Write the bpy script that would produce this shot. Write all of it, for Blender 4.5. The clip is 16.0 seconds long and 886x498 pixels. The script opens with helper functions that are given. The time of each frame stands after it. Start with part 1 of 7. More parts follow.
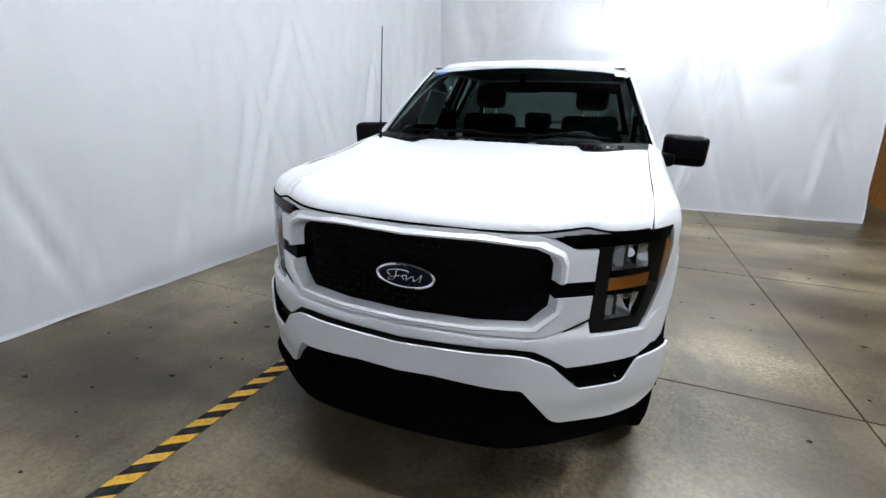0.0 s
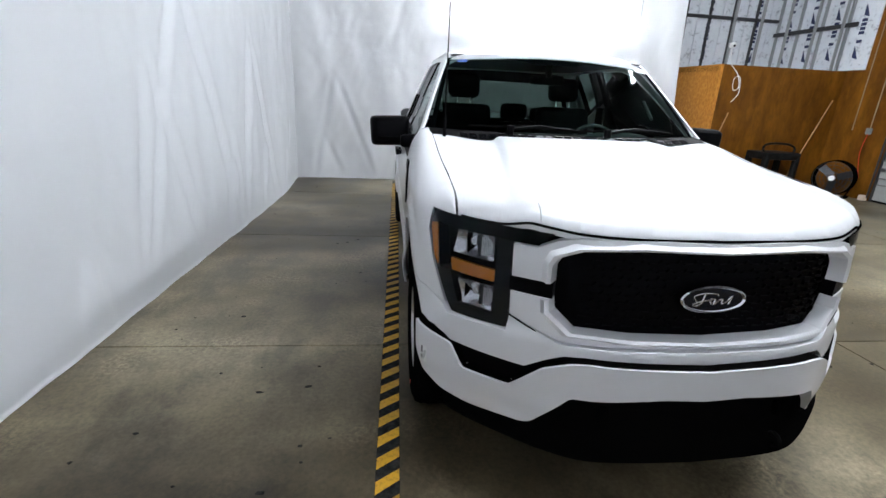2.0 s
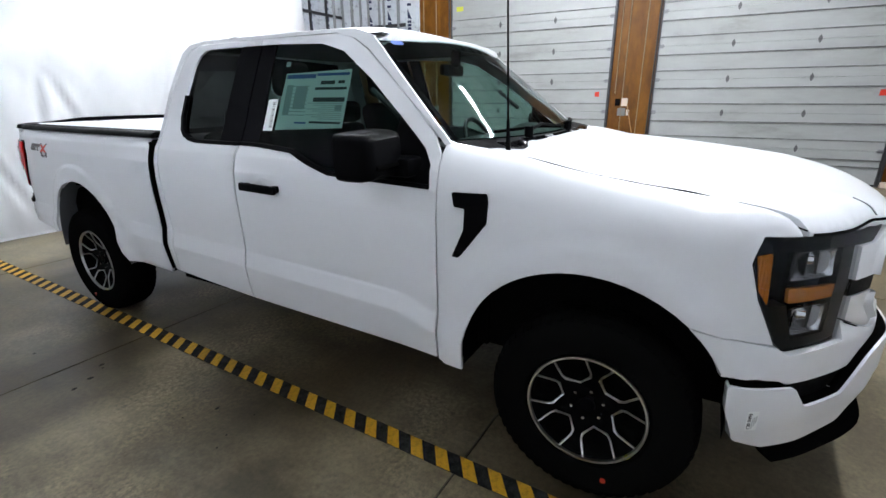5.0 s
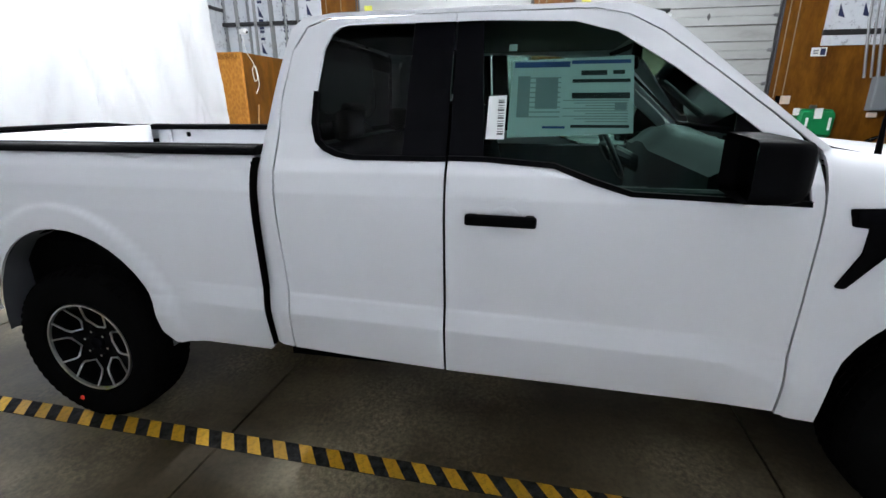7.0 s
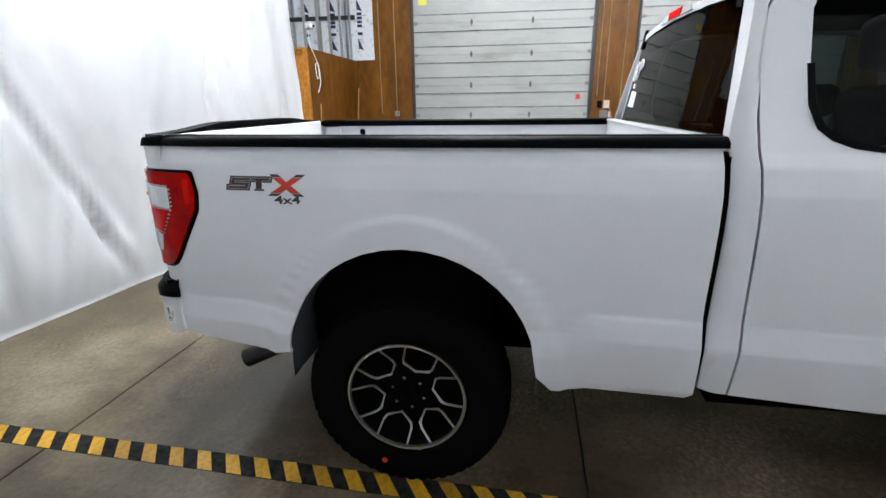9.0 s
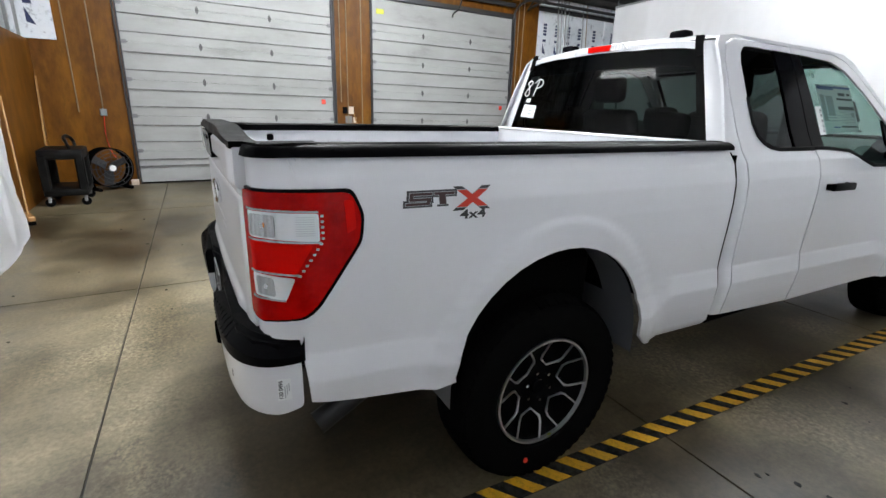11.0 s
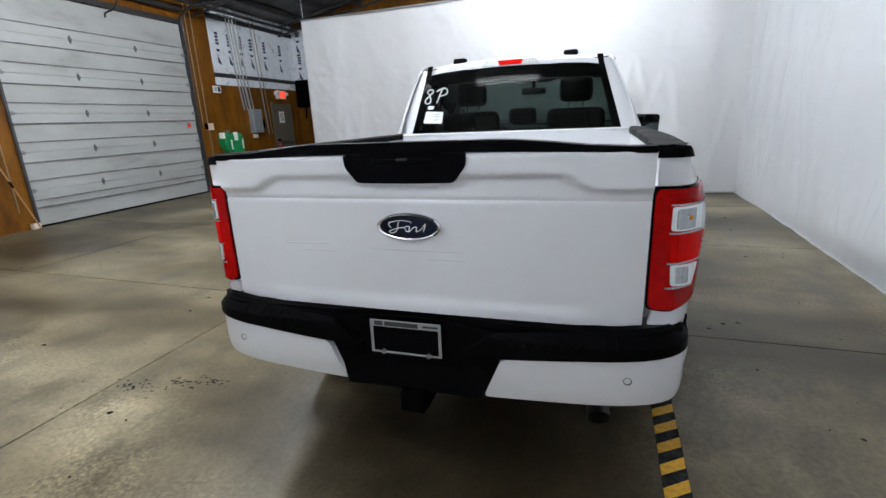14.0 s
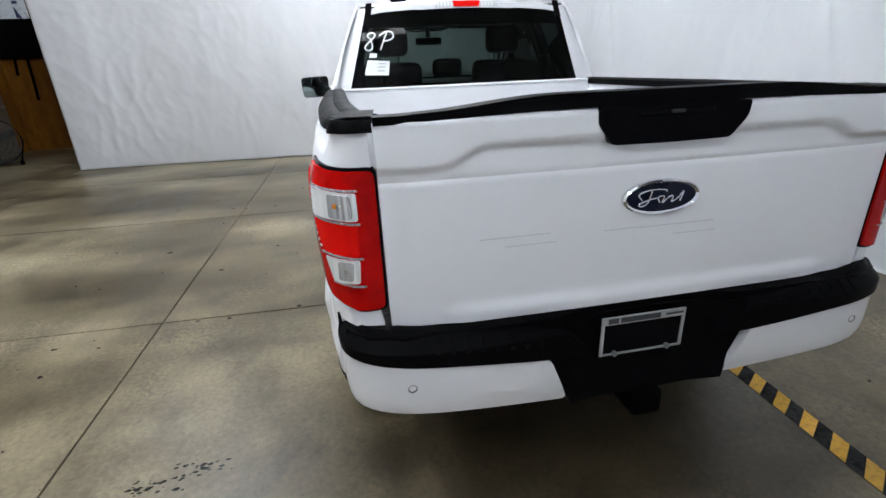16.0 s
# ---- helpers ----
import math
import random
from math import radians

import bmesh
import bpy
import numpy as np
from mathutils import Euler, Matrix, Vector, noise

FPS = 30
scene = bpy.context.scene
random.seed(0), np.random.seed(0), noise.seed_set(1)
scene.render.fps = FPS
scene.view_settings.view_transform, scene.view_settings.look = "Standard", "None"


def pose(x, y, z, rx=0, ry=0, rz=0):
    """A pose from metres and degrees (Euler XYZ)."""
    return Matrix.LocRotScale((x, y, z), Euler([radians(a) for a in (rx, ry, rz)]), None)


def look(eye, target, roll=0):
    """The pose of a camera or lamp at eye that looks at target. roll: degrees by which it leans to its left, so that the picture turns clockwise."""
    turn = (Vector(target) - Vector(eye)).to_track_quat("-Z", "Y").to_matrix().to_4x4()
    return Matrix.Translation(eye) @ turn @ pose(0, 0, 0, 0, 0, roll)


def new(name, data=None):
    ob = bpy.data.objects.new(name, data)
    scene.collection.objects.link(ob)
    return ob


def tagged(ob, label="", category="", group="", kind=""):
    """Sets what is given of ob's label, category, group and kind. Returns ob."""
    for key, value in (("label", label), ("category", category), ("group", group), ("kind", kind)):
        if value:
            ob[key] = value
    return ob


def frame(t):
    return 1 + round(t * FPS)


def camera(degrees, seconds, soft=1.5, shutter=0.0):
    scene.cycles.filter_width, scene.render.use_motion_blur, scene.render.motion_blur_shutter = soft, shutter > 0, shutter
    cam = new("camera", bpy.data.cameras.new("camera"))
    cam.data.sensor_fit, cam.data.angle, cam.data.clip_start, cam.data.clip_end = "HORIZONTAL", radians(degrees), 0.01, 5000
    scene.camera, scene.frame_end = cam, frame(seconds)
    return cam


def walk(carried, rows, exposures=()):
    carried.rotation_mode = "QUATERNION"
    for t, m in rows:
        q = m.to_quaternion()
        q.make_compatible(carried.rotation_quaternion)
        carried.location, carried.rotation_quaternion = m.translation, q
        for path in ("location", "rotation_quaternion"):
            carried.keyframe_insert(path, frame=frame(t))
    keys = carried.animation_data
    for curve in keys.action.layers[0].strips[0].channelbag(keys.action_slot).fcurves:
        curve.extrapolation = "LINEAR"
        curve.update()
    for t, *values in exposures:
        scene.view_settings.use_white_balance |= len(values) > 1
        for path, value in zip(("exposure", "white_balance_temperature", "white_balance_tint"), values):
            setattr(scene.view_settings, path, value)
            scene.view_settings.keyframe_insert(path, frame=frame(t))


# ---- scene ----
cam = camera(87.3, 16.0)
PATH = [
    (0, (-0.007, 0.127, 1.595), (-0.627, 1.935, 1.006), 1.6),
    (0.5, (-0.464, 0.055, 1.611), (-0.883, 1.913, 1.001), 1.4),
    (1, (-0.949, 0.122, 1.623), (-1.137, 2.012, 0.997), 1.6),
    (1.5, (-1.428, 0.17, 1.61), (-1.389, 2.07, 0.986), 2.6),
    (2, (-1.837, 0.318, 1.604), (-1.559, 2.196, 0.974), 2.7),
    (2.5, (-2.234, 0.549, 1.61), (-1.686, 2.365, 0.975), 2.4),
    (3, (-2.629, 0.763, 1.613), (-1.808, 2.475, 0.986), 2.1),
    (3.5, (-2.892, 1.125, 1.581), (-1.824, 2.703, 0.974), 2.1),
    (4, (-3.11, 1.503, 1.558), (-1.821, 2.908, 0.955), 2.2),
    (4.2, (-3.184, 1.655, 1.589), (-1.807, 2.969, 0.977), 1.6),
    (6.3, (-3.286, 3.539, 1.578), (-1.426, 3.954, 0.97), -0.5),
    (6.5, (-3.285, 3.723, 1.576), (-1.42, 4.108, 0.967), -0.2),
    (7, (-3.293, 4.178, 1.556), (-1.417, 4.518, 0.952), -0.3),
    (7.5, (-3.275, 4.615, 1.514), (-1.398, 4.976, 0.924), -0.7),
    (8, (-3.193, 5.082, 1.498), (-1.326, 5.506, 0.921), -1.0),
    (8.5, (-3.157, 5.508, 1.493), (-1.287, 5.915, 0.911), -1.0),
    (10.8, (-2.819, 7.326, 1.514), (-1.11, 6.464, 0.935), 1.7),
    (11, (-2.802, 7.491, 1.491), (-1.146, 6.525, 0.922), 1.7),
    (11.5, (-2.74, 7.835, 1.511), (-1.246, 6.63, 0.949), 1.9),
    (12, (-2.501, 8.108, 1.509), (-1.171, 6.724, 0.947), 1.6),
    (12.5, (-2.239, 8.37, 1.496), (-1.085, 6.83, 0.948), 0.2),
    (13, (-1.949, 8.572, 1.507), (-0.961, 6.919, 0.968), -1.5),
    (13.5, (-1.558, 8.67, 1.517), (-0.787, 6.905, 0.98), -2.2),
    (14, (-1.177, 8.809, 1.492), (-0.609, 6.969, 0.955), -2.5),
    (14.5, (-0.821, 8.84, 1.485), (-0.469, 6.953, 0.925), -2.7),
    (15, (-0.427, 8.746, 1.501), (-0.306, 6.838, 0.913), -2.7),
    (15.5, (-0.03, 8.661, 1.495), (-0.169, 6.765, 0.873), -2.6),
    (16, (0.244, 8.442, 1.496), (-0.122, 6.616, 0.768), -2.4),
]
EXPOSURES = [(0.0, -0.14, 6300, 10), (2.0, -0.05, 6350, 10), (4.0, 0.10, 6350, 10), (7.0, 0.24, 6450, 10), (8.5, 0.14, 6600, 10), (11.0, 0.16, 6650, 10), (13.0, -0.06, 6500, 10), (16.0, -0.14, 6400, 10)]
walk(cam, [(t, look(eye, target, roll)) for t, eye, target, roll in PATH], EXPOSURES)

# ---- light ----
world = bpy.data.worlds.new("world")
world.use_nodes = True
scene.world = world
world.node_tree.nodes["Background"].inputs["Color"].default_value = (0.75, 0.8, 0.9, 1)
world.node_tree.nodes["Background"].inputs["Strength"].default_value = 0.0
# strip lights: x, y, z, turn, length
STRIPS = [(-0.6, 1.6, 4.9, 0, 2.0), (2.8, 2.2, 4.9, 90, 2.0), (0.8, 6.4, 4.9, 0, 1.6), (2.6, 6.3, 4.9, 90, 2.4)]
WORK_STRIPS = [(0.1, 8.80, 2.92, 0, 1.2), (2.1, 8.52, 2.92, 0, 1.2)]  # dimmer ones hung low before the back curtain
STRIP_GLOW, WORK_GLOW = 345.0, 30.0


# ---- materials ----
def material(name, color, rough=0.5, metal=0.0, **more):
    """A principled material; returns it with its nodes, links and shader at hand."""
    m = bpy.data.materials.new(name)
    m.use_nodes = True
    p = m.node_tree.nodes["Principled BSDF"]
    p.inputs["Base Color"].default_value = (*color, 1)
    p.inputs["Roughness"].default_value = rough
    p.inputs["Metallic"].default_value = metal
    for key, value in more.items():
        p.inputs[key.replace("_", " ").title().replace("Ior", "IOR")].default_value = value
    return m


def texture(m, kind, scale, detail=6.0, rough=0.6, stretch=(1, 1, 1), offset=(0, 0, 0), space="Object"):
    """A noise, voronoi or wave texture on object coordinates in metres; gives its factor socket."""
    nt = m.node_tree
    co = nt.nodes.new("ShaderNodeTexCoord")
    mp = nt.nodes.new("ShaderNodeMapping")
    mp.inputs["Scale"].default_value = stretch
    mp.inputs["Location"].default_value = offset
    nt.links.new(co.outputs[space], mp.inputs["Vector"])
    tx = nt.nodes.new({"noise": "ShaderNodeTexNoise", "voronoi": "ShaderNodeTexVoronoi", "wave": "ShaderNodeTexWave"}[kind])
    tx.inputs["Scale"].default_value = scale
    if kind != "voronoi":
        tx.inputs["Detail"].default_value = detail
    if kind == "noise":
        tx.inputs["Roughness"].default_value = rough
    nt.links.new(mp.outputs["Vector"], tx.inputs["Vector"])
    return tx.outputs["Distance"] if kind == "voronoi" else tx.outputs["Fac" if "Fac" in tx.outputs else 0]


def ramp(m, fac, stops):
    """A colour ramp: stops of (place, colour or grey)."""
    r = m.node_tree.nodes.new("ShaderNodeValToRGB")
    el = r.color_ramp.elements
    while len(el) < len(stops):
        el.new(0.5)
    for e, (place, c) in zip(el, stops):
        e.position = place
        e.color = (c, c, c, 1) if isinstance(c, (int, float)) else (*c, 1)
    m.node_tree.links.new(fac, r.inputs["Fac"])
    return r.outputs["Color"]


def mix(m, a, b, fac, mode="MIX"):
    """Mixes two colours or sockets by a socket or number."""
    n = m.node_tree.nodes.new("ShaderNodeMix")
    n.data_type, n.blend_type = "RGBA", mode
    for socket, value in ((n.inputs[6], a), (n.inputs[7], b), (n.inputs[0], fac)):
        if isinstance(value, bpy.types.NodeSocket):
            m.node_tree.links.new(value, socket)
        elif isinstance(value, (int, float)):
            socket.default_value = value if socket == n.inputs[0] else (value, value, value, 1)
        else:
            socket.default_value = (*value, 1)
    return n.outputs[2]


def feed(m, key, socket):
    m.node_tree.links.new(socket, m.node_tree.nodes["Principled BSDF"].inputs[key])
    return m


def bump(m, height, strength=0.3, distance=0.01):
    b = m.node_tree.nodes.new("ShaderNodeBump")
    b.inputs["Strength"].default_value = strength
    b.inputs["Distance"].default_value = distance
    m.node_tree.links.new(height, b.inputs["Height"])
    feed(m, "Normal", b.outputs["Normal"])
    return m


def by_object(m, low, high):
    """A grey that differs from object to object."""
    info = m.node_tree.nodes.new("ShaderNodeObjectInfo")
    return ramp(m, info.outputs["Random"], [(0, low), (1, high)])


GLOW = material("lamp_diffuser", (0.9, 0.9, 0.9), 0.5)
GLOW.node_tree.nodes["Principled BSDF"].inputs["Emission Color"].default_value = (0.92, 0.965, 1.0, 1)
GLOW.node_tree.nodes["Principled BSDF"].inputs["Emission Strength"].default_value = STRIP_GLOW
WORK = GLOW.copy()
WORK.name = "work_lamp_diffuser"
WORK.node_tree.nodes["Principled BSDF"].inputs["Emission Strength"].default_value = WORK_GLOW


def see_through(name, tint, rough=0.0, ior=1.45):
    """Thin glass: tinted see-through with a Fresnel gloss."""
    m = bpy.data.materials.new(name)
    m.use_nodes = True
    nt = m.node_tree
    nt.nodes.remove(nt.nodes["Principled BSDF"])
    t, g, f, x = (nt.nodes.new(k) for k in ("ShaderNodeBsdfTransparent", "ShaderNodeBsdfGlossy", "ShaderNodeFresnel", "ShaderNodeMixShader"))
    t.inputs["Color"].default_value = (*tint, 1)
    g.inputs["Roughness"].default_value = rough
    f.inputs["IOR"].default_value = ior
    nt.links.new(f.outputs["Fac"], x.inputs["Fac"])
    nt.links.new(t.outputs["BSDF"], x.inputs[1])
    nt.links.new(g.outputs["BSDF"], x.inputs[2])
    nt.links.new(x.outputs["Shader"], nt.nodes["Material Output"].inputs["Surface"])
    return m


PAINT = material("white_car_paint", (0.76, 0.77, 0.81), 0.34, coat_weight=0.55, coat_roughness=0.06)
feed(PAINT, "Base Color", mix(PAINT, (0.66, 0.668, 0.70), (0.70, 0.708, 0.735), texture(PAINT, "noise", 1.3)))
BLACK = material("black_plastic", (0.0025, 0.0025, 0.003), 0.42, specular_ior_level=0.22)
bump(BLACK, texture(BLACK, "noise", 420), 0.15, 0.002)
feed(BLACK, "Roughness", ramp(BLACK, texture(BLACK, "noise", 9), [(0.3, 0.36), (0.7, 0.5)]))
GLOSS_BLACK = material("gloss_black", (0.003, 0.003, 0.004), 0.12, specular_ior_level=0.25)
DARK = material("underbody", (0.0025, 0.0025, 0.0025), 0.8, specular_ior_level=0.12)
RUBBER = material("tyre_rubber", (0.004, 0.004, 0.004), 0.75, specular_ior_level=0.25)
bump(RUBBER, texture(RUBBER, "noise", 120), 0.2, 0.003)
CHROME = material("chrome", (0.75, 0.76, 0.78), 0.08, 1.0)
ALLOY = material("machined_alloy", (0.62, 0.62, 0.64), 0.3, 1.0)
RIM_BLACK = material("rim_black", (0.003, 0.003, 0.0035), 0.35)
AMBER = material("amber_reflector", (0.50, 0.16, 0.012), 0.25, coat_weight=0.5)
bump(AMBER, texture(AMBER, "wave", 60, 0.0), 0.3, 0.004)
RED = material("red_lens", (0.52, 0.008, 0.006), 0.14, coat_weight=0.15)
feed(RED, "Base Color", ramp(RED, texture(RED, "noise", 14, 3), [(0.3, (0.26, 0.001, 0.001)), (0.7, (0.42, 0.003, 0.002))]))
RED_BRIGHT = material("red_reflector", (0.55, 0.006, 0.004), 0.2)
REFLECTOR = material("lamp_reflector", (0.66, 0.67, 0.70), 0.24, 0.85)
bump(REFLECTOR, texture(REFLECTOR, "wave", 60, 0.0, stretch=(0, 0, 1)), 0.10, 0.004)
LAMP_WHITE = material("clear_lamp", (0.72, 0.73, 0.75), 0.2, 0.3)
MIRROR = material("mirror_glass", (0.13, 0.16, 0.155), 0.02, 1.0)
bump(LAMP_WHITE, texture(LAMP_WHITE, "wave", 70, 0.0, stretch=(0.2, 0.2, 1)), 0.4, 0.004)
LENS = see_through("clear_lens", (0.90, 0.91, 0.93), ior=1.2)
WINDSHIELD = see_through("windscreen_glass", (0.50, 0.62, 0.58), ior=1.13)
TINTED = see_through("tinted_glass", (0.43, 0.60, 0.555), ior=1.15)
PRIVACY = see_through("privacy_glass", (0.085, 0.105, 0.10), ior=1.18)
SEAT = material("dark_seat_cloth", (0.009, 0.0095, 0.0105), 0.85)
bump(SEAT, texture(SEAT, "noise", 260), 0.3, 0.003)
TRIM = material("dashboard_vinyl", (0.016, 0.018, 0.020), 0.6)
NAVY = material("badge_enamel", (0.002, 0.004, 0.014), 0.2, specular_ior_level=0.2)
PAPER = material("printed_paper", (0.72, 0.74, 0.74), 0.6)
INK = material("print_ink", (0.03, 0.03, 0.035), 0.6)
BLUE_INK = material("blue_print", (0.05, 0.10, 0.33), 0.5)
GREY_INK = material("grey_print", (0.35, 0.37, 0.38), 0.6)
# exhaust steel coloured near-black for the shade under the bed
DARK_PIPE = material("shaded_pipe", (0.012, 0.012, 0.013), 0.5, 0.3)
BULB_CELL = material("bulb_cell", (0.50, 0.51, 0.53), 0.25, 0.5)
bump(BULB_CELL, texture(BULB_CELL, "wave", 22, 0.0), 0.4, 0.01)
FAINT = material("faint_panel_line", (0.50, 0.50, 0.53), 0.5)
STEEL = material("dull_steel", (0.22, 0.22, 0.23), 0.4, 0.9)
SMOKE = material("smoked_lamp_housing", (0.005, 0.006, 0.008), 0.3, specular_ior_level=0.2)
ROOF_WRAP = material("roof_insulation", (0.2, 0.2, 0.2), 0.6)
feed(ROOF_WRAP, "Base Color", ramp(ROOF_WRAP, texture(ROOF_WRAP, "noise", 1.4, 6, 0.6), [(0.35, 0.09), (0.65, 0.20)]))
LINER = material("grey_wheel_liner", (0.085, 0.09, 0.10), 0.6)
PLATE_SILVER = material("silver_frame_paint", (0.30, 0.30, 0.30), 0.4)
DEEP_RED = material("dark_red_enamel", (0.14, 0.008, 0.005), 0.35)
HINGE = material("dull_hinge_steel", (0.075, 0.075, 0.078), 0.5)
TAG_RED = material("red_paint_mark", (0.6, 0.03, 0.01), 0.5)
TAG_YELLOW = material("yellow_paint_mark", (0.55, 0.55, 0.05), 0.5)
CHALK = material("white_marker", (0.8, 0.8, 0.8), 0.6)


CONCRETE = material("polished_concrete", (0.2, 0.18, 0.15), 0.35)
_blotch = texture(CONCRETE, "noise", 0.8, 3, 0.5, stretch=(0.5, 1, 1))
_cloud = texture(CONCRETE, "noise", 2.3, 8, 0.7, stretch=(1, 0.6, 1), offset=(3, 1, 0))
_grain = texture(CONCRETE, "noise", 38, 6, 0.7)
_c = ramp(CONCRETE, _blotch, [(0.38, (0.050, 0.038, 0.021)), (0.50, (0.118, 0.096, 0.058)), (0.64, (0.225, 0.190, 0.126))])
_c = mix(CONCRETE, _c, ramp(CONCRETE, _cloud, [(0.375, 0.46), (0.50, 0.95), (0.64, 1.30)]), 0.85, "MULTIPLY")
_c = mix(CONCRETE, _c, ramp(CONCRETE, _grain, [(0.36, 0.66), (0.6, 1.12)]), 0.8, "MULTIPLY")
_pits = ramp(CONCRETE, texture(CONCRETE, "noise", 17, 9, 0.8, offset=(7, 2, 0)), [(0.62, 1.0), (0.67, 0.45)])
_c = mix(CONCRETE, _c, _pits, 0.8, "MULTIPLY")
_worn = ramp(CONCRETE, texture(CONCRETE, "noise", 1.3, 4, 0.6, stretch=(0.6, 1, 1), offset=(11, 4, 0)), [(0.30, 0.62), (0.48, 1.0), (0.60, 1.05), (0.72, 1.30)])
_c = mix(CONCRETE, _c, _worn, 0.7, "MULTIPLY")
_fleck = ramp(CONCRETE, texture(CONCRETE, "noise", 55, 4, 0.8, offset=(2, 9, 0)), [(0.68, 1.0), (0.74, 1.7)])
_c = mix(CONCRETE, _c, _fleck, 0.6, "MULTIPLY")
_zone = ramp(CONCRETE, texture(CONCRETE, "noise", 0.9, 4, 0.6, offset=(4, 17, 0)), [(0.50, 0.0), (0.62, 1.0)])
_grit = ramp(CONCRETE, texture(CONCRETE, "noise", 42, 5, 0.75, offset=(1, 3, 0)), [(0.40, 0.55), (0.50, 1.05), (0.62, 1.7)])
_c = mix(CONCRETE, _c, mix(CONCRETE, 1.0, _grit, _zone), 0.85, "MULTIPLY")
feed(CONCRETE, "Base Color", _c)
feed(CONCRETE, "Roughness", ramp(CONCRETE, _cloud, [(0.3, 0.30), (0.7, 0.46)]))
bump(CONCRETE, _grain, 0.14, 0.004)
CONCRETE.node_tree.nodes["Principled BSDF"].inputs["Specular IOR Level"].default_value = 0.36
JOINT = material("joint_filler", (0.02, 0.018, 0.015), 0.8)
CURTAIN = material("white_tarpaulin", (0.82, 0.825, 0.85), 0.55)
feed(CURTAIN, "Base Color", mix(CURTAIN, (0.79, 0.80, 0.83), (0.85, 0.86, 0.885), texture(CURTAIN, "noise", 1.1, 4)))
bump(CURTAIN, mix(CURTAIN, texture(CURTAIN, "noise", 1.5, 2, 0.45, stretch=(1, 1, 0.6)), texture(CURTAIN, "noise", 5, 2, 0.4), 0.10), 0.6, 0.07)
PLY = material("stained_plywood", (0.30, 0.11, 0.022), 0.5, specular_ior_level=0.22)
_g = texture(PLY, "noise", 3.0, 9, 0.65, stretch=(1, 1, 0.3))
_k = texture(PLY, "noise", 7, 6, 0.7, stretch=(1, 1, 0.5), offset=(5, 0, 0))
_p = ramp(PLY, _g, [(0.32, (0.080, 0.027, 0.002)), (0.55, (0.150, 0.056, 0.004)), (0.75, (0.22, 0.090, 0.008))])
feed(PLY, "Base Color", mix(PLY, _p, ramp(PLY, _k, [(0.33, 0.55), (0.55, 1.05)]), 0.65, "MULTIPLY"))
bump(PLY, _g, 0.12, 0.004)
OSB = material("strand_board", (0.42, 0.20, 0.05), 0.6)
feed(OSB, "Base Color", ramp(OSB, texture(OSB, "voronoi", 26, stretch=(1, 1, 0.6)), [(0.0, (0.30, 0.11, 0.012)), (0.5, (0.42, 0.165, 0.020)), (0.9, (0.50, 0.22, 0.035))]))
DOOR_WHITE = material("white_door_steel", (0.66, 0.67, 0.67), 0.42)
_d = texture(DOOR_WHITE, "noise", 1.6, 7, 0.65, stretch=(1, 0.5, 1.6))
feed(DOOR_WHITE, "Base Color", ramp(DOOR_WHITE, _d, [(0.22, (0.18, 0.184, 0.176)), (0.42, (0.29, 0.295, 0.29)), (0.75, (0.36, 0.365, 0.365))]))
# mottled dark grey on the ribs carries the shadow line below each one
RIB = material("shadow_dark_door_rib", (0.16, 0.16, 0.155), 0.5)
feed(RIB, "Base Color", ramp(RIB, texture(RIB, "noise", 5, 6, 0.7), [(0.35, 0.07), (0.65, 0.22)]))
FOAM = material("foam_board", (0.62, 0.65, 0.70), 0.5)
feed(FOAM, "Base Color", ramp(FOAM, texture(FOAM, "noise", 7, 8, 0.75), [(0.36, (0.30, 0.32, 0.36)), (0.44, (0.60, 0.63, 0.68)), (0.7, (0.66, 0.69, 0.73))]))
LOGO = material("navy_print", (0.012, 0.020, 0.075), 0.6)
CEIL = material("roof_sheet", (0.055, 0.055, 0.057), 0.6)
feed(CEIL, "Base Color", ramp(CEIL, texture(CEIL, "wave", 1.6, 1.0), [(0.2, 0.03), (0.8, 0.09)]))
BEAM = material("roof_beam", (0.035, 0.036, 0.038), 0.5, 0.4)
GALV = material("galvanised_steel", (0.30, 0.31, 0.32), 0.42, 0.6)
feed(GALV, "Roughness", ramp(GALV, texture(GALV, "voronoi", 40), [(0, 0.28), (1, 0.5)]))
CONDUIT = material("dull_conduit", (0.24, 0.18, 0.11), 0.5, 0.2)
DARK_STEEL = material("dark_track_steel", (0.06, 0.06, 0.065), 0.45, 0.7)
YELLOW = material("worn_yellow_tape", (0.62, 0.33, 0.015), 0.5)
feed(YELLOW, "Base Color", mix(YELLOW, ramp(YELLOW, texture(YELLOW, "noise", 26, 8, 0.75), [(0.33, (0.26, 0.13, 0.012)), (0.5, (0.64, 0.34, 0.015))]), by_object(YELLOW, 0.75, 1.1), 0.8, "MULTIPLY"))
TAPE = material("black_tape", (0.015, 0.015, 0.015), 0.5)
feed(TAPE, "Base Color", ramp(TAPE, texture(TAPE, "noise", 22, 8, 0.75), [(0.40, 0.012), (0.72, 0.05)]))
GREEN = material("green_moulded_plastic", (0.006, 0.20, 0.065), 0.35)
GREY_BOX = material("grey_enamel", (0.20, 0.22, 0.24), 0.4)
DOOR_GREY = material("taupe_door_paint", (0.10, 0.088, 0.07), 0.5)
SIGN_RED = material("exit_sign_red", (0.7, 0.05, 0.03), 0.4)
SIGN_RED.node_tree.nodes["Principled BSDF"].inputs["Emission Color"].default_value = (1, 0.08, 0.04, 1)
SIGN_RED.node_tree.nodes["Principled BSDF"].inputs["Emission Strength"].default_value = 1.2
CART = material("dark_moulded_plastic", (0.018, 0.019, 0.021), 0.5)
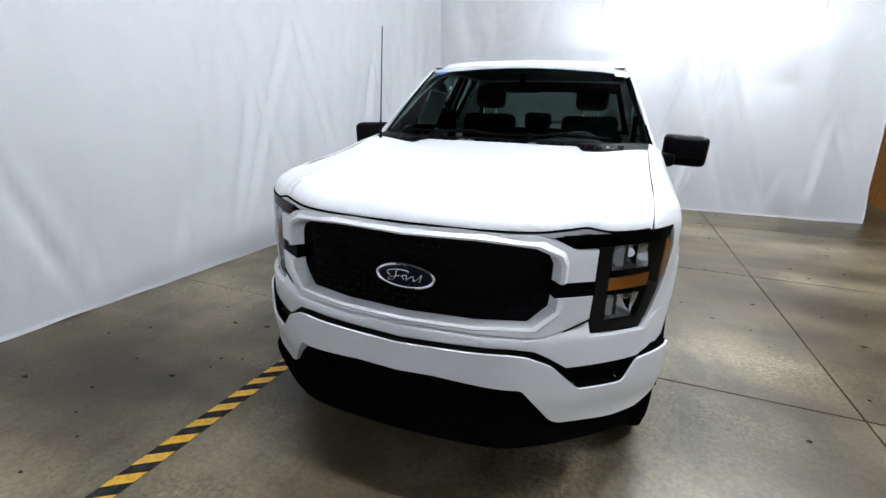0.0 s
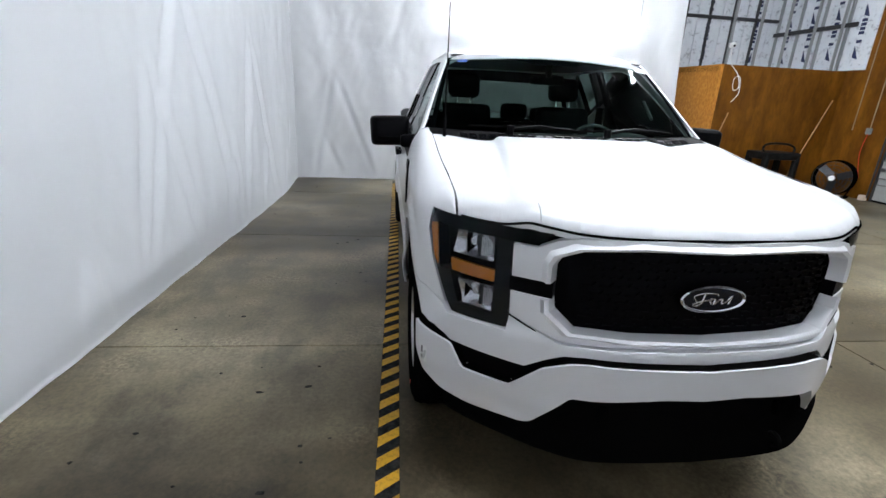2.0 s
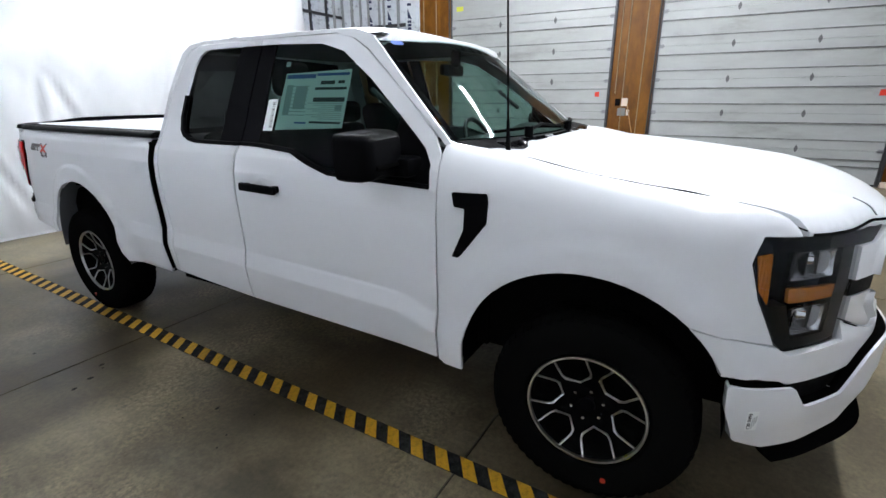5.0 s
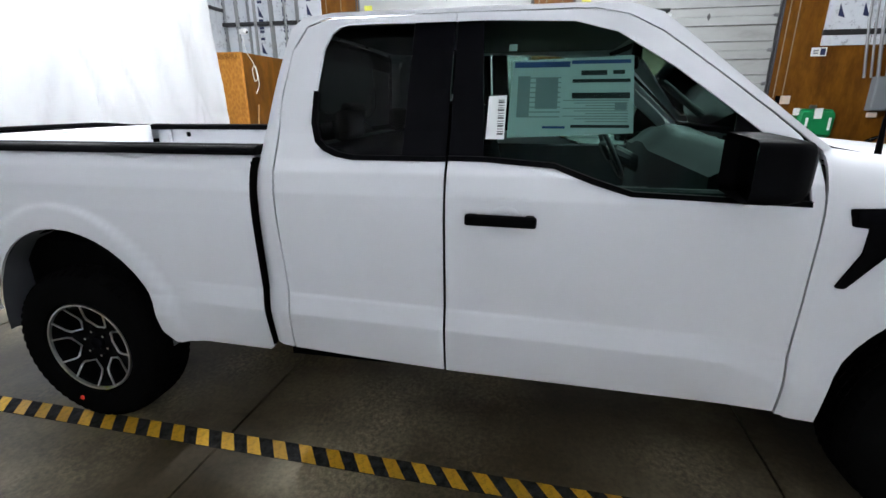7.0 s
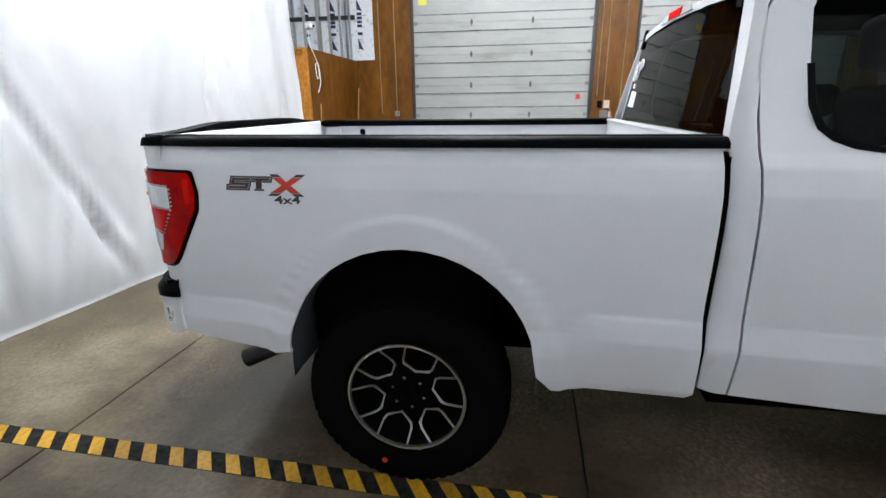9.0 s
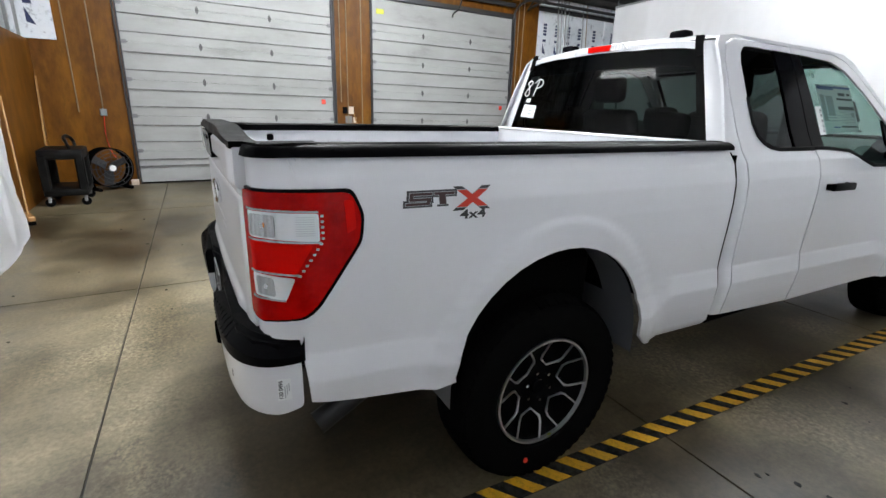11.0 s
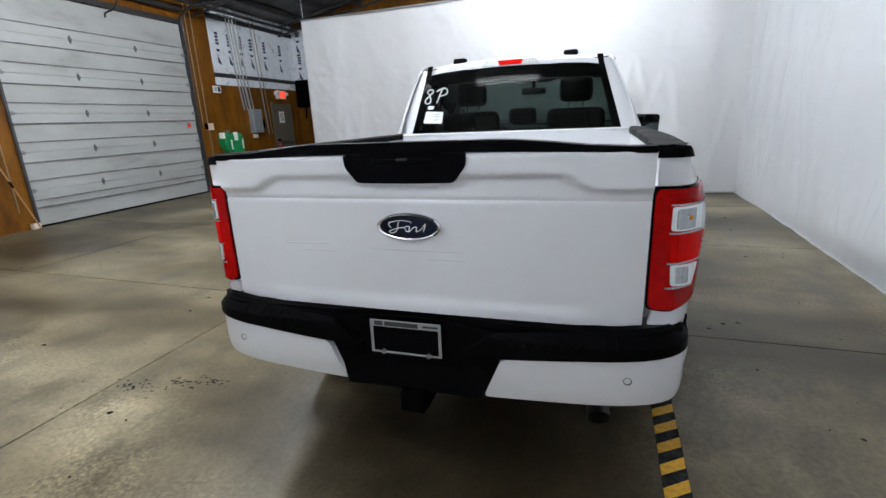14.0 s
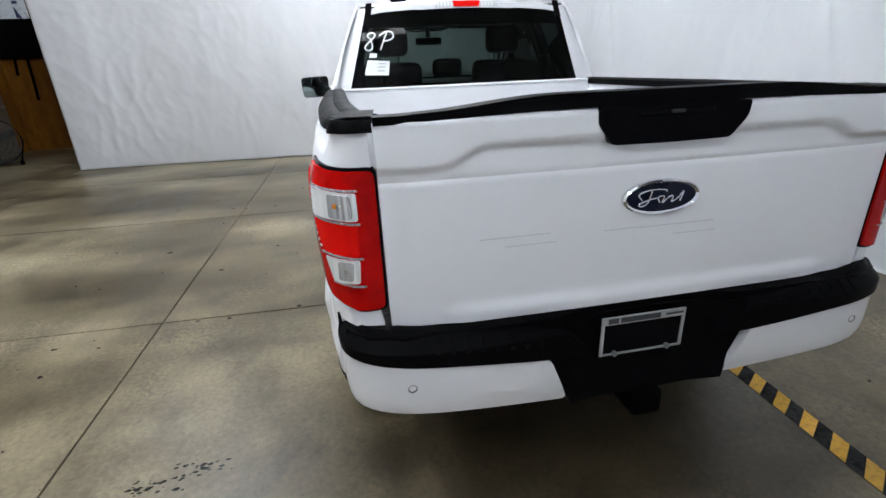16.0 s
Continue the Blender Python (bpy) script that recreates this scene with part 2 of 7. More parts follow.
feed(CART, "Base Color", ramp(CART, texture(CART, "noise", 8, 7, 0.7), [(0.4, 0.003), (0.7, 0.010)]))
CART.node_tree.nodes["Principled BSDF"].inputs["Specular IOR Level"].default_value = 0.15
WOOD = material("pale_wood", (0.34, 0.18, 0.065), 0.5)
WHITE_P = material("white_plastic", (0.75, 0.75, 0.75), 0.4)
BEIGE = material("beige_plate", (0.62, 0.50, 0.42), 0.5)
for _m in (BLACK, GLOSS_BLACK, DARK, RUBBER, RIM_BLACK, SEAT, RED, RED_BRIGHT, TAPE):
    _m.node_tree.nodes["Principled BSDF"].inputs["Specular IOR Level"].default_value = 0.0 if _m in (DARK, RUBBER, SEAT) else 0.02


# ---- building helpers ----
def part(name, bm, mat, parent=None, label="", smooth=0.0):
    """Links a bmesh as one mesh object, under a thing or a part if one is given. smooth: the angle in degrees below which edges are soft."""
    bm.normal_update()
    if smooth:
        for f in bm.faces:
            f.smooth = True
        for e in bm.edges:
            if len(e.link_faces) == 2 and e.calc_face_angle(0) > radians(smooth):
                e.smooth = False
    data = bpy.data.meshes.new(name)
    bm.to_mesh(data)
    bm.free()
    for one in (mat if isinstance(mat, (list, tuple)) else [mat]):
        data.materials.append(one)
    ob = new(name, data)
    if parent:
        ob.parent = parent
    return tagged(ob, label)


def base(name, m=None, **tags):
    """An empty at a thing's base."""
    ob = new(name)
    ob.empty_display_size = 0.2
    if m is not None:
        ob.matrix_basis = m
    return tagged(ob, **tags)


def box(bm, x0, x1, y0, y1, z0, z1, bevel=0.0, segments=1, turn=None):
    """Adds a box, bevelled if wanted, to a bmesh."""
    m = Matrix.Translation(((x0 + x1) / 2, (y0 + y1) / 2, (z0 + z1) / 2)) @ Matrix.Diagonal((abs(x1 - x0), abs(y1 - y0), abs(z1 - z0), 1))
    made = bmesh.ops.create_cube(bm, size=1, matrix=(turn @ m) if turn else m)["verts"]
    if bevel:
        edges = list({e for v in made for e in v.link_edges})
        bmesh.ops.bevel(bm, geom=edges, offset=bevel, segments=segments, affect="EDGES", profile=0.5)
    return bm


def boxed(*a, **k):
    return box(bmesh.new(), *a, **k)


def rod(bm, a, b, r, r2=None, sides=12, caps=True):
    """Adds a round bar from a to b."""
    a, b = Vector(a), Vector(b)
    d = b - a
    m = Matrix.Translation((a + b) / 2) @ d.to_track_quat("Z", "Y").to_matrix().to_4x4()
    bmesh.ops.create_cone(bm, cap_ends=caps, segments=sides, radius1=r, radius2=r if r2 is None else r2, depth=d.length, matrix=m)
    return bm


def lathe(bm, profile, m=None, steps=48, closed=False):
    """Turns a profile of (radius, height) round z."""
    m = m or Matrix()
    rings = []
    for r, h in profile:
        rings.append([bm.verts.new(m @ Vector((r * math.cos(a), r * math.sin(a), h))) for a in (2 * math.pi * i / steps for i in range(steps))])
    pairs = list(zip(rings, rings[1:])) + ([(rings[-1], rings[0])] if closed else [])
    for p, q in pairs:
        for i in range(steps):
            j = (i + 1) % steps
            bm.faces.new((p[i], p[j], q[j], q[i]))
    return bm


def prism(bm, outline, place, depth):
    """A plate: the outline's points (a, b) go through place(a, b, d), at depths 0 and depth."""
    front = [bm.verts.new(place(a, b, 0)) for a, b in outline]
    back = [bm.verts.new(place(a, b, depth)) for a, b in outline]
    bm.faces.new(front)
    bm.faces.new(back[::-1])
    n = len(front)
    for i in range(n):
        bm.faces.new((front[i], back[i], back[(i + 1) % n], front[(i + 1) % n]))
    bmesh.ops.recalc_face_normals(bm, faces=bm.faces)
    return bm


# ---- the truck's outer shape: plan curves and side profile, in its own metres (x to its left side, y to its rear, z up; the front axle at y 0) ----
def spline(points, n=24):
    """A smooth line through points (Catmull-Rom), densely sampled."""
    p = [np.array(q, float) for q in points]
    p = [2 * p[0] - p[1]] + p + [2 * p[-1] - p[-2]]
    out = []
    for a, b, c, d in zip(p, p[1:], p[2:], p[3:]):
        for i in range(n):
            t = i / n
            out.append(0.5 * (2 * b + (c - a) * t + (2 * a - 5 * b + 4 * c - d) * t * t + (3 * b - a - 3 * c + d) * t ** 3))
    return np.array(out + [p[-2]])


class Line:
    """A plan curve by its length."""

    def __init__(self, points):
        self.p = spline(points)
        self.s = np.concatenate([[0], np.cumsum(np.linalg.norm(np.diff(self.p, axis=0), axis=1))])

    def at(self, s):
        return float(np.interp(s, self.s, self.p[:, 0])), float(np.interp(s, self.s, self.p[:, 1]))

    def near_x(self, x):
        return float(np.interp(x, self.p[:, 0], self.s))

    def near_y(self, y):
        return float(np.interp(y, self.p[:, 1], self.s))


FRONT = Line([(0, -0.925), (0.25, -0.915), (0.45, -0.88), (0.58, -0.815), (0.70, -0.735), (0.82, -0.635), (0.91, -0.53), (0.965, -0.42),
              (0.992, -0.30), (1.0, -0.15), (1.002, 0.1), (1.0, 0.4), (1.0, 0.7)])
BUMPER = Line([(0, -1.0), (0.25, -0.99), (0.42, -0.965), (0.55, -0.90), (0.68, -0.81), (0.82, -0.70), (0.93, -0.58), (0.985, -0.50), (1.0, -0.44), (1.005, -0.38)])
REAR = Line([(0, 4.758), (0.5, 4.75), (0.80, 4.735), (0.87, 4.705), (0.925, 4.62), (0.948, 4.5), (0.963, 4.3), (0.982, 3.9), (0.995, 3.0), (1.0, 2.6)])
SIDE_Z = [0.40, 0.44, 0.50, 0.60, 0.685, 0.766, 0.776, 0.85, 1.0, 1.12, 1.22, 1.30, 1.345, 1.44, 1.6, 1.75, 1.85, 1.90]
SIDE_W = [0.935, 0.955, 0.982, 0.999, 1.009, 0.9955, 0.9915, 0.9925, 1.0, 1.003, 0.997, 0.974, 0.944, 0.897, 0.832, 0.766, 0.718, 0.690]


def smooth(a, b, x):
    t = min(1.0, max(0.0, (x - a) / (b - a)))
    return t * t * (3 - 2 * t)


def crease(y):
    """The height of the crease along the doors and the bed."""
    if y < 0.9:
        return 0.745 - 0.07 * smooth(0.9, 0.62, y)
    if y < 3.4:
        return 0.745 + 0.0295 * (y - 0.9) - 0.08 * smooth(3.02, 3.13, y)
    return 0.745 + 0.03 * smooth(4.1, 4.35, y)


ARCHES = ((0.035, 0.50, 0.495, 0.485), (3.672, 0.50, 0.475, 0.52))  # y, z, half width, height of the wheel openings


def flare(y, z):
    best = 0.0
    for cy, cz, a, b in ARCHES:
        rho = math.hypot((y - cy) / (a + 0.10), max(0.0, z - cz + 0.1) / (b + 0.21))
        best = max(best, smooth(1.016, 0.984, rho))
    return 0.016 * best * smooth(1.25, 1.1, z)


def side_w(y, z):
    """Half the body's width at a place along its side."""
    zz = z - (crease(y) - 0.775) * smooth(1.05, 0.85, z)
    w = float(np.interp(zz, SIDE_Z, SIDE_W))
    x = 1.0
    if y < 0.3:
        x = FRONT.at(FRONT.near_y(y))[0] if y > -0.9 else 0.6
    elif y > 2.7:
        x = float(np.interp(y, REAR.p[::-1, 1], REAR.p[::-1, 0]))
    return w * x + flare(y, z)


def lean(z):
    return 0.10 * max(0.0, z - 0.98) ** 1.4


def front_at(s, z, out=0.0, line=FRONT):
    """A place on the front shell: s along the plan curve from the middle, signed by side; out: proud of it."""
    a = abs(s)
    x, y = line.at(a)
    x2, y2 = line.at(a + 0.01)
    nx, ny = (y2 - y), -(x2 - x)
    n = math.hypot(nx, ny) or 1.0
    zz = z - (crease(y) - 0.775) * smooth(1.05, 0.85, z)
    w = 1.0 + (float(np.interp(zz, SIDE_Z, SIDE_W)) - 1.0) * smooth(-0.75, -0.3, y) if line is FRONT else 1.0
    x, y = x * w + nx / n * out, y + ny / n * out + lean(z) * smooth(0.1, -0.5, y)
    if y > -0.55 and line is FRONT:
        x += flare(y, z)
    return Vector((math.copysign(x, s) if s else 0.0, y, z))


def rear_at(s, z, out=0.0):
    """A place on the rear shell, s from the middle of the tailgate."""
    a = abs(s)
    x, y = REAR.at(a)
    x2, y2 = REAR.at(a + 0.01)
    nx, ny = -(y2 - y), (x2 - x)
    n = math.hypot(nx, ny) or 1.0
    if y < 4.70:
        x += (side_w(y, z) - x) * smooth(4.72, 4.6, y)
    x, y = x + nx / n * out, y + ny / n * out
    return Vector((math.copysign(x, s) if s else 0.0, y, z))


def rounded(poly, r, n=3):
    """An outline with its corners rounded."""
    out = []
    for i, p in enumerate(poly):
        a, b, c = (np.array(q, float) for q in (poly[i - 1], p, poly[(i + 1) % len(poly)]))
        u, w = a - b, c - b
        k = min(r, 0.45 * np.linalg.norm(u), 0.45 * np.linalg.norm(w))
        p0, p2 = b + u / np.linalg.norm(u) * k, b + w / np.linalg.norm(w) * k
        for j in range(n + 1):
            t = j / n
            out.append(tuple((1 - t) ** 2 * p0 + 2 * t * (1 - t) * b + t * t * p2))
    return out


# ---- the hall ----
def thing(name, bm, mat, label, category, kind="", smooth=0.0, group=""):
    return tagged(part(name, bm, mat, None, smooth=smooth), label, category, group, kind)


WALL = 7.66  # inner face of the wall with the roller doors
flr = thing("floor", boxed(-7, 9, -6, 13, -0.25, -0.012), JOINT, "polished grey concrete floor with saw-cut joints and stains", "floor", "structure")
thing("ceiling", boxed(-7, 1.5, -6, 13, 5.6, 5.75), CEIL, "dark corrugated roof over steel beams", "ceiling", "structure")
EAVE, RIDGE = (8.6, 4.28), (1.5, 5.62)  # x and z of the sloping roof's ends


def roof_z(x):
    return EAVE[1] + (EAVE[0] - x) / (EAVE[0] - RIDGE[0]) * (RIDGE[1] - EAVE[1])


thing("ceiling_slope", prism(bmesh.new(), [(EAVE[0], EAVE[1]), (RIDGE[0], RIDGE[1]), (RIDGE[0], RIDGE[1] + 0.12), (EAVE[0], EAVE[1] + 0.12)], lambda a, b, d: Vector((a, -6 + 19 * d, b)), 1.0), ROOF_WRAP, "grey wrapped insulation under a sloping roof", "ceiling", "structure")
for name, y0, y1, z0 in (("wall_doors_a", -4.82, -0.52, 0), ("wall_doors_b", 3.38, 4.24, 0), ("wall_doors_c", 8.06, 11.6, 0), ("wall_lintel_a", -0.52, 3.38, 3.82), ("wall_lintel_b", 4.24, 8.06, 3.82)):
    thing(name, boxed(WALL, WALL + 0.14, y0, y1, z0, roof_z(WALL + 0.14)), PLY, "orange-brown stained plywood wall lining", "wall", "structure")
thing("wall_end", boxed(4.0, WALL + 0.14, -4.96, -4.82, 0, 5.6), PLY, "dark stained plywood end wall", "wall", "structure")
thing("wall_far", boxed(-7, 9, 12.0, 12.14, 0, 5.6), FOAM, "plain foam-lined far wall", "wall", "structure")
thing("wall_near", boxed(-7, 4.0, -4.96, -4.82, 0, 5.6), PLY, "plain wall behind the curtain", "wall", "structure")
thing("wall_west", boxed(-5.6, -5.46, -6, 13, 0, 5.6), FOAM, "plain wall behind the curtain", "wall", "structure")
thing("wall_outer", boxed(8.6, 8.7, -6, 13, 0, 5.6), DARK_STEEL, "outer wall skin behind the doors", "wall", "structure")


# ---- curtains: hung sheets with folds ----
def curtain(name, line, z1, folds, label, seed=0, slant=0.5, taper=0.0, fans=0.045):
    """A hung sheet over a plan line: long drapes, fans of creases that open downwards, and welded seams."""
    path = Line(line)
    length = path.s[-1]
    nu, nv = int(length / 0.04), 100
    rng = random.Random(seed * 11)
    peaks = [(length * (k + rng.uniform(0.1, 0.9)) / int(length * 1.3), rng.uniform(0.7, 2.6), rng.uniform(0.10, 0.42), rng.uniform(0.10, 0.42), rng.uniform(0.4, 1.0)) for k in range(int(length * 1.3))]
    bm = bmesh.new()
    grid = []
    for i in range(nu + 1):
        col = []
        s0 = length * i / nu
        near = [p for p in peaks if abs(p[0] - s0) < 1.3]
        for j in range(nv + 1):
            h = j / nv
            z = z1 * h
            s = s0 * (1 - taper * h)
            (x, y), (x1, y1), (x2, y2) = path.at(s), path.at(max(0.0, s - 0.02)), path.at(s + 0.02)
            n = math.hypot(x2 - x1, y2 - y1) or 1
            nx, ny = -(y2 - y1) / n, (x2 - x1) / n
            t = s + slant * h * z1 * 0.3
            d = folds * noise.noise(Vector((t * 1.0 + 0.5 * math.sin(h * 3 + seed), seed, h * 1.1)))
            d += 0.40 * folds * noise.noise(Vector((t * 2.6 - 1.2 * h, seed + 4, h * 2.4)))
            d += 0.35 * folds * ((1 - abs(noise.noise(Vector((s * 1.1 - 2.4 * h, seed + 9, h * 2.2 + s * 0.5))))) ** 3 - 0.4)
            for sp, zp, left, right, k in near:
                if z < zp:
                    fall = zp - z
                    grow = min(1.0, fall / 0.35) * min(1.0, 0.25 + z / 0.5) * k * fans
                    for e in (s0 - sp + left * fall, s0 - sp - right * fall):
                        d += grow * (math.exp(-(e / 0.05) ** 2) - 0.5 * math.exp(-((e - 0.09) / 0.06) ** 2))
                    d -= 0.5 * grow * math.exp(-((s0 - sp) / 0.12) ** 2)
            crumple = noise.noise(Vector((s * 3.1 + 2.0 * h, seed + 21, z * 1.9 - s * 0.8)))
            d += 0.013 * ((1 - abs(crumple)) ** 5 - 0.25) * (0.5 + noise.noise(Vector((s * 0.7, seed + 30, z * 0.6))))
            d += 0.0055 * ((1 - abs(noise.noise(Vector((s * 5.3 - z * 2.2, seed + 25, z * 4.0))))) ** 4 - 0.3)
            for zc, k in ((1.30, 1.0), (2.55, 0.8)):
                dz = z - zc - 0.05 * noise.noise(Vector((s * 0.8, seed, zc)))
                d -= 0.014 * k * math.exp(-abs(dz) / 0.035) * (0.4 + 0.9 * noise.noise(Vector((s * 0.9, zc, seed))))
            d *= 0.35 + 0.65 * min(1.0, z / 0.5)
            zz = max(0.004, z + (0.006 * noise.noise(Vector((s * 3, seed, 7))) + 0.006 if j == 0 else 0))
            col.append(bm.verts.new((x + nx * d, y + ny * d, zz)))
        grid.append(col)
    for a, b in zip(grid, grid[1:]):
        for j in range(nv):
            bm.faces.new((a[j], a[j + 1], b[j + 1], b[j]))
    bmesh.ops.solidify(bm, geom=bm.faces[:], thickness=0.003)
    return thing(name, bm, CURTAIN, label, "curtain", smooth=70)


curtain("tarpaulin_curtain", [(-3.78, -0.95), (-3.74, 0.6), (-3.68, 1.8), (-3.60, 3.0), (-3.53, 4.2), (-3.44, 5.4), (-3.32, 7.2), (-3.30, 8.2), (-3.33, 9.42)], 5.1, 0.055, "creased white tarpaulin curtain hung along the bay", seed=1, slant=0.25, fans=0.036)
curtain("tarpaulin_curtain", [(-3.62, 9.34), (-2.2, 9.36), (-0.8, 9.26), (0.4, 9.10), (1.3, 8.92), (2.6, 8.90), (3.3, 8.92), (3.88, 8.98)], 5.1, 0.10, "draped white tarpaulin curtain with long folds", seed=2, slant=1.1, taper=0.03)
curtain("tarpaulin_curtain", [(-4.05, -0.62), (-2.0, -0.66), (0.2, -0.90), (2.4, -1.08), (5.0, -1.20)], 3.72, 0.05, "white tarpaulin curtain hung from a rail", seed=3, slant=0.4, fans=0.014)
rail = bmesh.new()
rod(rail, (-3.8, -0.66, 3.74), (5.02, -1.22, 3.74), 0.022)
thing("curtain_rail", rail, GALV, "thin steel pipe rail holding a curtain", "rail")
for x, y in ((-3.6, -0.68), (0.6, -0.94), (4.95, -1.21)):
    thing("rail_hanger", rod(bmesh.new(), (x, y, 3.74), (x, y, 5.6), 0.006), GALV, "thin steel hanger rod under the roof", "hanger", group="rail hangers")


# ---- roller doors ----
def door_section(z0, z1, y0, y1, first, last):
    """One door leaf section: flat middle, proud bands by the joints."""
    zs = [(z0, 0.0 if not first else 0.012)]
    if not first:
        zs += [(z0 + 0.158, 0.0), (z0 + 0.168, 0.014)]
    if not last:
        zs += [(z1 - 0.168, 0.014), (z1 - 0.158, 0.0)]
    zs += [(z1, 0.0 if not last else 0.014)]
    bm = bmesh.new()
    rows = [[bm.verts.new((WALL + 0.030 + d, y, z)) for y in (y0, y1)] for z, d in zs]
    for p, q in zip(rows, rows[1:]):
        bm.faces.new((p[0], p[1], q[1], q[0]))
    back = [bm.verts.new((WALL + 0.075, y, z)) for y, z in ((y0, z0), (y1, z0), (y1, z1), (y0, z1))]
    bm.faces.new(back)
    bm.faces.new((rows[0][0], rows[0][1], back[1], back[0]))
    bm.faces.new((rows[-1][0], rows[-1][1], back[2], back[3]))
    for side, (b0, b1) in ((0, (back[0], back[3])), (1, (back[1], back[2]))):
        bm.faces.new([r[side] for r in rows] + [b1, b0])
    bmesh.ops.recalc_face_normals(bm, faces=bm.faces)
    return bm


def rib_bm(y0, y1, z):
    """A pressed rib: a sloped top and an undercut below."""
    return prism(bmesh.new(), [(0.034, 0.012), (0.012, 0.004), (0.010, -0.007), (0.034, -0.010)], lambda a, b, d: Vector((WALL + a, y0 + (y1 - y0) * d, z + b)), 1.0)


def tube_rail(points, r=0.028):
    bm = bmesh.new()
    line = spline(points, 5)
    for p, q in zip(line, line[1:]):
        rod(bm, p, q, r, sides=8)
    return bm


def roller_door(y0, y1, label):
    door = base("garage_door", pose(0, 0, 0), label=label, category="garage door", group="garage doors")
    joints = [0.03, 0.62, 1.25, 1.88, 2.51, 3.14, 3.80]
    for k, (a, b) in enumerate(zip(joints, joints[1:])):
        sec = part("section", door_section(a + 0.002, b - 0.002, y0 + 0.03, y1 - 0.03, k == 0, k == 5), DOOR_WHITE, door)
        for z in ([a + 0.165] if k else [a + 0.30]) + ([b - 0.165] if k < 5 else []):
            part("rib", rib_bm(y0 + 0.034, y1 - 0.034, z), RIB, sec, "pressed steel rib, coloured dark for its shadow line")
    part("bottom_seal", boxed(WALL + 0.03, WALL + 0.07, y0 + 0.03, y1 - 0.03, 0.0, 0.032), RUBBER, door)
    for z in joints[1:-1]:
        for y in (y0 + (y1 - y0) * 0.33, y0 + (y1 - y0) * 0.665):
            bm = bmesh.new()
            prism(bm, [(0, -0.072), (0.026, -0.03), (0.026, 0.03), (0, 0.072), (-0.026, 0.03), (-0.026, -0.03)], lambda a, b, d: Vector((WALL + 0.030 - d, y + a, z + b)), 0.006)
            rod(bm, (WALL + 0.018, y - 0.03, z), (WALL + 0.018, y + 0.03, z), 0.011, sides=8)
            part("hinge", bm, HINGE, door)
        for y in (y0 + 0.06, y1 - 0.06):
            bm = bmesh.new()
            box(bm, WALL + 0.016, WALL + 0.030, y - 0.05, y + 0.05, z - 0.035, z + 0.035, 0.004)
            rod(bm, (WALL + 0.012, y - 0.07, z), (WALL + 0.012, y + 0.07, z), 0.010, sides=8)
            part("roller_bracket", bm, STEEL, door)
    for y, s in ((y0, 1), (y1, -1)):
        bm = bmesh.new()
        box(bm, WALL - 0.012, WALL + 0.05, y - 0.012, y + 0.028 * s, 0, 3.82)
        rod(bm, (WALL - 0.03, y - 0.02 * s, 0.05), (WALL - 0.03, y - 0.02 * s, 3.9), 0.016, sides=10)
        part("track", bm, DARK_STEEL, door)
    part("warning_label", boxed(WALL + 0.036, WALL + 0.0395, y0 + 0.20, y0 + 0.29, 1.56, 1.66), TAG_RED, door, "small red warning label")
    part("warning_label", boxed(WALL + 0.036, WALL + 0.0395, y1 - 0.32, y1 - 0.14, 3.50, 3.60), TAG_YELLOW, door, "yellow warning label")
    for y in (y0 + 0.03, y1 - 0.03):
        part("ceiling_track", tube_rail([(WALL - 0.03, y, 3.80), (WALL - 0.10, y, 3.98), (WALL - 0.45, y, 4.12), (WALL - 1.8, y, 4.16), (WALL - 3.4, y, 4.20)]), DARK_STEEL, door)
        part("track_hanger", rod(bmesh.new(), (WALL - 3.0, y, 4.19), (WALL - 3.0, y, roof_z(WALL - 3.0)), 0.012, sides=6), DARK_STEEL, door)
    part("spring_shaft", rod(bmesh.new(), (WALL - 0.12, y0 + 0.1, 4.08), (WALL - 0.12, y1 - 0.1, 4.08), 0.05, sides=12), DARK_STEEL, door, smooth=40)
    part("lift_arm", tube_rail([(WALL - 0.03, (y0 + y1) / 2 - 0.1, 3.62), (WALL - 0.06, (y0 + y1) / 2 - 0.1, 3.70), (WALL - 0.30, (y0 + y1) / 2 - 0.1, 3.76), (WALL - 0.42, (y0 + y1) / 2 - 0.1, 3.95), (WALL - 0.45, (y0 + y1) / 2 - 0.1, 4.15)], 0.016), DARK_STEEL, door)
    part("header", boxed(WALL - 0.02, WALL + 0.03, y0, y1, 3.80, 3.90), DARK_STEEL, door)
    return door


roller_door(4.24, 8.06, "closed white sectional garage door in a plywood wall")
roller_door(-0.52, 3.38, "closed white sectional garage door with grimy panels")

# ---- wall fittings ----
def conduit(points, r, label="thin steel conduit pipe fixed to plywood wall"):
    bm = bmesh.new()
    for p, q in zip(points, points[1:]):
        rod(bm, p, q, r, sides=10)
    return thing("conduit", bm, CONDUIT if r < 0.0125 else GALV, label, "conduit", smooth=60, group="conduits")


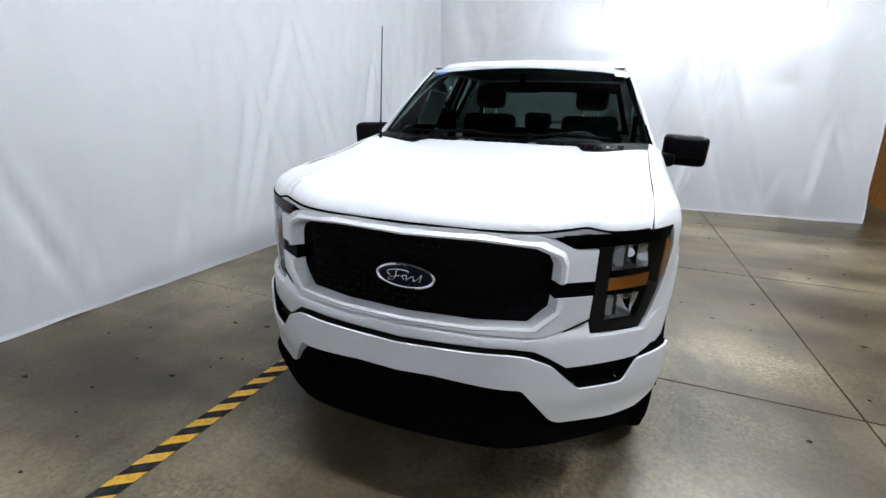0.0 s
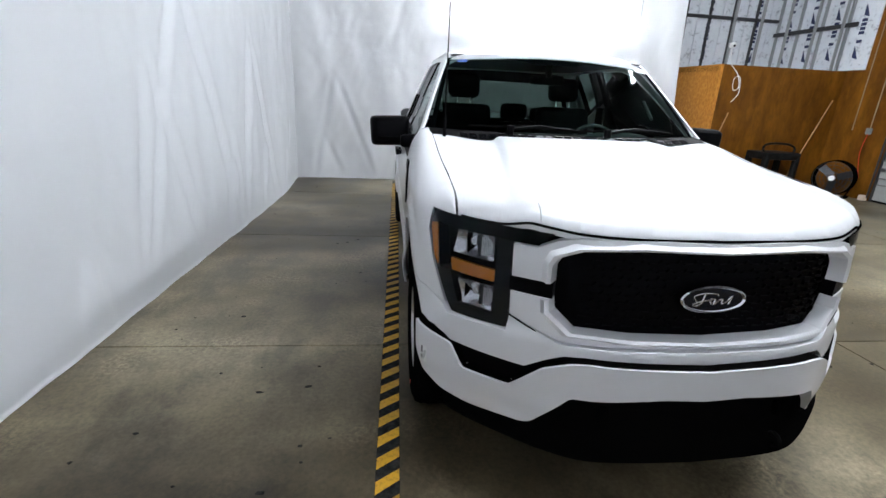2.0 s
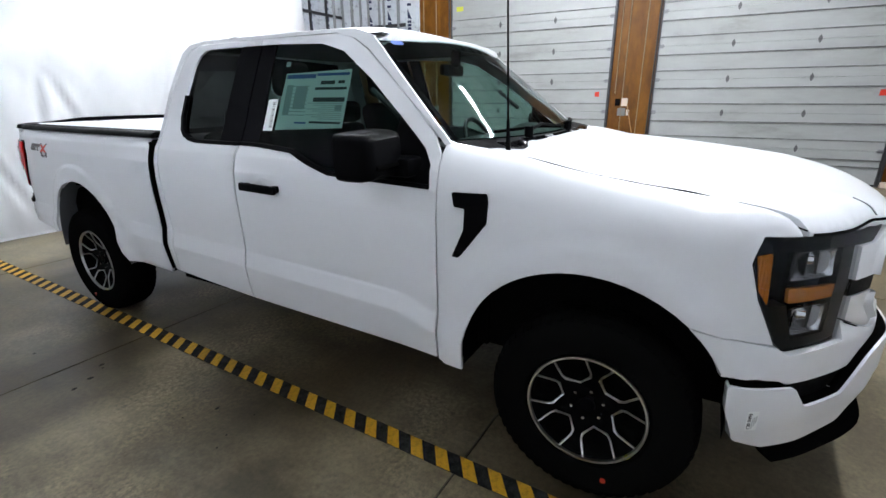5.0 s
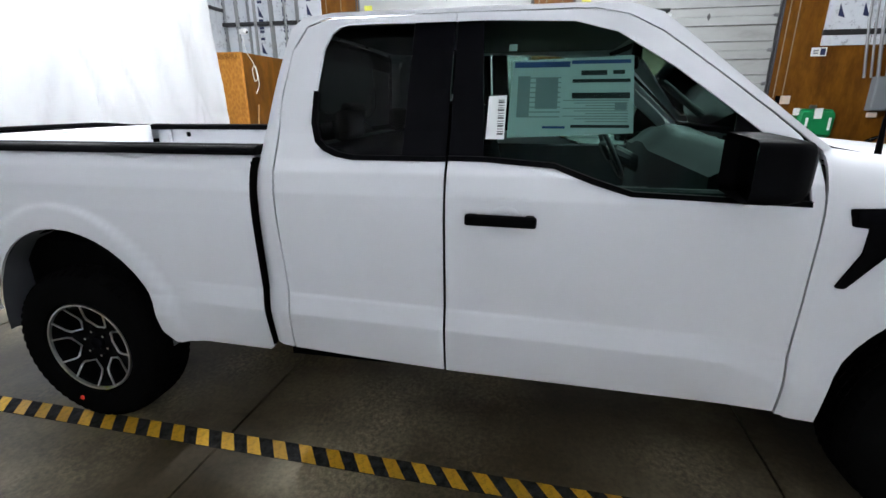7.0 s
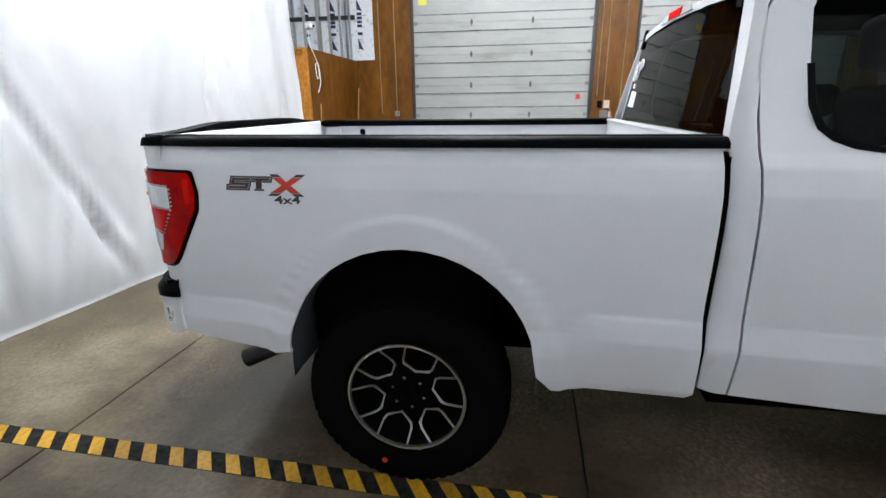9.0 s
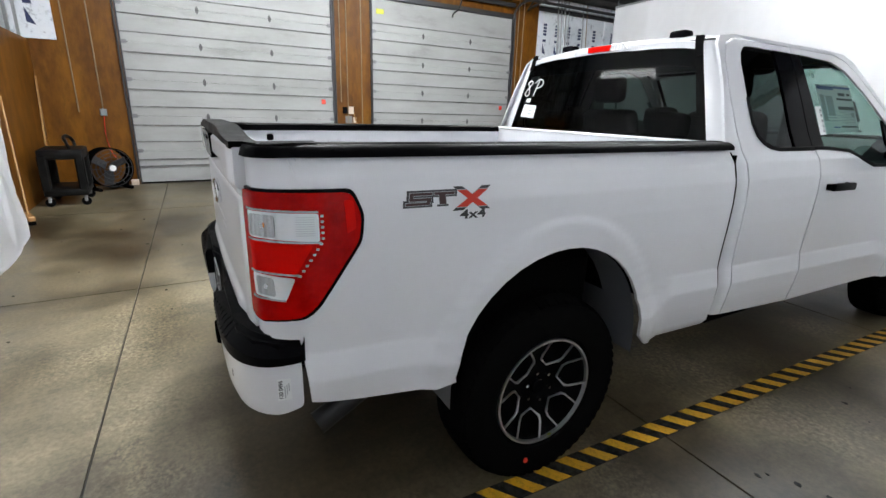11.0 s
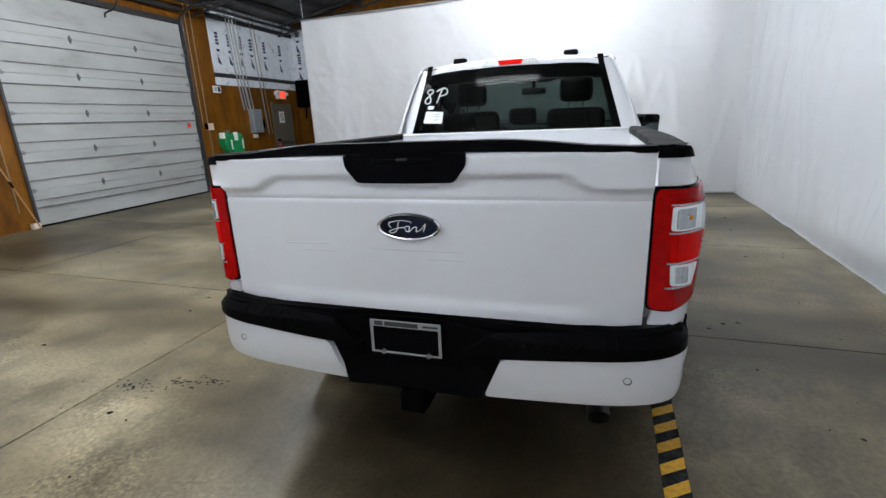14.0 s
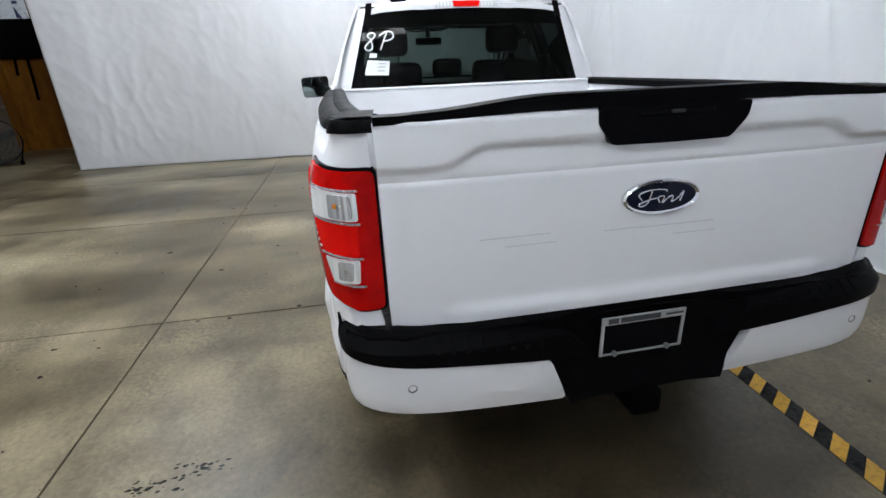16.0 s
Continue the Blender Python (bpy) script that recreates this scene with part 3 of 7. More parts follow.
for y, z0 in ((4.10, 1.62), (3.95, 0.3), (3.62, 0.3), (8.45, 1.35), (8.80, 1.30), (-0.66, 1.60), (-0.82, 0.5)):
    conduit([(WALL - 0.012, y, z0), (WALL - 0.012, y, 4.4)], 0.010)
for y, r in ((-2.18, 0.024), (-2.30, 0.02), (-2.42, 0.03), (-2.56, 0.016), (-3.10, 0.016), (-3.25, 0.012)):
    conduit([(WALL - 0.04, y, 1.96 if y > -2.7 else 1.3), (WALL - 0.04, y + 0.15, 3.0), (WALL - 0.04, y + 0.25, 4.4)], r, "steel conduit rising to the roof")
switch = base("switch_box", label="small wall switch boxes on a plywood pillar", category="switch")
part("box", boxed(WALL - 0.05, WALL, 3.98, 4.08, 1.38, 1.52, 0.008), GLOSS_BLACK, switch)
part("box", boxed(WALL - 0.04, WALL, 3.83, 3.95, 1.37, 1.53, 0.008), BEIGE, switch)
part("plate", boxed(WALL - 0.02, WALL, 3.86, 4.02, 1.17, 1.33, 0.006), STEEL, switch)
part("plate", boxed(WALL - 0.03, WALL, 3.78, 3.84, 1.18, 1.30, 0.006), BEIGE, switch)
switch = base("switch_box", label="beige switch plate beside a garage door", category="switch")
part("box", boxed(WALL - 0.04, WALL, -0.97, -0.80, 1.48, 1.64, 0.008), BEIGE, switch)
part("box", boxed(WALL - 0.05, WALL, -0.78, -0.70, 1.50, 1.64, 0.008), GLOSS_BLACK, switch)
outlet = base("wall_outlet", label="grey socket box on a plywood wall", category="outlet")
part("box", boxed(WALL - 0.05, WALL, 8.40, 8.50, 1.24, 1.36, 0.008), GREY_BOX, outlet)
cord = spline([(WALL - 0.03, 8.45, 1.25), (WALL - 0.05, 8.47, 0.9), (WALL - 0.04, 8.42, 0.6), (WALL - 0.1, 8.30, 0.42)], 6)
bm = bmesh.new()
for p, q in zip(cord, cord[1:]):
    rod(bm, p, q, 0.006, sides=6)
part("cord", bm, TAG_RED, outlet)
sign = base("wall_sign", label="small white safety sign with dark marks", category="sign")
part("panel", boxed(WALL - 0.006, WALL, -1.45, -1.18, 2.37, 2.53), WHITE_P, sign)
part("pictogram", boxed(WALL - 0.009, WALL - 0.006, -1.43, -1.34, 2.39, 2.51), LOGO, sign)
for z in (2.48, 2.45, 2.42):
    part("lettering_bar", boxed(WALL - 0.009, WALL - 0.006, -1.31, -1.21, z - 0.008, z + 0.006), INK, sign)
panel = base("electrical_panel", label="grey steel electrical panel under conduits", category="electrical box")
part("cabinet", boxed(WALL - 0.16, WALL, -2.72, -2.34, 1.35, 1.98, 0.01), GREY_BOX, panel)
part("door", boxed(WALL - 0.17, WALL - 0.158, -2.70, -2.36, 1.38, 1.95, 0.004), GREY_BOX, panel)
part("latch", boxed(WALL - 0.185, WALL - 0.168, -2.69, -2.65, 1.62, 1.70, 0.006), STEEL, panel)
part("lower_box", boxed(WALL - 0.08, WALL, -2.55, -2.40, 1.22, 1.32, 0.008), BEIGE, panel)
part("switch_lever", boxed(WALL - 0.14, WALL, -2.84, -2.74, 1.48, 1.72, 0.012), DARK, panel)
wash = base("eyewash_station", label="green plastic eyewash station on plywood wall", category="eyewash")
bm = bmesh.new()
prism(bm, rounded([(-1.10, 1.36), (-1.20, 1.39), (-1.88, 1.38), (-1.98, 1.28), (-1.95, 0.88), (-1.86, 0.83), (-1.34, 0.85), (-1.14, 1.02), (-1.08, 1.18)], 0.05, 4), lambda a, b, d: Vector((WALL - d, -1.08 + (a + 1.08) * 0.76, b)), 0.26)
bmesh.ops.bevel(bm, geom=[e for e in bm.edges if all(abs(v.co.x - (WALL - 0.26)) < 1e-4 for v in e.verts)], offset=0.06, segments=3, affect="EDGES")
part("tank", bm, GREEN, wash, smooth=40)
part("instruction_plate", boxed(WALL - 0.268, WALL - 0.24, -1.49, -1.35, 1.20, 1.40, 0.004), WHITE_P, wash)
for y in (-1.24, -1.65):
    part("white_mark", boxed(WALL - 0.266, WALL - 0.25, y - 0.025, y + 0.025, 0.98, 1.22, 0.003), WHITE_P, wash)
part("bracket", boxed(WALL - 0.05, WALL, -1.48, -1.36, 1.38, 1.46, 0.006), STEEL, wash)
part("nozzle", boxed(WALL - 0.2, WALL - 0.08, -1.12, -1.04, 1.26, 1.40, 0.01), WHITE_P, wash)
exit_door = tagged(part("door_1", boxed(WALL - 0.03, WALL, -4.36, -3.46, 0, 2.14, 0.004), DOOR_GREY), "closed taupe steel exit door", "door", kind="structure")
part("door_frame", boxed(WALL - 0.045, WALL, -3.46, -3.38, 0, 2.20), DOOR_GREY, exit_door)
part("notice", boxed(WALL - 0.034, WALL - 0.03, -3.93, -3.68, 1.60, 1.92), WHITE_P, exit_door, "white paper notice")
for z in (1.86, 1.80, 1.74, 1.68):
    part("lettering_bar", boxed(WALL - 0.037, WALL - 0.034, -3.88, -3.73, z - 0.012, z + 0.012), INK, exit_door)
part("push_bar", boxed(WALL - 0.09, WALL - 0.03, -4.28, -3.55, 1.02, 1.08, 0.012), STEEL, exit_door)
ex_sign = base("exit_sign", label="glowing red exit sign with twin lamps", category="sign")
part("housing", boxed(WALL - 0.10, WALL, -4.06, -3.66, 2.28, 2.52, 0.01), WHITE_P, ex_sign)
part("face", boxed(WALL - 0.106, WALL - 0.10, -4.00, -3.74, 2.31, 2.50), SIGN_RED, ex_sign)
for y in (-3.60, -4.12):
    part("lamp_head", boxed(WALL - 0.12, WALL - 0.03, y - 0.05, y + 0.05, 2.38, 2.48, 0.02, 2), WHITE_P, ex_sign)


# ---- foam boards with printed marks ----
def foam_board(y0, y1, z0, z1, axis, at, marks=True):
    """One board; axis 'x': on the wall of the doors; 'y': on a wall across the hall at that y."""
    put = (lambda a, b, d: Vector((at - d, a, b))) if axis == "x" else (lambda a, b, d: Vector((a, at - d if at > 0 else at + d, b)))
    bm = bmesh.new()
    prism(bm, [(y0, z0), (y1, z0), (y1, z1), (y0, z1)], put, 0.03)
    ob = thing("foam_board", bm, FOAM, "white insulation board with navy printed marks", "insulation board", group="insulation boards")
    if marks:
        c, w = (y0 + y1) / 2, abs(y1 - y0)
        k = 0
        for zc in np.arange(z0 + 0.34, z1 - 0.2, 0.78):
            for dy in ((-0.28, 0.22) if w > 0.8 else (0.0,)):
                k += 1
                bm = bmesh.new()
                a = c + dy * w
                prism(bm, [(a - 0.07, zc - 0.14), (a + 0.05, zc - 0.10), (a + 0.05, zc + 0.12)], lambda p, q, d: put(p, q, 0.03 + d), 0.003)
                part("printed_mark", bm, LOGO, ob)
                for i in range(6):
                    zz = zc + 0.17 + i * 0.078
                    if i != 1 and zz + 0.06 < z1:
                        bm = bmesh.new()
                        prism(bm, [(a - 0.055, zz), (a + 0.055, zz), (a + 0.055, zz + 0.058), (a - 0.055, zz + 0.058)], lambda p, q, d: put(p, q, 0.03 + d), 0.003)
                        part("lettering_bar", bm, LOGO, ob)
    return ob


edges = [-1.30, -2.15, -3.0, -3.75, -4.45, -4.82]
for a, b in zip(edges, edges[1:]):
    foam_board(b + 0.012, a - 0.012, 2.84, 4.08, "x", WALL, abs(a - b) > 0.5)
    foam_board(b + 0.012, a - 0.012, 2.56, 2.74, "x", WALL, False)
    foam_board(b + 0.012, a - 0.012, 4.20, 4.42, "x", WALL, False)
for z in (2.79, 4.14):
    thing("steel_rail", boxed(WALL - 0.045, WALL, -4.82, -1.30, z - 0.05, z + 0.05), DARK_STEEL, "dark steel girt across insulation boards", "girt", group="girts")
for a in np.arange(4.1, 7.4, 0.9):
    foam_board(a, a + 0.86, 2.66, 4.3, "y", -4.82)
for a in np.arange(4.9, 8.3, 0.62):
    foam_board(a, a + 0.60, 2.44, min(5.2, roof_z(a + 0.6)) - 0.02, "y", 11.4)
for a in np.arange(8.92, 11.3, 0.60):
    foam_board(a, a + 0.58, 2.44, 4.42, "x", WALL)

# ---- half-height plywood room with open studs above ----
store = base("storage_enclosure", label="half-height plywood enclosure with open steel studs above", category="partition")
part("front_panel", boxed(4.90, WALL, 9.30, 9.36, 0, 2.42), PLY, store)
part("side_panel", boxed(4.84, 4.90, 9.30, 11.4, 0, 2.42), OSB, store, "pale strand board side")
part("roof_deck", boxed(4.84, WALL, 9.36, 11.4, 2.30, 2.40), PLY, store)
for x in (4.94, 5.52, 6.1, 6.7, 7.3):
    part("stud", boxed(x - 0.02, x + 0.02, 9.31, 9.35, 2.42, 5.6), GALV, store)
for z in (2.44, 3.6):
    part("stud_track", boxed(4.86, WALL, 11.30, 11.36, z - 0.03, z + 0.03), DARK_STEEL, store)
for x in np.arange(5.2, 7.6, 0.6):
    part("rear_stud", boxed(x - 0.02, x + 0.02, 11.32, 11.37, 2.42, 5.6), DARK_STEEL, store)
for y in np.arange(9.5, 11.3, 0.6):
    part("side_stud", boxed(WALL - 0.09, WALL - 0.04, y - 0.02, y + 0.02, 2.42, 5.6), GALV, store)
for z in (3.3, 4.1):
    part("girt", boxed(WALL - 0.10, WALL - 0.05, 9.3, 11.4, z - 0.04, z + 0.04), DARK_STEEL, store)
cam_dome = base("dome_camera", label="white dome security camera on a stud", category="security camera")
bm = bmesh.new()
bmesh.ops.create_uvsphere(bm, u_segments=20, v_segments=12, radius=0.055, matrix=Matrix.Translation((4.94, 9.22, 2.76)))
part("ball", bm, WHITE_P, cam_dome, smooth=60)
part("bracket", boxed(4.92, 4.96, 9.25, 9.32, 2.72, 2.80), WHITE_P, cam_dome)
part("lens", rod(bmesh.new(), (4.93, 9.18, 2.75), (4.925, 9.163, 2.745), 0.02), GLOSS_BLACK, cam_dome)
line = spline([(4.98, 9.29, 2.70), (5.02, 9.285, 2.45), (5.22, 9.285, 2.25), (5.30, 9.285, 2.02), (5.20, 9.285, 1.95), (5.16, 9.285, 2.15), (5.28, 9.285, 2.20), (5.33, 9.285, 1.9), (5.2, 9.285, 1.72)], 6)
bm = bmesh.new()
for p, q in zip(line, line[1:]):
    rod(bm, p, q, 0.007, sides=6)
thing("loose_cable", bm, WHITE_P, "coiled white cable hung on plywood", "cable")


# ---- the truck ----
TRUCK = pose(-0.6676, 2.5707, 0, 0, 0, -0.797)
truck = base("pickup_truck", TRUCK, label="white extended-cab pickup truck with black grille and trim", category="pickup truck")


def sheet(polys, place, step=0.04, step_b=None, flange=0.014, bm=None):
    """A curved panel: flat outlines (a, b), cut to a grid and laid on a shape by place(a, b, out), with its edges turned inwards."""
    bm = bm or bmesh.new()
    flat = bmesh.new()
    for poly in polys:
        flat.faces.new([flat.verts.new((a, b, 0)) for a, b in poly])
    lo = [min(v.co[i] for v in flat.verts) for i in (0, 1)]
    hi = [max(v.co[i] for v in flat.verts) for i in (0, 1)]
    for i, size in ((0, step), (1, step_b or step)):
        n = int(math.floor(lo[i] / size)) + 1
        while n * size < hi[i] - 1e-6:
            co, no = [0, 0, 0], [0, 0, 0]
            co[i], no[i] = n * size + 1.7e-5, 1
            bmesh.ops.bisect_plane(flat, geom=flat.verts[:] + flat.edges[:] + flat.faces[:], plane_co=co, plane_no=no, dist=1e-6)
            n += 1
    bmesh.ops.remove_doubles(flat, verts=flat.verts, dist=2e-5)
    flat.verts.index_update()
    top = [bm.verts.new(place(v.co.x, v.co.y, 0.0)) for v in flat.verts]
    for f in flat.faces:
        try:
            bm.faces.new([top[v.index] for v in f.verts])
        except ValueError:
            pass
    if flange:
        under = {}
        for e in flat.edges:
            if len(e.link_faces) == 1:
                q = []
                for v in e.verts:
                    if v.index not in under:
                        under[v.index] = bm.verts.new(place(v.co.x, v.co.y, -flange))
                    q.append(v.index)
                bm.faces.new((top[q[0]], top[q[1]], under[q[1]], under[q[0]]))
    flat.free()
    bmesh.ops.recalc_face_normals(bm, faces=bm.faces)
    return bm


def mirrored(half):
    """A closed outline from its half, which runs from the middle line round to the middle line."""
    return half + [(-a, b) for a, b in half[::-1] if abs(a) > 1e-6]


def side_at(sign):
    return lambda y, z, out=0.0: Vector((sign * (side_w(y, z) + out), y, z))


def arch_line(i, y0, y1, grow=0.0, n=18):
    """The edge of a wheel opening from y0 to y1, over the top."""
    cy, cz, a, b = ARCHES[i]
    a, b = a + grow, b + grow
    t0, t1 = (math.acos(max(-1, min(1, (y - cy) / a))) for y in (y0, y1))
    return [(cy + a * math.cos(t), cz + b * max(0.0, math.sin(t)) ** 0.92) for t in (t0 + (t1 - t0) * k / n for k in range(n + 1))]


# hood height, and the rolled shoulder of the front wings
def hood_z(x, y):
    ax = abs(x)
    top = 1.262 + 0.105 * (y + 0.72) + 0.016 * (1 - ((y + 0.13) / 0.6) ** 2)
    ridge = 0.475 + 0.13 * (0.43 - y)
    top -= 0.024 * smooth(ridge, ridge + 0.045 + 0.05 * smooth(0.2, -0.6, y), ax) + 0.024 * smooth(0.64, 0.87, ax) * (1 - smooth(-0.1, 0.45, y)) - 0.022 * smooth(0.1, 0.5, y) * smooth(0.55, 0.84, ax) - 0.006 * (1 - (ax / 0.5) ** 2) * (ax < 0.5)
    d = y - front_y(ax)
    return top - 0.050 * math.exp(-max(0.0, d) / 0.030)


def front_y(ax):
    return FRONT.at(FRONT.near_x(min(ax, 0.95)))[1] + 0.012


def wing_at(sign):
    def place(s, v, out=0.0):
        if v <= 1.12:
            p = front_at(s, v, out)
            return Vector((sign * p.x, p.y, p.z))
        p, t = front_at(s, 1.12, 0), min(1.0, (v - 1.12) / 0.28)
        seam_x = 0.8655
        zs = hood_z(seam_x, min(p.y, 0.45)) + max(0.0, p.y - 0.45) * 0.14
        k = 1 - math.cos(t * math.pi / 2)
        x = p.x + (seam_x - p.x) * k ** 1.15
        y = p.y + (0.02 * k if p.y < -0.4 else 0)
        return Vector((sign * (x + out * math.cos(t * 1.5)), y, 1.12 + (zs - 1.12) * math.sin(t * math.pi / 2) + out * math.sin(t * 1.5)))
    return place


def tube(points, r, sides=6, n=6):
    """A thin round strip along a smooth line."""
    bm = bmesh.new()
    line = [Vector(p) for p in spline(points, n)]
    rings = []
    for i, p in enumerate(line):
        d = (line[min(i + 1, len(line) - 1)] - line[max(i - 1, 0)]).to_track_quat("Z", "Y").to_matrix()
        rings.append([bm.verts.new(p + d @ Vector((r * math.cos(a), r * math.sin(a), 0))) for a in (2 * math.pi * k / sides for k in range(sides))])
    for p, q in zip(rings, rings[1:]):
        for k in range(sides):
            bm.faces.new((p[k], p[(k + 1) % sides], q[(k + 1) % sides], q[k]))
    for end in (rings[0], rings[-1][::-1]):
        bm.faces.new(end)
    bmesh.ops.recalc_face_normals(bm, faces=bm.faces)
    return bm


S = FRONT.near_y
# hood
hood_half = [(0, front_y(0))] + [(x, front_y(x)) for x in (0.15, 0.3, 0.42, 0.52, 0.6, 0.68, 0.76, 0.82, 0.860)] + \
            [(0.862, -0.3), (0.862, 0.1), (0.862, 0.30), (0.862, 0.47), (0.845, 0.50), (0.64, 0.465), (0.52, 0.455), (0.45, 0.478), (0.40, 0.44), (0.2, 0.435), (0, 0.43)]
hood = part("hood", sheet([mirrored(hood_half)], lambda x, y, out=0.0: Vector((x, y, hood_z(x, y) + out)), 0.018, 0.025, 0.03), PAINT, truck, smooth=40)

# near-black tubes stand for the shade in the gaps round the hood
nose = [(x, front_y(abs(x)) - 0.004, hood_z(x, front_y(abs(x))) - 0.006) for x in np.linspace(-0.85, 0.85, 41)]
part("hood_gap_shade", tube(nose, 0.0048, n=3), DARK, hood, "dark strip standing for the shaded shut line", 60)
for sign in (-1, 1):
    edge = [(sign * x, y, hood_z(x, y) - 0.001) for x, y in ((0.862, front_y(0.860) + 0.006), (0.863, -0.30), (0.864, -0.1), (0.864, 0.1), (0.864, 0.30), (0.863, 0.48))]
    part("hood_gap_shade", tube(edge, 0.0028), DARK, hood, "dark strip standing for the shaded shut line", 60)
part("edge_guard", tube([(-0.60, front_y(0.60) + 0.075, hood_z(0.60, front_y(0.60) + 0.075) + 0.002), (-0.603, front_y(0.60) + 0.03, hood_z(0.60, front_y(0.60) + 0.03) + 0.002), (-0.605, front_y(0.6) + 0.004, hood_z(0.60, front_y(0.60) + 0.004) + 0.002)], 0.0028), GREY_INK, hood, "torn strip of protective film")

for sign in (-1, 1):
    wing = [(1.106, 1.20), (1.131, 1.09), (1.096, 0.97), (1.010, 0.808), (1.10, 0.822)]
    wing += [(S(y), z) for y, z in arch_line(0, -0.307, 0.525)] + [(S(0.53), 0.443), (S(0.652), 0.452), (S(0.652), 0.67), (S(0.650), 1.20), (S(0.655), 1.40),
             (S(0.31), 1.40), (S(-0.3), 1.40), (0.974, 1.40), (0.974, 1.22)]
    part("front_wing", sheet([wing], wing_at(sign), 0.03), PAINT, truck, smooth=35)

    # doors and the cab's side
    front_door = [[(0.662, 0.463), (1.886, 0.486), (1.884, 0.78), (1.884, 1.357), (1.745, 1.355), (1.50, 1.338), (1.365, 1.29), (1.235, 1.251), (0.94, 1.242), (0.69, 1.236), (0.655, 1.26), (0.660, 0.68)],
                  [(0.69, 1.236), (0.655, 1.26), (0.665, 1.36), (0.72, 1.445), (0.80, 1.515), (1.0, 1.675), (1.15, 1.79), (1.26, 1.85), (1.38, 1.876), (1.886, 1.882), (1.886, 1.85),
                   (1.78, 1.85), (1.45, 1.836), (1.30, 1.794), (1.10, 1.665), (0.90, 1.51), (0.745, 1.385), (0.70, 1.32)]]
    rear_door = [[(1.896, 0.487), (2.557, 0.531), (2.553, 0.79), (2.577, 1.36), (2.50, 1.40), (2.41, 1.415), (2.375, 1.385), (2.32, 1.364), (2.25, 1.354), (1.894, 1.352)],
                 [(2.41, 1.415), (2.50, 1.40), (2.577, 1.36), (2.572, 1.60), (2.545, 1.76), (2.50, 1.845), (2.42, 1.876), (1.894, 1.882), (1.894, 1.85), (2.33, 1.85), (2.36, 1.842), (2.395, 1.815), (2.42, 1.76), (2.434, 1.60), (2.432, 1.48)]]
    for kind, polys in (("front_door", front_door), ("rear_door", rear_door)):
        door = part(kind, sheet(polys, side_at(sign), 0.04, 0.006), PAINT, truck, smooth=35)
        if kind == "front_door":
            front = door
        else:
            rear = door
    cab_line = [(0.657, 1.40), (0.628, 1.405), (0.722, 1.485), (0.922, 1.66), (1.080, 1.80), (1.148, 1.857), (1.25, 1.893), (1.45, 1.902), (2.40, 1.902), (2.53, 1.885), (2.575, 1.84), (2.618, 1.60), (2.660, 1.36), (2.662, 0.83), (2.650, 0.54),
             (2.565, 0.533), (2.561, 0.79), (2.585, 1.36), (2.580, 1.60), (2.553, 1.763), (2.505, 1.853), (2.42, 1.884), (1.38, 1.884), (1.258, 1.854), (1.147, 1.7935), (0.996, 1.6785), (0.796, 1.5185), (0.714, 1.449)]
    part("cab_frame", sheet([cab_line], lambda y, z, out=0.0, sg=sign: Vector((sg * (side_w(y, z) + out - 0.035 * smooth(2.60, 2.69, y)), y, z)), 0.02), PAINT, truck, smooth=35)
    # panes, the black pillar between them and the rubber along the sill
    pane = lambda y, z, out=0.0, sg=sign: Vector((sg * (side_w(y, z) - 0.018 + out), y, z))
    part("window", sheet([[(0.93, 1.243), (1.24, 1.252), (1.37, 1.29), (1.50, 1.338), (1.765, 1.352), (1.79, 1.845), (1.45, 1.836), (1.30, 1.796), (1.10, 1.667), (0.90, 1.512)]], pane, 0.06, flange=0), TINTED, front, "clear tinted side window")
    part("window", sheet([[(2.06, 1.354), (2.25, 1.354), (2.32, 1.364), (2.375, 1.385), (2.41, 1.415), (2.432, 1.48), (2.434, 1.60), (2.42, 1.762), (2.395, 1.816), (2.36, 1.843), (2.33, 1.85), (2.06, 1.85)]], pane, 0.06, flange=0), PRIVACY, rear, "dark privacy glass")
    pillar = lambda y, z, out=0.0, sg=sign: Vector((sg * (side_w(y, z) - 0.010 + out), y, z))
    part("pillar_cover", sheet([[(1.895, 1.352), (2.065, 1.355), (2.055, 1.85), (1.895, 1.85)]], pillar, 0.05), GLOSS_BLACK, rear)
    part("pillar_cover", sheet([[(1.755, 1.352), (1.884, 1.354), (1.884, 1.85), (1.785, 1.85)]], pillar, 0.05), GLOSS_BLACK, front)
    part("mirror_corner", sheet([[(0.695, 1.24), (0.945, 1.243), (0.905, 1.515), (0.75, 1.39), (0.705, 1.32)]], pillar, 0.05), BLACK, front)
    seal = [(0.69, 1.228), (0.94, 1.234), (1.24, 1.243), (1.372, 1.281), (1.502, 1.329), (1.745, 1.346), (1.886, 1.348), (1.886, 1.366), (1.745, 1.364), (1.498, 1.347), (1.36, 1.299), (1.232, 1.260), (0.94, 1.252), (0.69, 1.246)]
    part("window_seal", sheet([seal], lambda y, z, out=0.0, sg=sign: Vector((sg * (side_w(y, z) + 0.004 + out), y, z)), 0.05, flange=0.02), BLACK, front)
    part("window_seal", sheet([[(1.894, 1.345), (2.255, 1.345), (2.325, 1.355), (2.382, 1.377), (2.420, 1.410), (2.443, 1.478), (2.444, 1.60), (2.424, 1.60), (2.422, 1.482), (2.400, 1.421), (2.368, 1.394), (2.315, 1.373), (2.25, 1.363), (1.894, 1.363)]], lambda y, z, out=0.0, sg=sign: Vector((sg * (side_w(y, z) + 0.004 + out), y, z)), 0.05, flange=0.02), BLACK, rear)
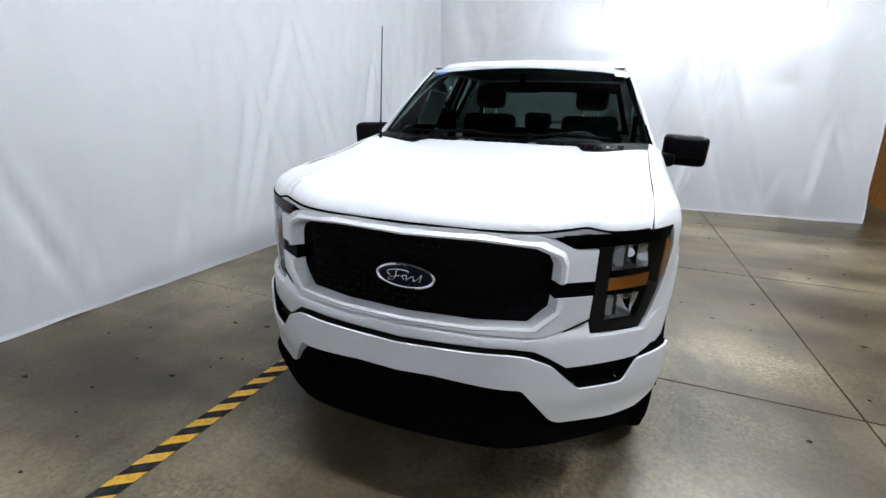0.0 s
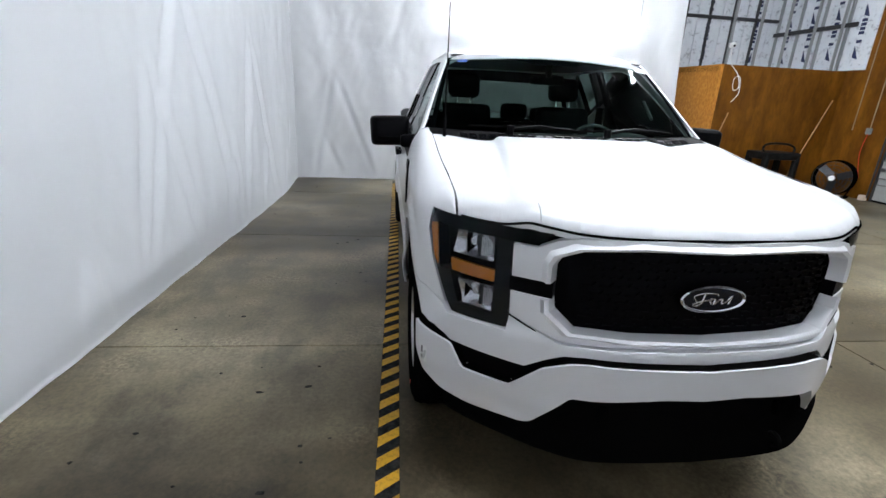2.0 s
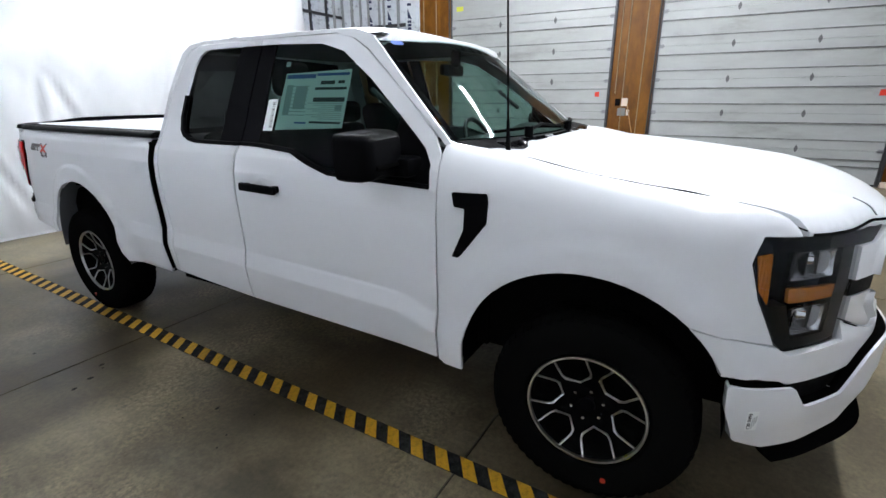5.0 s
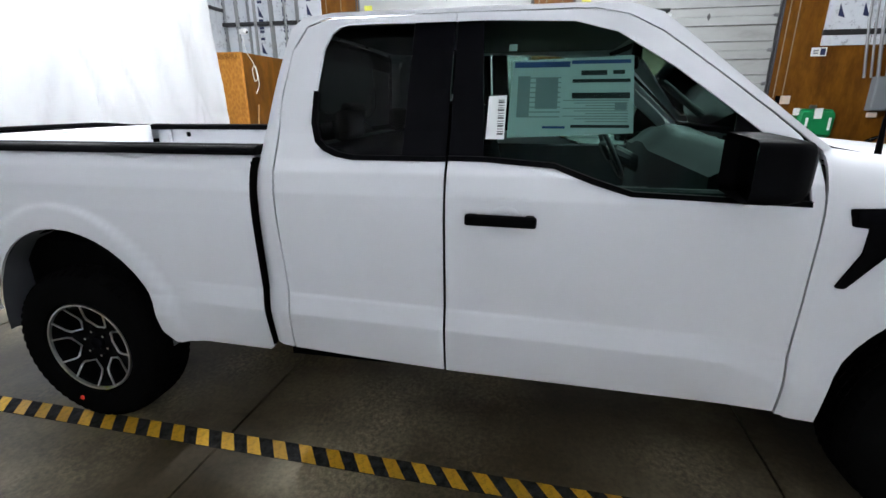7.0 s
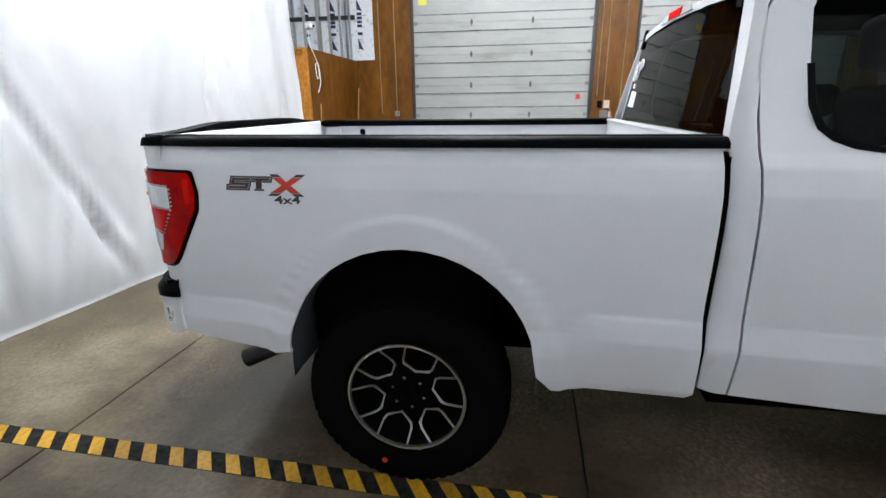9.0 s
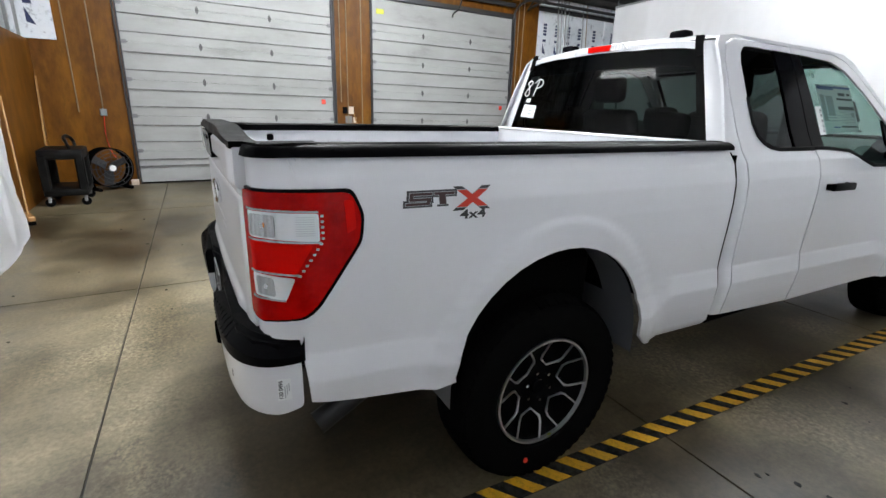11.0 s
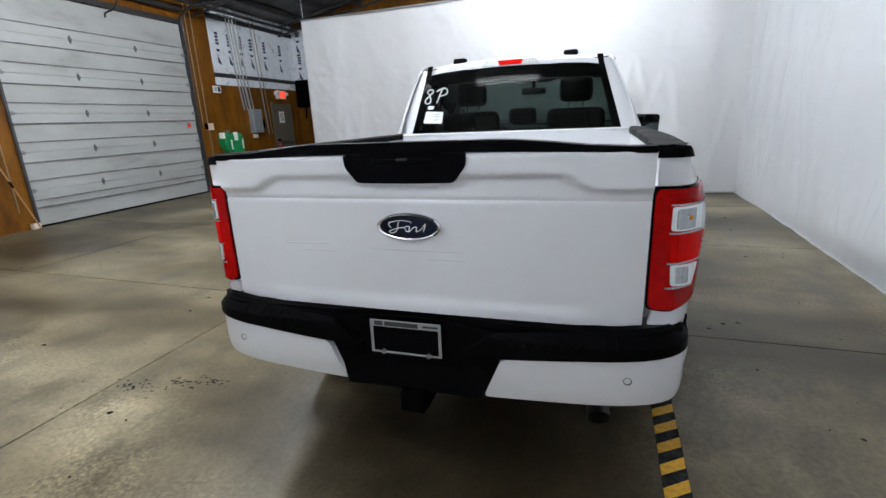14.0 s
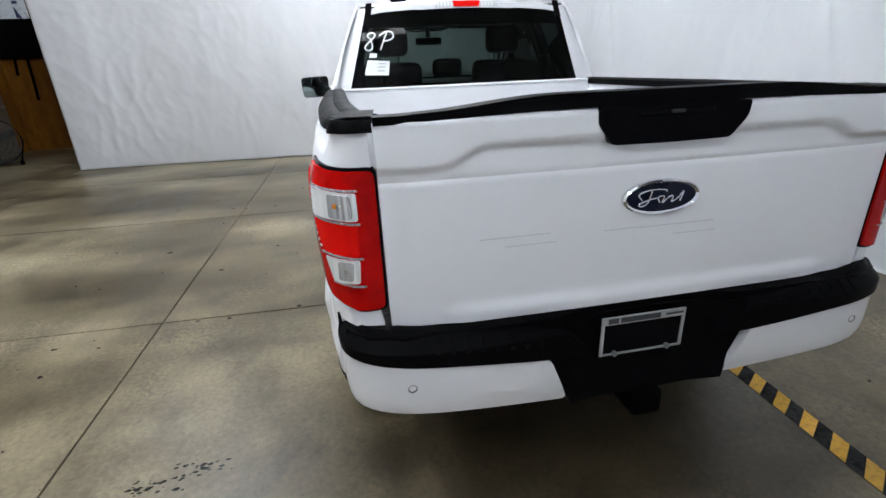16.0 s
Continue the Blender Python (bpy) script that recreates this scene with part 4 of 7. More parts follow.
    # handle: a bar before a dished cup
    h = part("door_handle", boxed(-0.014, 0.014, -0.128, 0.128, -0.021, 0.021, 0.010, 3), BLACK, front, "black plastic door handle", 40)
    h.matrix_basis = pose(sign * 1.034, 1.679, 1.150, 0.9)
    cup = bmesh.new()
    bmesh.ops.create_uvsphere(cup, u_segments=20, v_segments=8, radius=1, matrix=Matrix.Translation((sign * 0.994, 1.665, 1.165)) @ Matrix.Diagonal((0.010, 0.065, 0.036, 1)))
    part("handle_cup", cup, PAINT, front, smooth=60)
    for y in (1.575, 1.783):
        part("handle_foot", boxed(sign * 0.99, sign * 1.03, y - 0.018, y + 0.018, 1.133, 1.167, 0.006), BLACK, h).matrix_parent_inverse = h.matrix_basis.inverted()

    # wing vent
    vent = [(0.583, 1.228), (0.432, 1.234), (0.424, 1.20), (0.428, 1.118), (0.548, 0.962), (0.578, 0.964), (0.524, 1.085), (0.522, 1.168), (0.57, 1.172)]
    vent_at = lambda y, z, out=0.0, sg=sign: Vector((sg * (wing_at(1)(S(y), min(z, 1.12)).x - max(0, z - 1.12) * 0.10 + 0.010 + out), y, z))
    v = part("wing_vent", sheet([rounded(vent, 0.008)], vent_at, 0.03, flange=0.02), BLACK, truck, "black plastic vent trim", 30)
    part("vent_badge", sheet([rounded([(0.565, 1.222), (0.445, 1.226), (0.44, 1.185), (0.56, 1.182)], 0.006)], lambda y, z, out=0.0: vent_at(y, z, 0.003 + out), 0.03, flange=0.004), GLOSS_BLACK, v)

    # bed side
    bed = [(2.682, 1.364), (2.680, 0.84), (2.666, 0.52), (2.69, 0.499), (3.15, 0.506), (3.205, 0.56)] + arch_line(1, 3.207, 4.140)[1:] + [(4.135, 0.582), (4.209, 0.568), (4.618, 0.612), (4.632, 0.76), (4.640, 0.83), (4.60, 0.90)]
    def on_bed(y, z, out=0.0, sg=sign):
        return Vector((sg * (side_w(y, z) + out), y, z))
    tail_cut = [(4.600, 0.905), (4.578, 0.945), (4.463, 1.13), (4.455, 1.20), (4.480, 1.268), (4.612, 1.273)]
    bed += tail_cut[:] + [(4.640, 1.30), (4.645, 1.364)]
    side = part("bed_side", sheet([bed], on_bed, 0.03, 0.007), PAINT, truck, smooth=35)
    s_of = lambda y: float(np.interp(y, REAR.p[::-1, 1], REAR.s[::-1]))
    corner = lambda s, z, out=0.0, sg=sign: (lambda p: Vector((sg * p.x, p.y, p.z)))(rear_at(s, z, out))
    for piece in ([(0.789, 1.275), (s_of(4.612), 1.275), (s_of(4.645), 1.364), (0.789, 1.364)], [(0.789, 0.825), (s_of(4.585), 0.825), (s_of(4.60), 0.905), (0.80, 0.885)]):
        part("bed_corner", sheet([piece], corner, 0.03), PAINT, side, smooth=40)
    lamp = part("tail_light", sheet([rounded([(0.782, 1.268), (0.782, 0.892), (0.84, 0.886), (s_of(4.625), 0.902), (s_of(4.592), 0.932), (s_of(4.466), 1.13), (s_of(4.458), 1.20), (s_of(4.482), 1.265)], 0.02)],
                 lambda s, z, out=0.0: corner(s, z, 0.013 + out), 0.0125, flange=0.035), RED, truck, "red and clear tail light with chrome trim", 40)
    for name, outline, mat in (("reversing_lamp", [(0.83, 1.215), (0.83, 1.142), (s_of(4.575), 1.133), (s_of(4.575), 1.212)], LAMP_WHITE),
                               ("turn_lamp", [(0.835, 1.035), (0.84, 0.968), (s_of(4.665), 0.955), (s_of(4.64), 1.025)], LAMP_WHITE),
                               ("brake_lamp", [(0.832, 1.132), (0.834, 1.046), (s_of(4.637), 1.036), (s_of(4.592), 1.124)], RED_BRIGHT)):
        part(name, sheet([rounded(outline, 0.008)], lambda s, z, out=0.0: corner(s, z, 0.0152 + out), 0.0125, flange=0.005), mat, lamp)
    for cell in ([(0.842, 1.208), (0.842, 1.146), (0.915, 1.143), (0.915, 1.206)], [(0.848, 1.028), (0.852, 0.973), (0.905, 0.968), (0.900, 1.022)]):
        part("bulb_cell", sheet([rounded(cell, 0.008)], lambda s, z, out=0.0: corner(s, z, 0.0170 + out), 0.0125, flange=0.003), BULB_CELL, lamp)
        mid_cell = [sum(c[i] for c in cell) / 4 for i in (0, 1)]
        part("bulb_socket", rod(bmesh.new(), corner(*mid_cell, 0.014), corner(*mid_cell, 0.0175), 0.009, 0.007, 16), REFLECTOR, lamp, smooth=40)
    bulb_at = corner(0.885, 1.178, 0.0175)
    bulb = bmesh.new()
    bmesh.ops.create_uvsphere(bulb, u_segments=12, v_segments=8, radius=0.008, matrix=Matrix.Translation(bulb_at) @ Matrix.Diagonal((1, 0.3, 1, 1)))
    part("amber_bulb", bulb, AMBER, lamp, smooth=60)
    # black sheet a little larger than the lamp, as a dark border
    edge_line = [(0.776, 1.276), (0.776, 0.886), (0.84, 0.878), (s_of(4.618), 0.893), (s_of(4.582), 0.926), (s_of(4.455), 1.126), (s_of(4.447), 1.20), (s_of(4.474), 1.275)]
    part("lamp_border", sheet([rounded(edge_line, 0.02)], lambda s, z, out=0.0: corner(s, z, 0.006 + out), 0.025, flange=0.02), GLOSS_BLACK, lamp, "black border round the lamp", 40)
    part("side_reflector", sheet([rounded([(s_of(4.505), 1.246), (s_of(4.478), 1.244), (s_of(4.474), 1.165), (s_of(4.500), 1.150)], 0.006)], lambda s, z, out=0.0: corner(s, z, 0.0150 + out), 0.0125, flange=0.004), RED_BRIGHT, lamp)
    for k in range(9):
        z = 1.150 + k * 0.0064
        part("lens_rib", sheet([[(s_of(4.632), z), (s_of(4.585), z), (s_of(4.585), z + 0.0018), (s_of(4.632), z + 0.0018)]], lambda s, zz, out=0.0: corner(s, zz, 0.0162 + out), 0.0125, flange=0.001), GREY_INK, lamp)
    for k in range(12):
        f = k / 11
        yc, zc = 4.566 + 0.062 * max(0.0, (f - 0.4) / 0.6), 1.205 - 0.172 * f
        part("trim_bead", sheet([rounded([(s_of(yc + 0.004), zc + 0.003), (s_of(yc - 0.004), zc + 0.003), (s_of(yc - 0.003), zc - 0.003), (s_of(yc + 0.005), zc - 0.003)], 0.001)], lambda s, z, out=0.0: corner(s, z, 0.0170 + out), 0.0125, flange=0.003), BULB_CELL, lamp)
    for zc in (1.222, 1.136, 1.041, 0.962):
        far = {1.222: 4.575, 1.136: 4.572, 1.041: 4.63, 0.962: 4.665}[zc]
        part("lens_rim", sheet([[(0.826, zc - 0.004), (s_of(far), zc - 0.008), (s_of(far), zc - 0.003), (0.826, zc + 0.001)]], lambda s, z, out=0.0: corner(s, z, 0.0165 + out), 0.0125, flange=0.003), BULB_CELL, lamp)
    # black rail cap along the bed
    rail = bmesh.new()
    pts = []
    for y in np.linspace(2.668, 4.66, 24):
        x = side_w(float(y), 1.34)
        pts.append([(x + 0.008, 1.357), (x + 0.007, 1.372), (x - 0.012, 1.387), (x - 0.03, 1.392), (x - 0.05, 1.389), (x - 0.055, 1.394), (x - 0.10, 1.394), (x - 0.112, 1.385), (x - 0.112, 1.352)])
    rows = [[rail.verts.new((sign * a, float(y), b)) for a, b in row] for y, row in zip(np.linspace(2.668, 4.66, 24), pts)]
    for p, q in zip(rows, rows[1:]):
        for i in range(len(p) - 1):
            rail.faces.new((p[i], p[i + 1], q[i + 1], q[i]))
    for end in (rows[0], rows[-1]):
        rail.faces.new(end)
    bmesh.ops.recalc_face_normals(rail, faces=rail.faces)
    part("bed_rail", rail, BLACK, truck, "black plastic bed rail cap", 50)

    cap = bmesh.new()
    sheet([[(0.775, 1.358), (s_of(4.55), 1.357), (s_of(4.55), 1.388), (0.775, 1.388)]], lambda s, z, out=0.0: corner(s, z, 0.011 - 0.012 * smooth(1.37, 1.39, z) + out), 0.03, 0.02, 0.09, cap)
    lid = [cap.verts.new(corner(a, 1.395, d)) for a, d in [(0.775 + (s_of(4.55) - 0.775) * k / 6, -0.002) for k in range(7)] + [(s_of(4.55), -0.11), (0.775, -0.09)]]
    cap.faces.new(lid)
    part("rail_corner", cap, BLACK, truck, smooth=50)

    # headlamp
    lens_line = [(0.577, 1.172), (0.63, 1.124), (0.722, 1.124), (0.720, 0.789), (0.971, 0.781), (1.004, 0.814), (1.091, 0.971), (1.127, 1.088), (1.10, 1.178), (0.95, 1.174)]
    lay = lambda d, sg=sign: (lambda s, z, out=0.0: (lambda p: Vector((sg * p.x, p.y, p.z)))(front_at(s, z, d + out)))
    head = part("headlamp", sheet([rounded(lens_line, 0.012)], lay(-0.058), 0.03, flange=0.03), BLACK, truck, "black headlamp with amber reflectors", 40)
    frame_cut = [[(0.577, 1.172), (0.63, 1.124), (0.722, 1.124), (0.80, 1.128), (0.97, 1.126), (1.045, 1.13), (1.07, 1.14), (1.10, 1.178), (0.95, 1.174)],
                 [(0.720, 0.789), (0.971, 0.781), (1.004, 0.814), (0.945, 0.822), (0.79, 0.822), (0.785, 1.124), (0.722, 1.124)],
                 [(1.004, 0.814), (1.091, 0.971), (1.127, 1.088), (1.10, 1.178), (1.07, 1.14), (1.055, 0.945), (0.99, 0.945), (0.945, 0.822)]]
    for k, one in enumerate(frame_cut):
        part("bezel", sheet([one], lay(-0.006 if k else 0.003), 0.03, flange=0.05), SMOKE if k else GLOSS_BLACK, head)
    for name, o, mat, d in (("main_beam", [(0.80, 1.026), (0.985, 1.026), (0.967, 1.120), (0.80, 1.121)], REFLECTOR, -0.026), ("dipped_beam", [(0.79, 0.828), (0.93, 0.828), (0.955, 0.924), (0.79, 0.930)], REFLECTOR, -0.026),
                            ("turn_signal", [(0.785, 0.951), (0.985, 0.951), (0.992, 1.001), (0.785, 0.996)], AMBER, -0.008), ("side_marker", [(1.116, 1.115), (1.07, 1.124), (1.062, 0.952), (1.098, 1.0)], AMBER, -0.003)):
        (cs, cz), (hs, hz) = np.mean(o, axis=0), np.ptp(np.array(o), axis=0) / 2
        bowl = 0.036 if mat is REFLECTOR else 0.0
        dish = lambda q, z, out=0.0, d=d: lay(d + 0.012 - bowl * max(0.0, 1 - ((q - cs) / hs) ** 2) * max(0.0, 1 - ((z - cz) / hz) ** 2) if bowl else d)(q, z, out)
        lampbm = sheet([rounded(o, 0.006)], dish, 0.012 if bowl else 0.03, flange=0.012)
        one = part(name, lampbm, mat, head, smooth=50)
        if mat is REFLECTOR:
            c = np.mean(o, axis=0)
            bulb = bmesh.new()
            at = lay(-0.048)(c[0] + 0.02, c[1] + 0.012)
            rod(bulb, at, at + Vector((0, -0.026, 0)), 0.024, 0.018, 20)
            part("bulb_shield", bulb, CHROME, one, smooth=40)
            part("divider", sheet([[(c[0] - 0.022, o[0][1] + 0.004), (c[0] - 0.010, o[0][1] + 0.004), (c[0] - 0.010, o[2][1] - 0.006), (c[0] - 0.022, o[2][1] - 0.006)]], lay(-0.026), 0.03, flange=0.02), TRIM, one)
            for k in range(7):
                q = c[0] - 0.075 + k * 0.0072
                part("flute", sheet([[(q, o[0][1] + 0.010), (q + 0.0026, o[0][1] + 0.010), (q + 0.0026, o[2][1] - 0.014), (q, o[2][1] - 0.014)]], lay(-0.024), 0.05, flange=0.006), LAMP_WHITE, one)
    part("lens", sheet([rounded(lens_line, 0.012)], lay(0.004), 0.03, flange=0.006), LENS, head, "clear plastic lens", 40)
    part("grille_bar", sheet([[(0.565, 0.942), (0.565, 1.002), (0.722, 1.002), (0.722, 0.944)]], lay(0.006), 0.03, flange=0.05), BLACK, truck)

    # wheel housings
    for i in (0, 1):
        cy, cz, a, b = ARCHES[i]
        tub = bmesh.new()
        ring = arch_line(i, cy - a + 0.001, cy + a - 0.001, 0.0)
        ring = [(ring[0][0], 0.46)] + ring + [(ring[-1][0], 0.46)]
        cols = [[tub.verts.new((sign * x, y, z + 0.006 * math.sin(40 * y) * (x < 0.95) * i)) for y, z in ring] for x in ((0.985 if i == 0 else 0.97), 0.90, 0.80, 0.62)]
        for c, (p, q) in enumerate(zip(cols, cols[1:])):
            for k in range(len(p) - 1):
                f = tub.faces.new((p[k], p[k + 1], q[k + 1], q[k]))
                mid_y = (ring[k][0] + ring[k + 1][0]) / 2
                # rear housing: grey by the opening, near-black further in; front all near-black
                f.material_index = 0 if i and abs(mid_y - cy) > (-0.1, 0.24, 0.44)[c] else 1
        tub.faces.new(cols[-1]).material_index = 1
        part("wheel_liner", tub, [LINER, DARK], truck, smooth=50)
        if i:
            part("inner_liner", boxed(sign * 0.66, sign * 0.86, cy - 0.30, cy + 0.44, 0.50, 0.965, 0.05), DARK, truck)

# front face: grille, surround and lower fascia
OPEN = [(0, 1.14), (0.28, 1.146), (0.48, 1.132), (0.555, 1.099), (0.574, 1.065), (0.573, 1.002)]
OPEN_LOW = [(0.572, 0.942), (0.566, 0.896), (0.485, 0.832), (0.28, 0.822), (0, 0.815)]
upper = [(0, 1.172), (0.2, 1.180), (0.485, 1.172), (0.565, 1.152), (0.632, 1.119), (0.716, 1.119), (0.714, 1.002)] + OPEN[::-1]
lower = [(0.572, 0.942), (0.714, 0.944), (0.710, 0.856), (0.590, 0.810), (0.525, 0.790), (0, 0.785)]
face = lambda d: (lambda s, z, out=0.0: front_at(s, z, d + out))
surround = part("grille_surround", sheet([mirrored(upper[:7] + OPEN[::-1])], face(0.012), 0.03, flange=0.05), PAINT, truck, smooth=30)
part("surround_lower", sheet([mirrored([(0, 0.785), (0.525, 0.790), (0.590, 0.810), (0.710, 0.856), (0.714, 0.944)] + OPEN_LOW)], face(0.012), 0.03, flange=0.05), PAINT, surround, smooth=30)
# thin near-black tube draws the shaded seam below the surround
low_edge = [front_at(a, b - 0.003, 0.013) for a, b in ((-0.712, 0.853), (-0.650, 0.828), (-0.590, 0.806), (-0.525, 0.786), (-0.3, 0.783), (0, 0.781), (0.3, 0.783), (0.525, 0.786), (0.590, 0.806), (0.650, 0.828), (0.712, 0.853))]
part("surround_gap_shade", tube(low_edge, 0.0032, n=5), DARK, surround, "thin dark strip standing for a shaded shut line", 60)
# chamfer that slopes into the opening
bead = bmesh.new()
loop = mirrored(OPEN + OPEN_LOW)
rows = []
for d, grow in ((0.030, 1.025), (0.022, 1.0), (-0.03, 0.985)):
    rows.append([bead.verts.new(front_at(a * grow, 0.98 + (b - 0.98) * (1 + (grow - 1) * 2.2), d)) for a, b in loop])
rows.insert(0, [bead.verts.new(front_at(a * 1.06, 0.98 + (b - 0.98) * 1.16, 0.010)) for a, b in loop])
for p, q in zip(rows, rows[1:]):
    for i in range(len(p)):
        j = (i + 1) % len(p)
        if abs(loop[i][1] - 0.972) < 0.031 and abs(loop[j][1] - 0.972) < 0.031:
            continue
        bead.faces.new((p[i], p[j], q[j], q[i]))
bmesh.ops.recalc_face_normals(bead, faces=bead.faces)
part("surround_lip", bead, PAINT, surround, smooth=30)
grille = part("grille", sheet([mirrored([(0, 1.15), (0.28, 1.155), (0.49, 1.14), (0.58, 1.10), (0.585, 1.0), (0.58, 0.89), (0.49, 0.823), (0, 0.805)])], face(-0.040), 0.04, flange=0.02), GLOSS_BLACK, truck, "black mesh grille")
mesh_bars = bmesh.new()
row = 0
z = 0.845
while z < 1.135:
    for k in range(-9, 9):
        a = (k + (0.5 if row % 2 else 0)) * 0.064 + 0.012
        if abs(a) < (0.50 if 0.86 < z < 1.11 else 0.44) and abs(a + 0.04) < 0.55 and not (abs(a + 0.02) < 0.13 and abs(z - 0.97) < 0.075):
            pts = [front_at(a + da, z + dz, -0.033) for da, dz in ((0, 0), (0.042, 0), (0.052, 0.016), (0.046, 0.016), (0.038, 0.005), (0.004, 0.005))]
            back = [p + Vector((0, 0.012, 0)) for p in pts]
            f = [mesh_bars.verts.new(p) for p in pts]
            g = [mesh_bars.verts.new(p) for p in back]
            mesh_bars.faces.new(f)
            for i in range(6):
                mesh_bars.faces.new((f[i], f[(i + 1) % 6], g[(i + 1) % 6], g[i]))
    z += 0.030
    row += 1
tagged(part("grille_mesh", mesh_bars, BLACK, grille), kind="stuff")


def badge(parent, centre, half_w, half_h, normal_y):
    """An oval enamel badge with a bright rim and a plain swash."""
    cx, cy, cz = centre
    bm = bmesh.new()
    n = 48
    rings = []
    for kx, d in ((1.0, 0.0), (1.0, 0.012), (0.955, 0.016), (0.90, 0.011), (0.87, 0.010)):
        kz = 1 - (1 - kx) * half_w / half_h * 0.75
        rings.append([bm.verts.new((cx + half_w * kx * math.cos(a), cy + normal_y * d, cz + half_h * kz * math.sin(a))) for a in (2 * math.pi * i / n for i in range(n))])
    for p, q in zip(rings, rings[1:]):
        for i in range(n):
            bm.faces.new((p[i], p[(i + 1) % n], q[(i + 1) % n], q[i]))
    ob = part("badge", bm, CHROME, parent, "oval badge with bright rim", 40)
    fill = bmesh.new()
    fill.faces.new([fill.verts.new((cx + half_w * 0.91 * math.cos(a), cy + normal_y * 0.011, cz + half_h * 0.86 * math.sin(a))) for a in (2 * math.pi * i / n for i in range(n))])
    part("badge_field", fill, NAVY, ob)
    def stroke(points, r):
        cu = bmesh.new()
        line = spline(points, 8)
        for p, q in zip(line, line[1:]):
            rod(cu, (cx + p[0] * half_w, cy + normal_y * 0.012, cz + p[1] * half_h), (cx + q[0] * half_w, cy + normal_y * 0.012, cz + q[1] * half_h), r, sides=6)
        return cu
    m = -normal_y  # the swash reads from left to right on either face
    part("badge_swash", stroke([(m * -0.52, -0.1), (m * -0.60, 0.25), (m * -0.30, 0.45), (m * 0.05, 0.42), (m * 0.12, 0.30)], half_h * 0.045), CHROME, ob)
    part("badge_swash", stroke([(m * -0.28, 0.40), (m * -0.36, -0.25), (m * -0.52, -0.45), (m * -0.58, -0.30), (m * -0.30, -0.08), (m * -0.12, -0.02)], half_h * 0.05), CHROME, ob)
    part("badge_swash", stroke([(m * -0.05, -0.30), (m * -0.10, 0.0), (m * 0.05, 0.05), (m * 0.02, -0.32), (m * 0.16, -0.05), (m * 0.28, 0.02), (m * 0.26, -0.30), (m * 0.42, -0.10), (m * 0.55, 0.25), (m * 0.48, -0.32)], half_h * 0.05), CHROME, ob)
    return ob


badge(grille, (0, -0.905, 0.970), 0.124, 0.052, -1)

fascia = [(0, 0.782), (0.525, 0.786), (0.590, 0.806), (0.712, 0.852), (0.716, 0.785), (0.971, 0.777), (1.006, 0.804), (1.10, 0.818)] + [(S(y), z - 0.004) for y, z in arch_line(0, -0.423, -0.309, n=7)[::-1]] + [(1.16, 0.696), (1.10, 0.690), (0.985, 0.684), (0.95, 0.668), (0.632, 0.664), (0.556, 0.712), (0.50, 0.742), (0.43, 0.750), (0.27, 0.745), (0, 0.735)]
part("front_fascia", sheet([mirrored(fascia)], lambda s, z, out=0.0: front_at(s, z, out + (0.026 + 0.008 * smooth(0.62, 0.30, abs(s))) * smooth(0.86, 0.77, z) * smooth(1.12, 0.98, abs(s))), 0.03, 0.02, flange=0.03), PAINT, truck, smooth=35)
bar = lambda d: (lambda s, z, out=0.0: front_at(s, z, d + out - 0.020 * smooth(0.56, 0.44, z) , BUMPER))
white_bumper = [(0, 0.728), (0.27, 0.738), (0.43, 0.745), (0.50, 0.735), (0.60, 0.690), (0.721, 0.578), (0.923, 0.578), (0.985, 0.664), (1.10, 0.672), (1.222, 0.682), (1.215, 0.58), (1.170, 0.462), (1.045, 0.420), (0.896, 0.416), (0.66, 0.427), (0.621, 0.443), (0.486, 0.602), (0.16, 0.618), (0, 0.612)]
fb = part("front_bumper", sheet([mirrored(rounded(white_bumper, 0.018)[3:-3])], bar(0.0), 0.03, flange=0.045), PAINT, truck, "white painted front bumper", 35)
# black strip along the bumper's top edge, put there as the gap's shade
TOP_LINE = [(-0.002, 0.728), (0.27, 0.738), (0.43, 0.745), (0.50, 0.735), (0.60, 0.690), (0.721, 0.580), (0.923, 0.580), (0.985, 0.664), (1.10, 0.672), (1.215, 0.682)]
for sign in (-1, 1):
    top_at = lambda q: float(np.interp(q, [p[0] for p in TOP_LINE], [p[1] for p in TOP_LINE]))
    part("bumper_gap_shade", sheet([[(-0.002, 0), (1.215, 0), (1.215, 1), (-0.002, 1)]], lambda q, v, out=0.0, sg=sign: (lambda p: Vector((sg * p.x, p.y, p.z + out)))(front_at(q, top_at(q) + 0.003 - 0.006 * v, -0.010 - 0.09 * v, BUMPER)), 0.02, 0.5, 0.004), DARK, fb, "black strip standing for the shaded gap above the bumper")
part("bumper_recess", sheet([mirrored([(0, 0.745), (0.45, 0.76), (0.65, 0.745), (1.0, 0.71), (1.18, 0.68), (1.0, 0.57), (0.7, 0.56), (0.5, 0.68), (0, 0.68)])], lambda s, z, out=0.0: front_at(s, z, -0.045 + out, BUMPER), 0.05, flange=0), BLACK, fb)
part("front_valance", sheet([mirrored([(0, 0.64), (0.47, 0.63), (0.62, 0.455), (0.90, 0.43), (1.05, 0.43), (1.0, 0.36), (0.6, 0.345), (0, 0.34)])], lambda s, z, out=0.0: front_at(s, z, -0.035 + out + 0.03 * smooth(0.42, 0.36, z) - 0.03 * smooth(0.5, 0.65, z), BUMPER), 0.05, flange=0.05), DARK, truck, smooth=35)
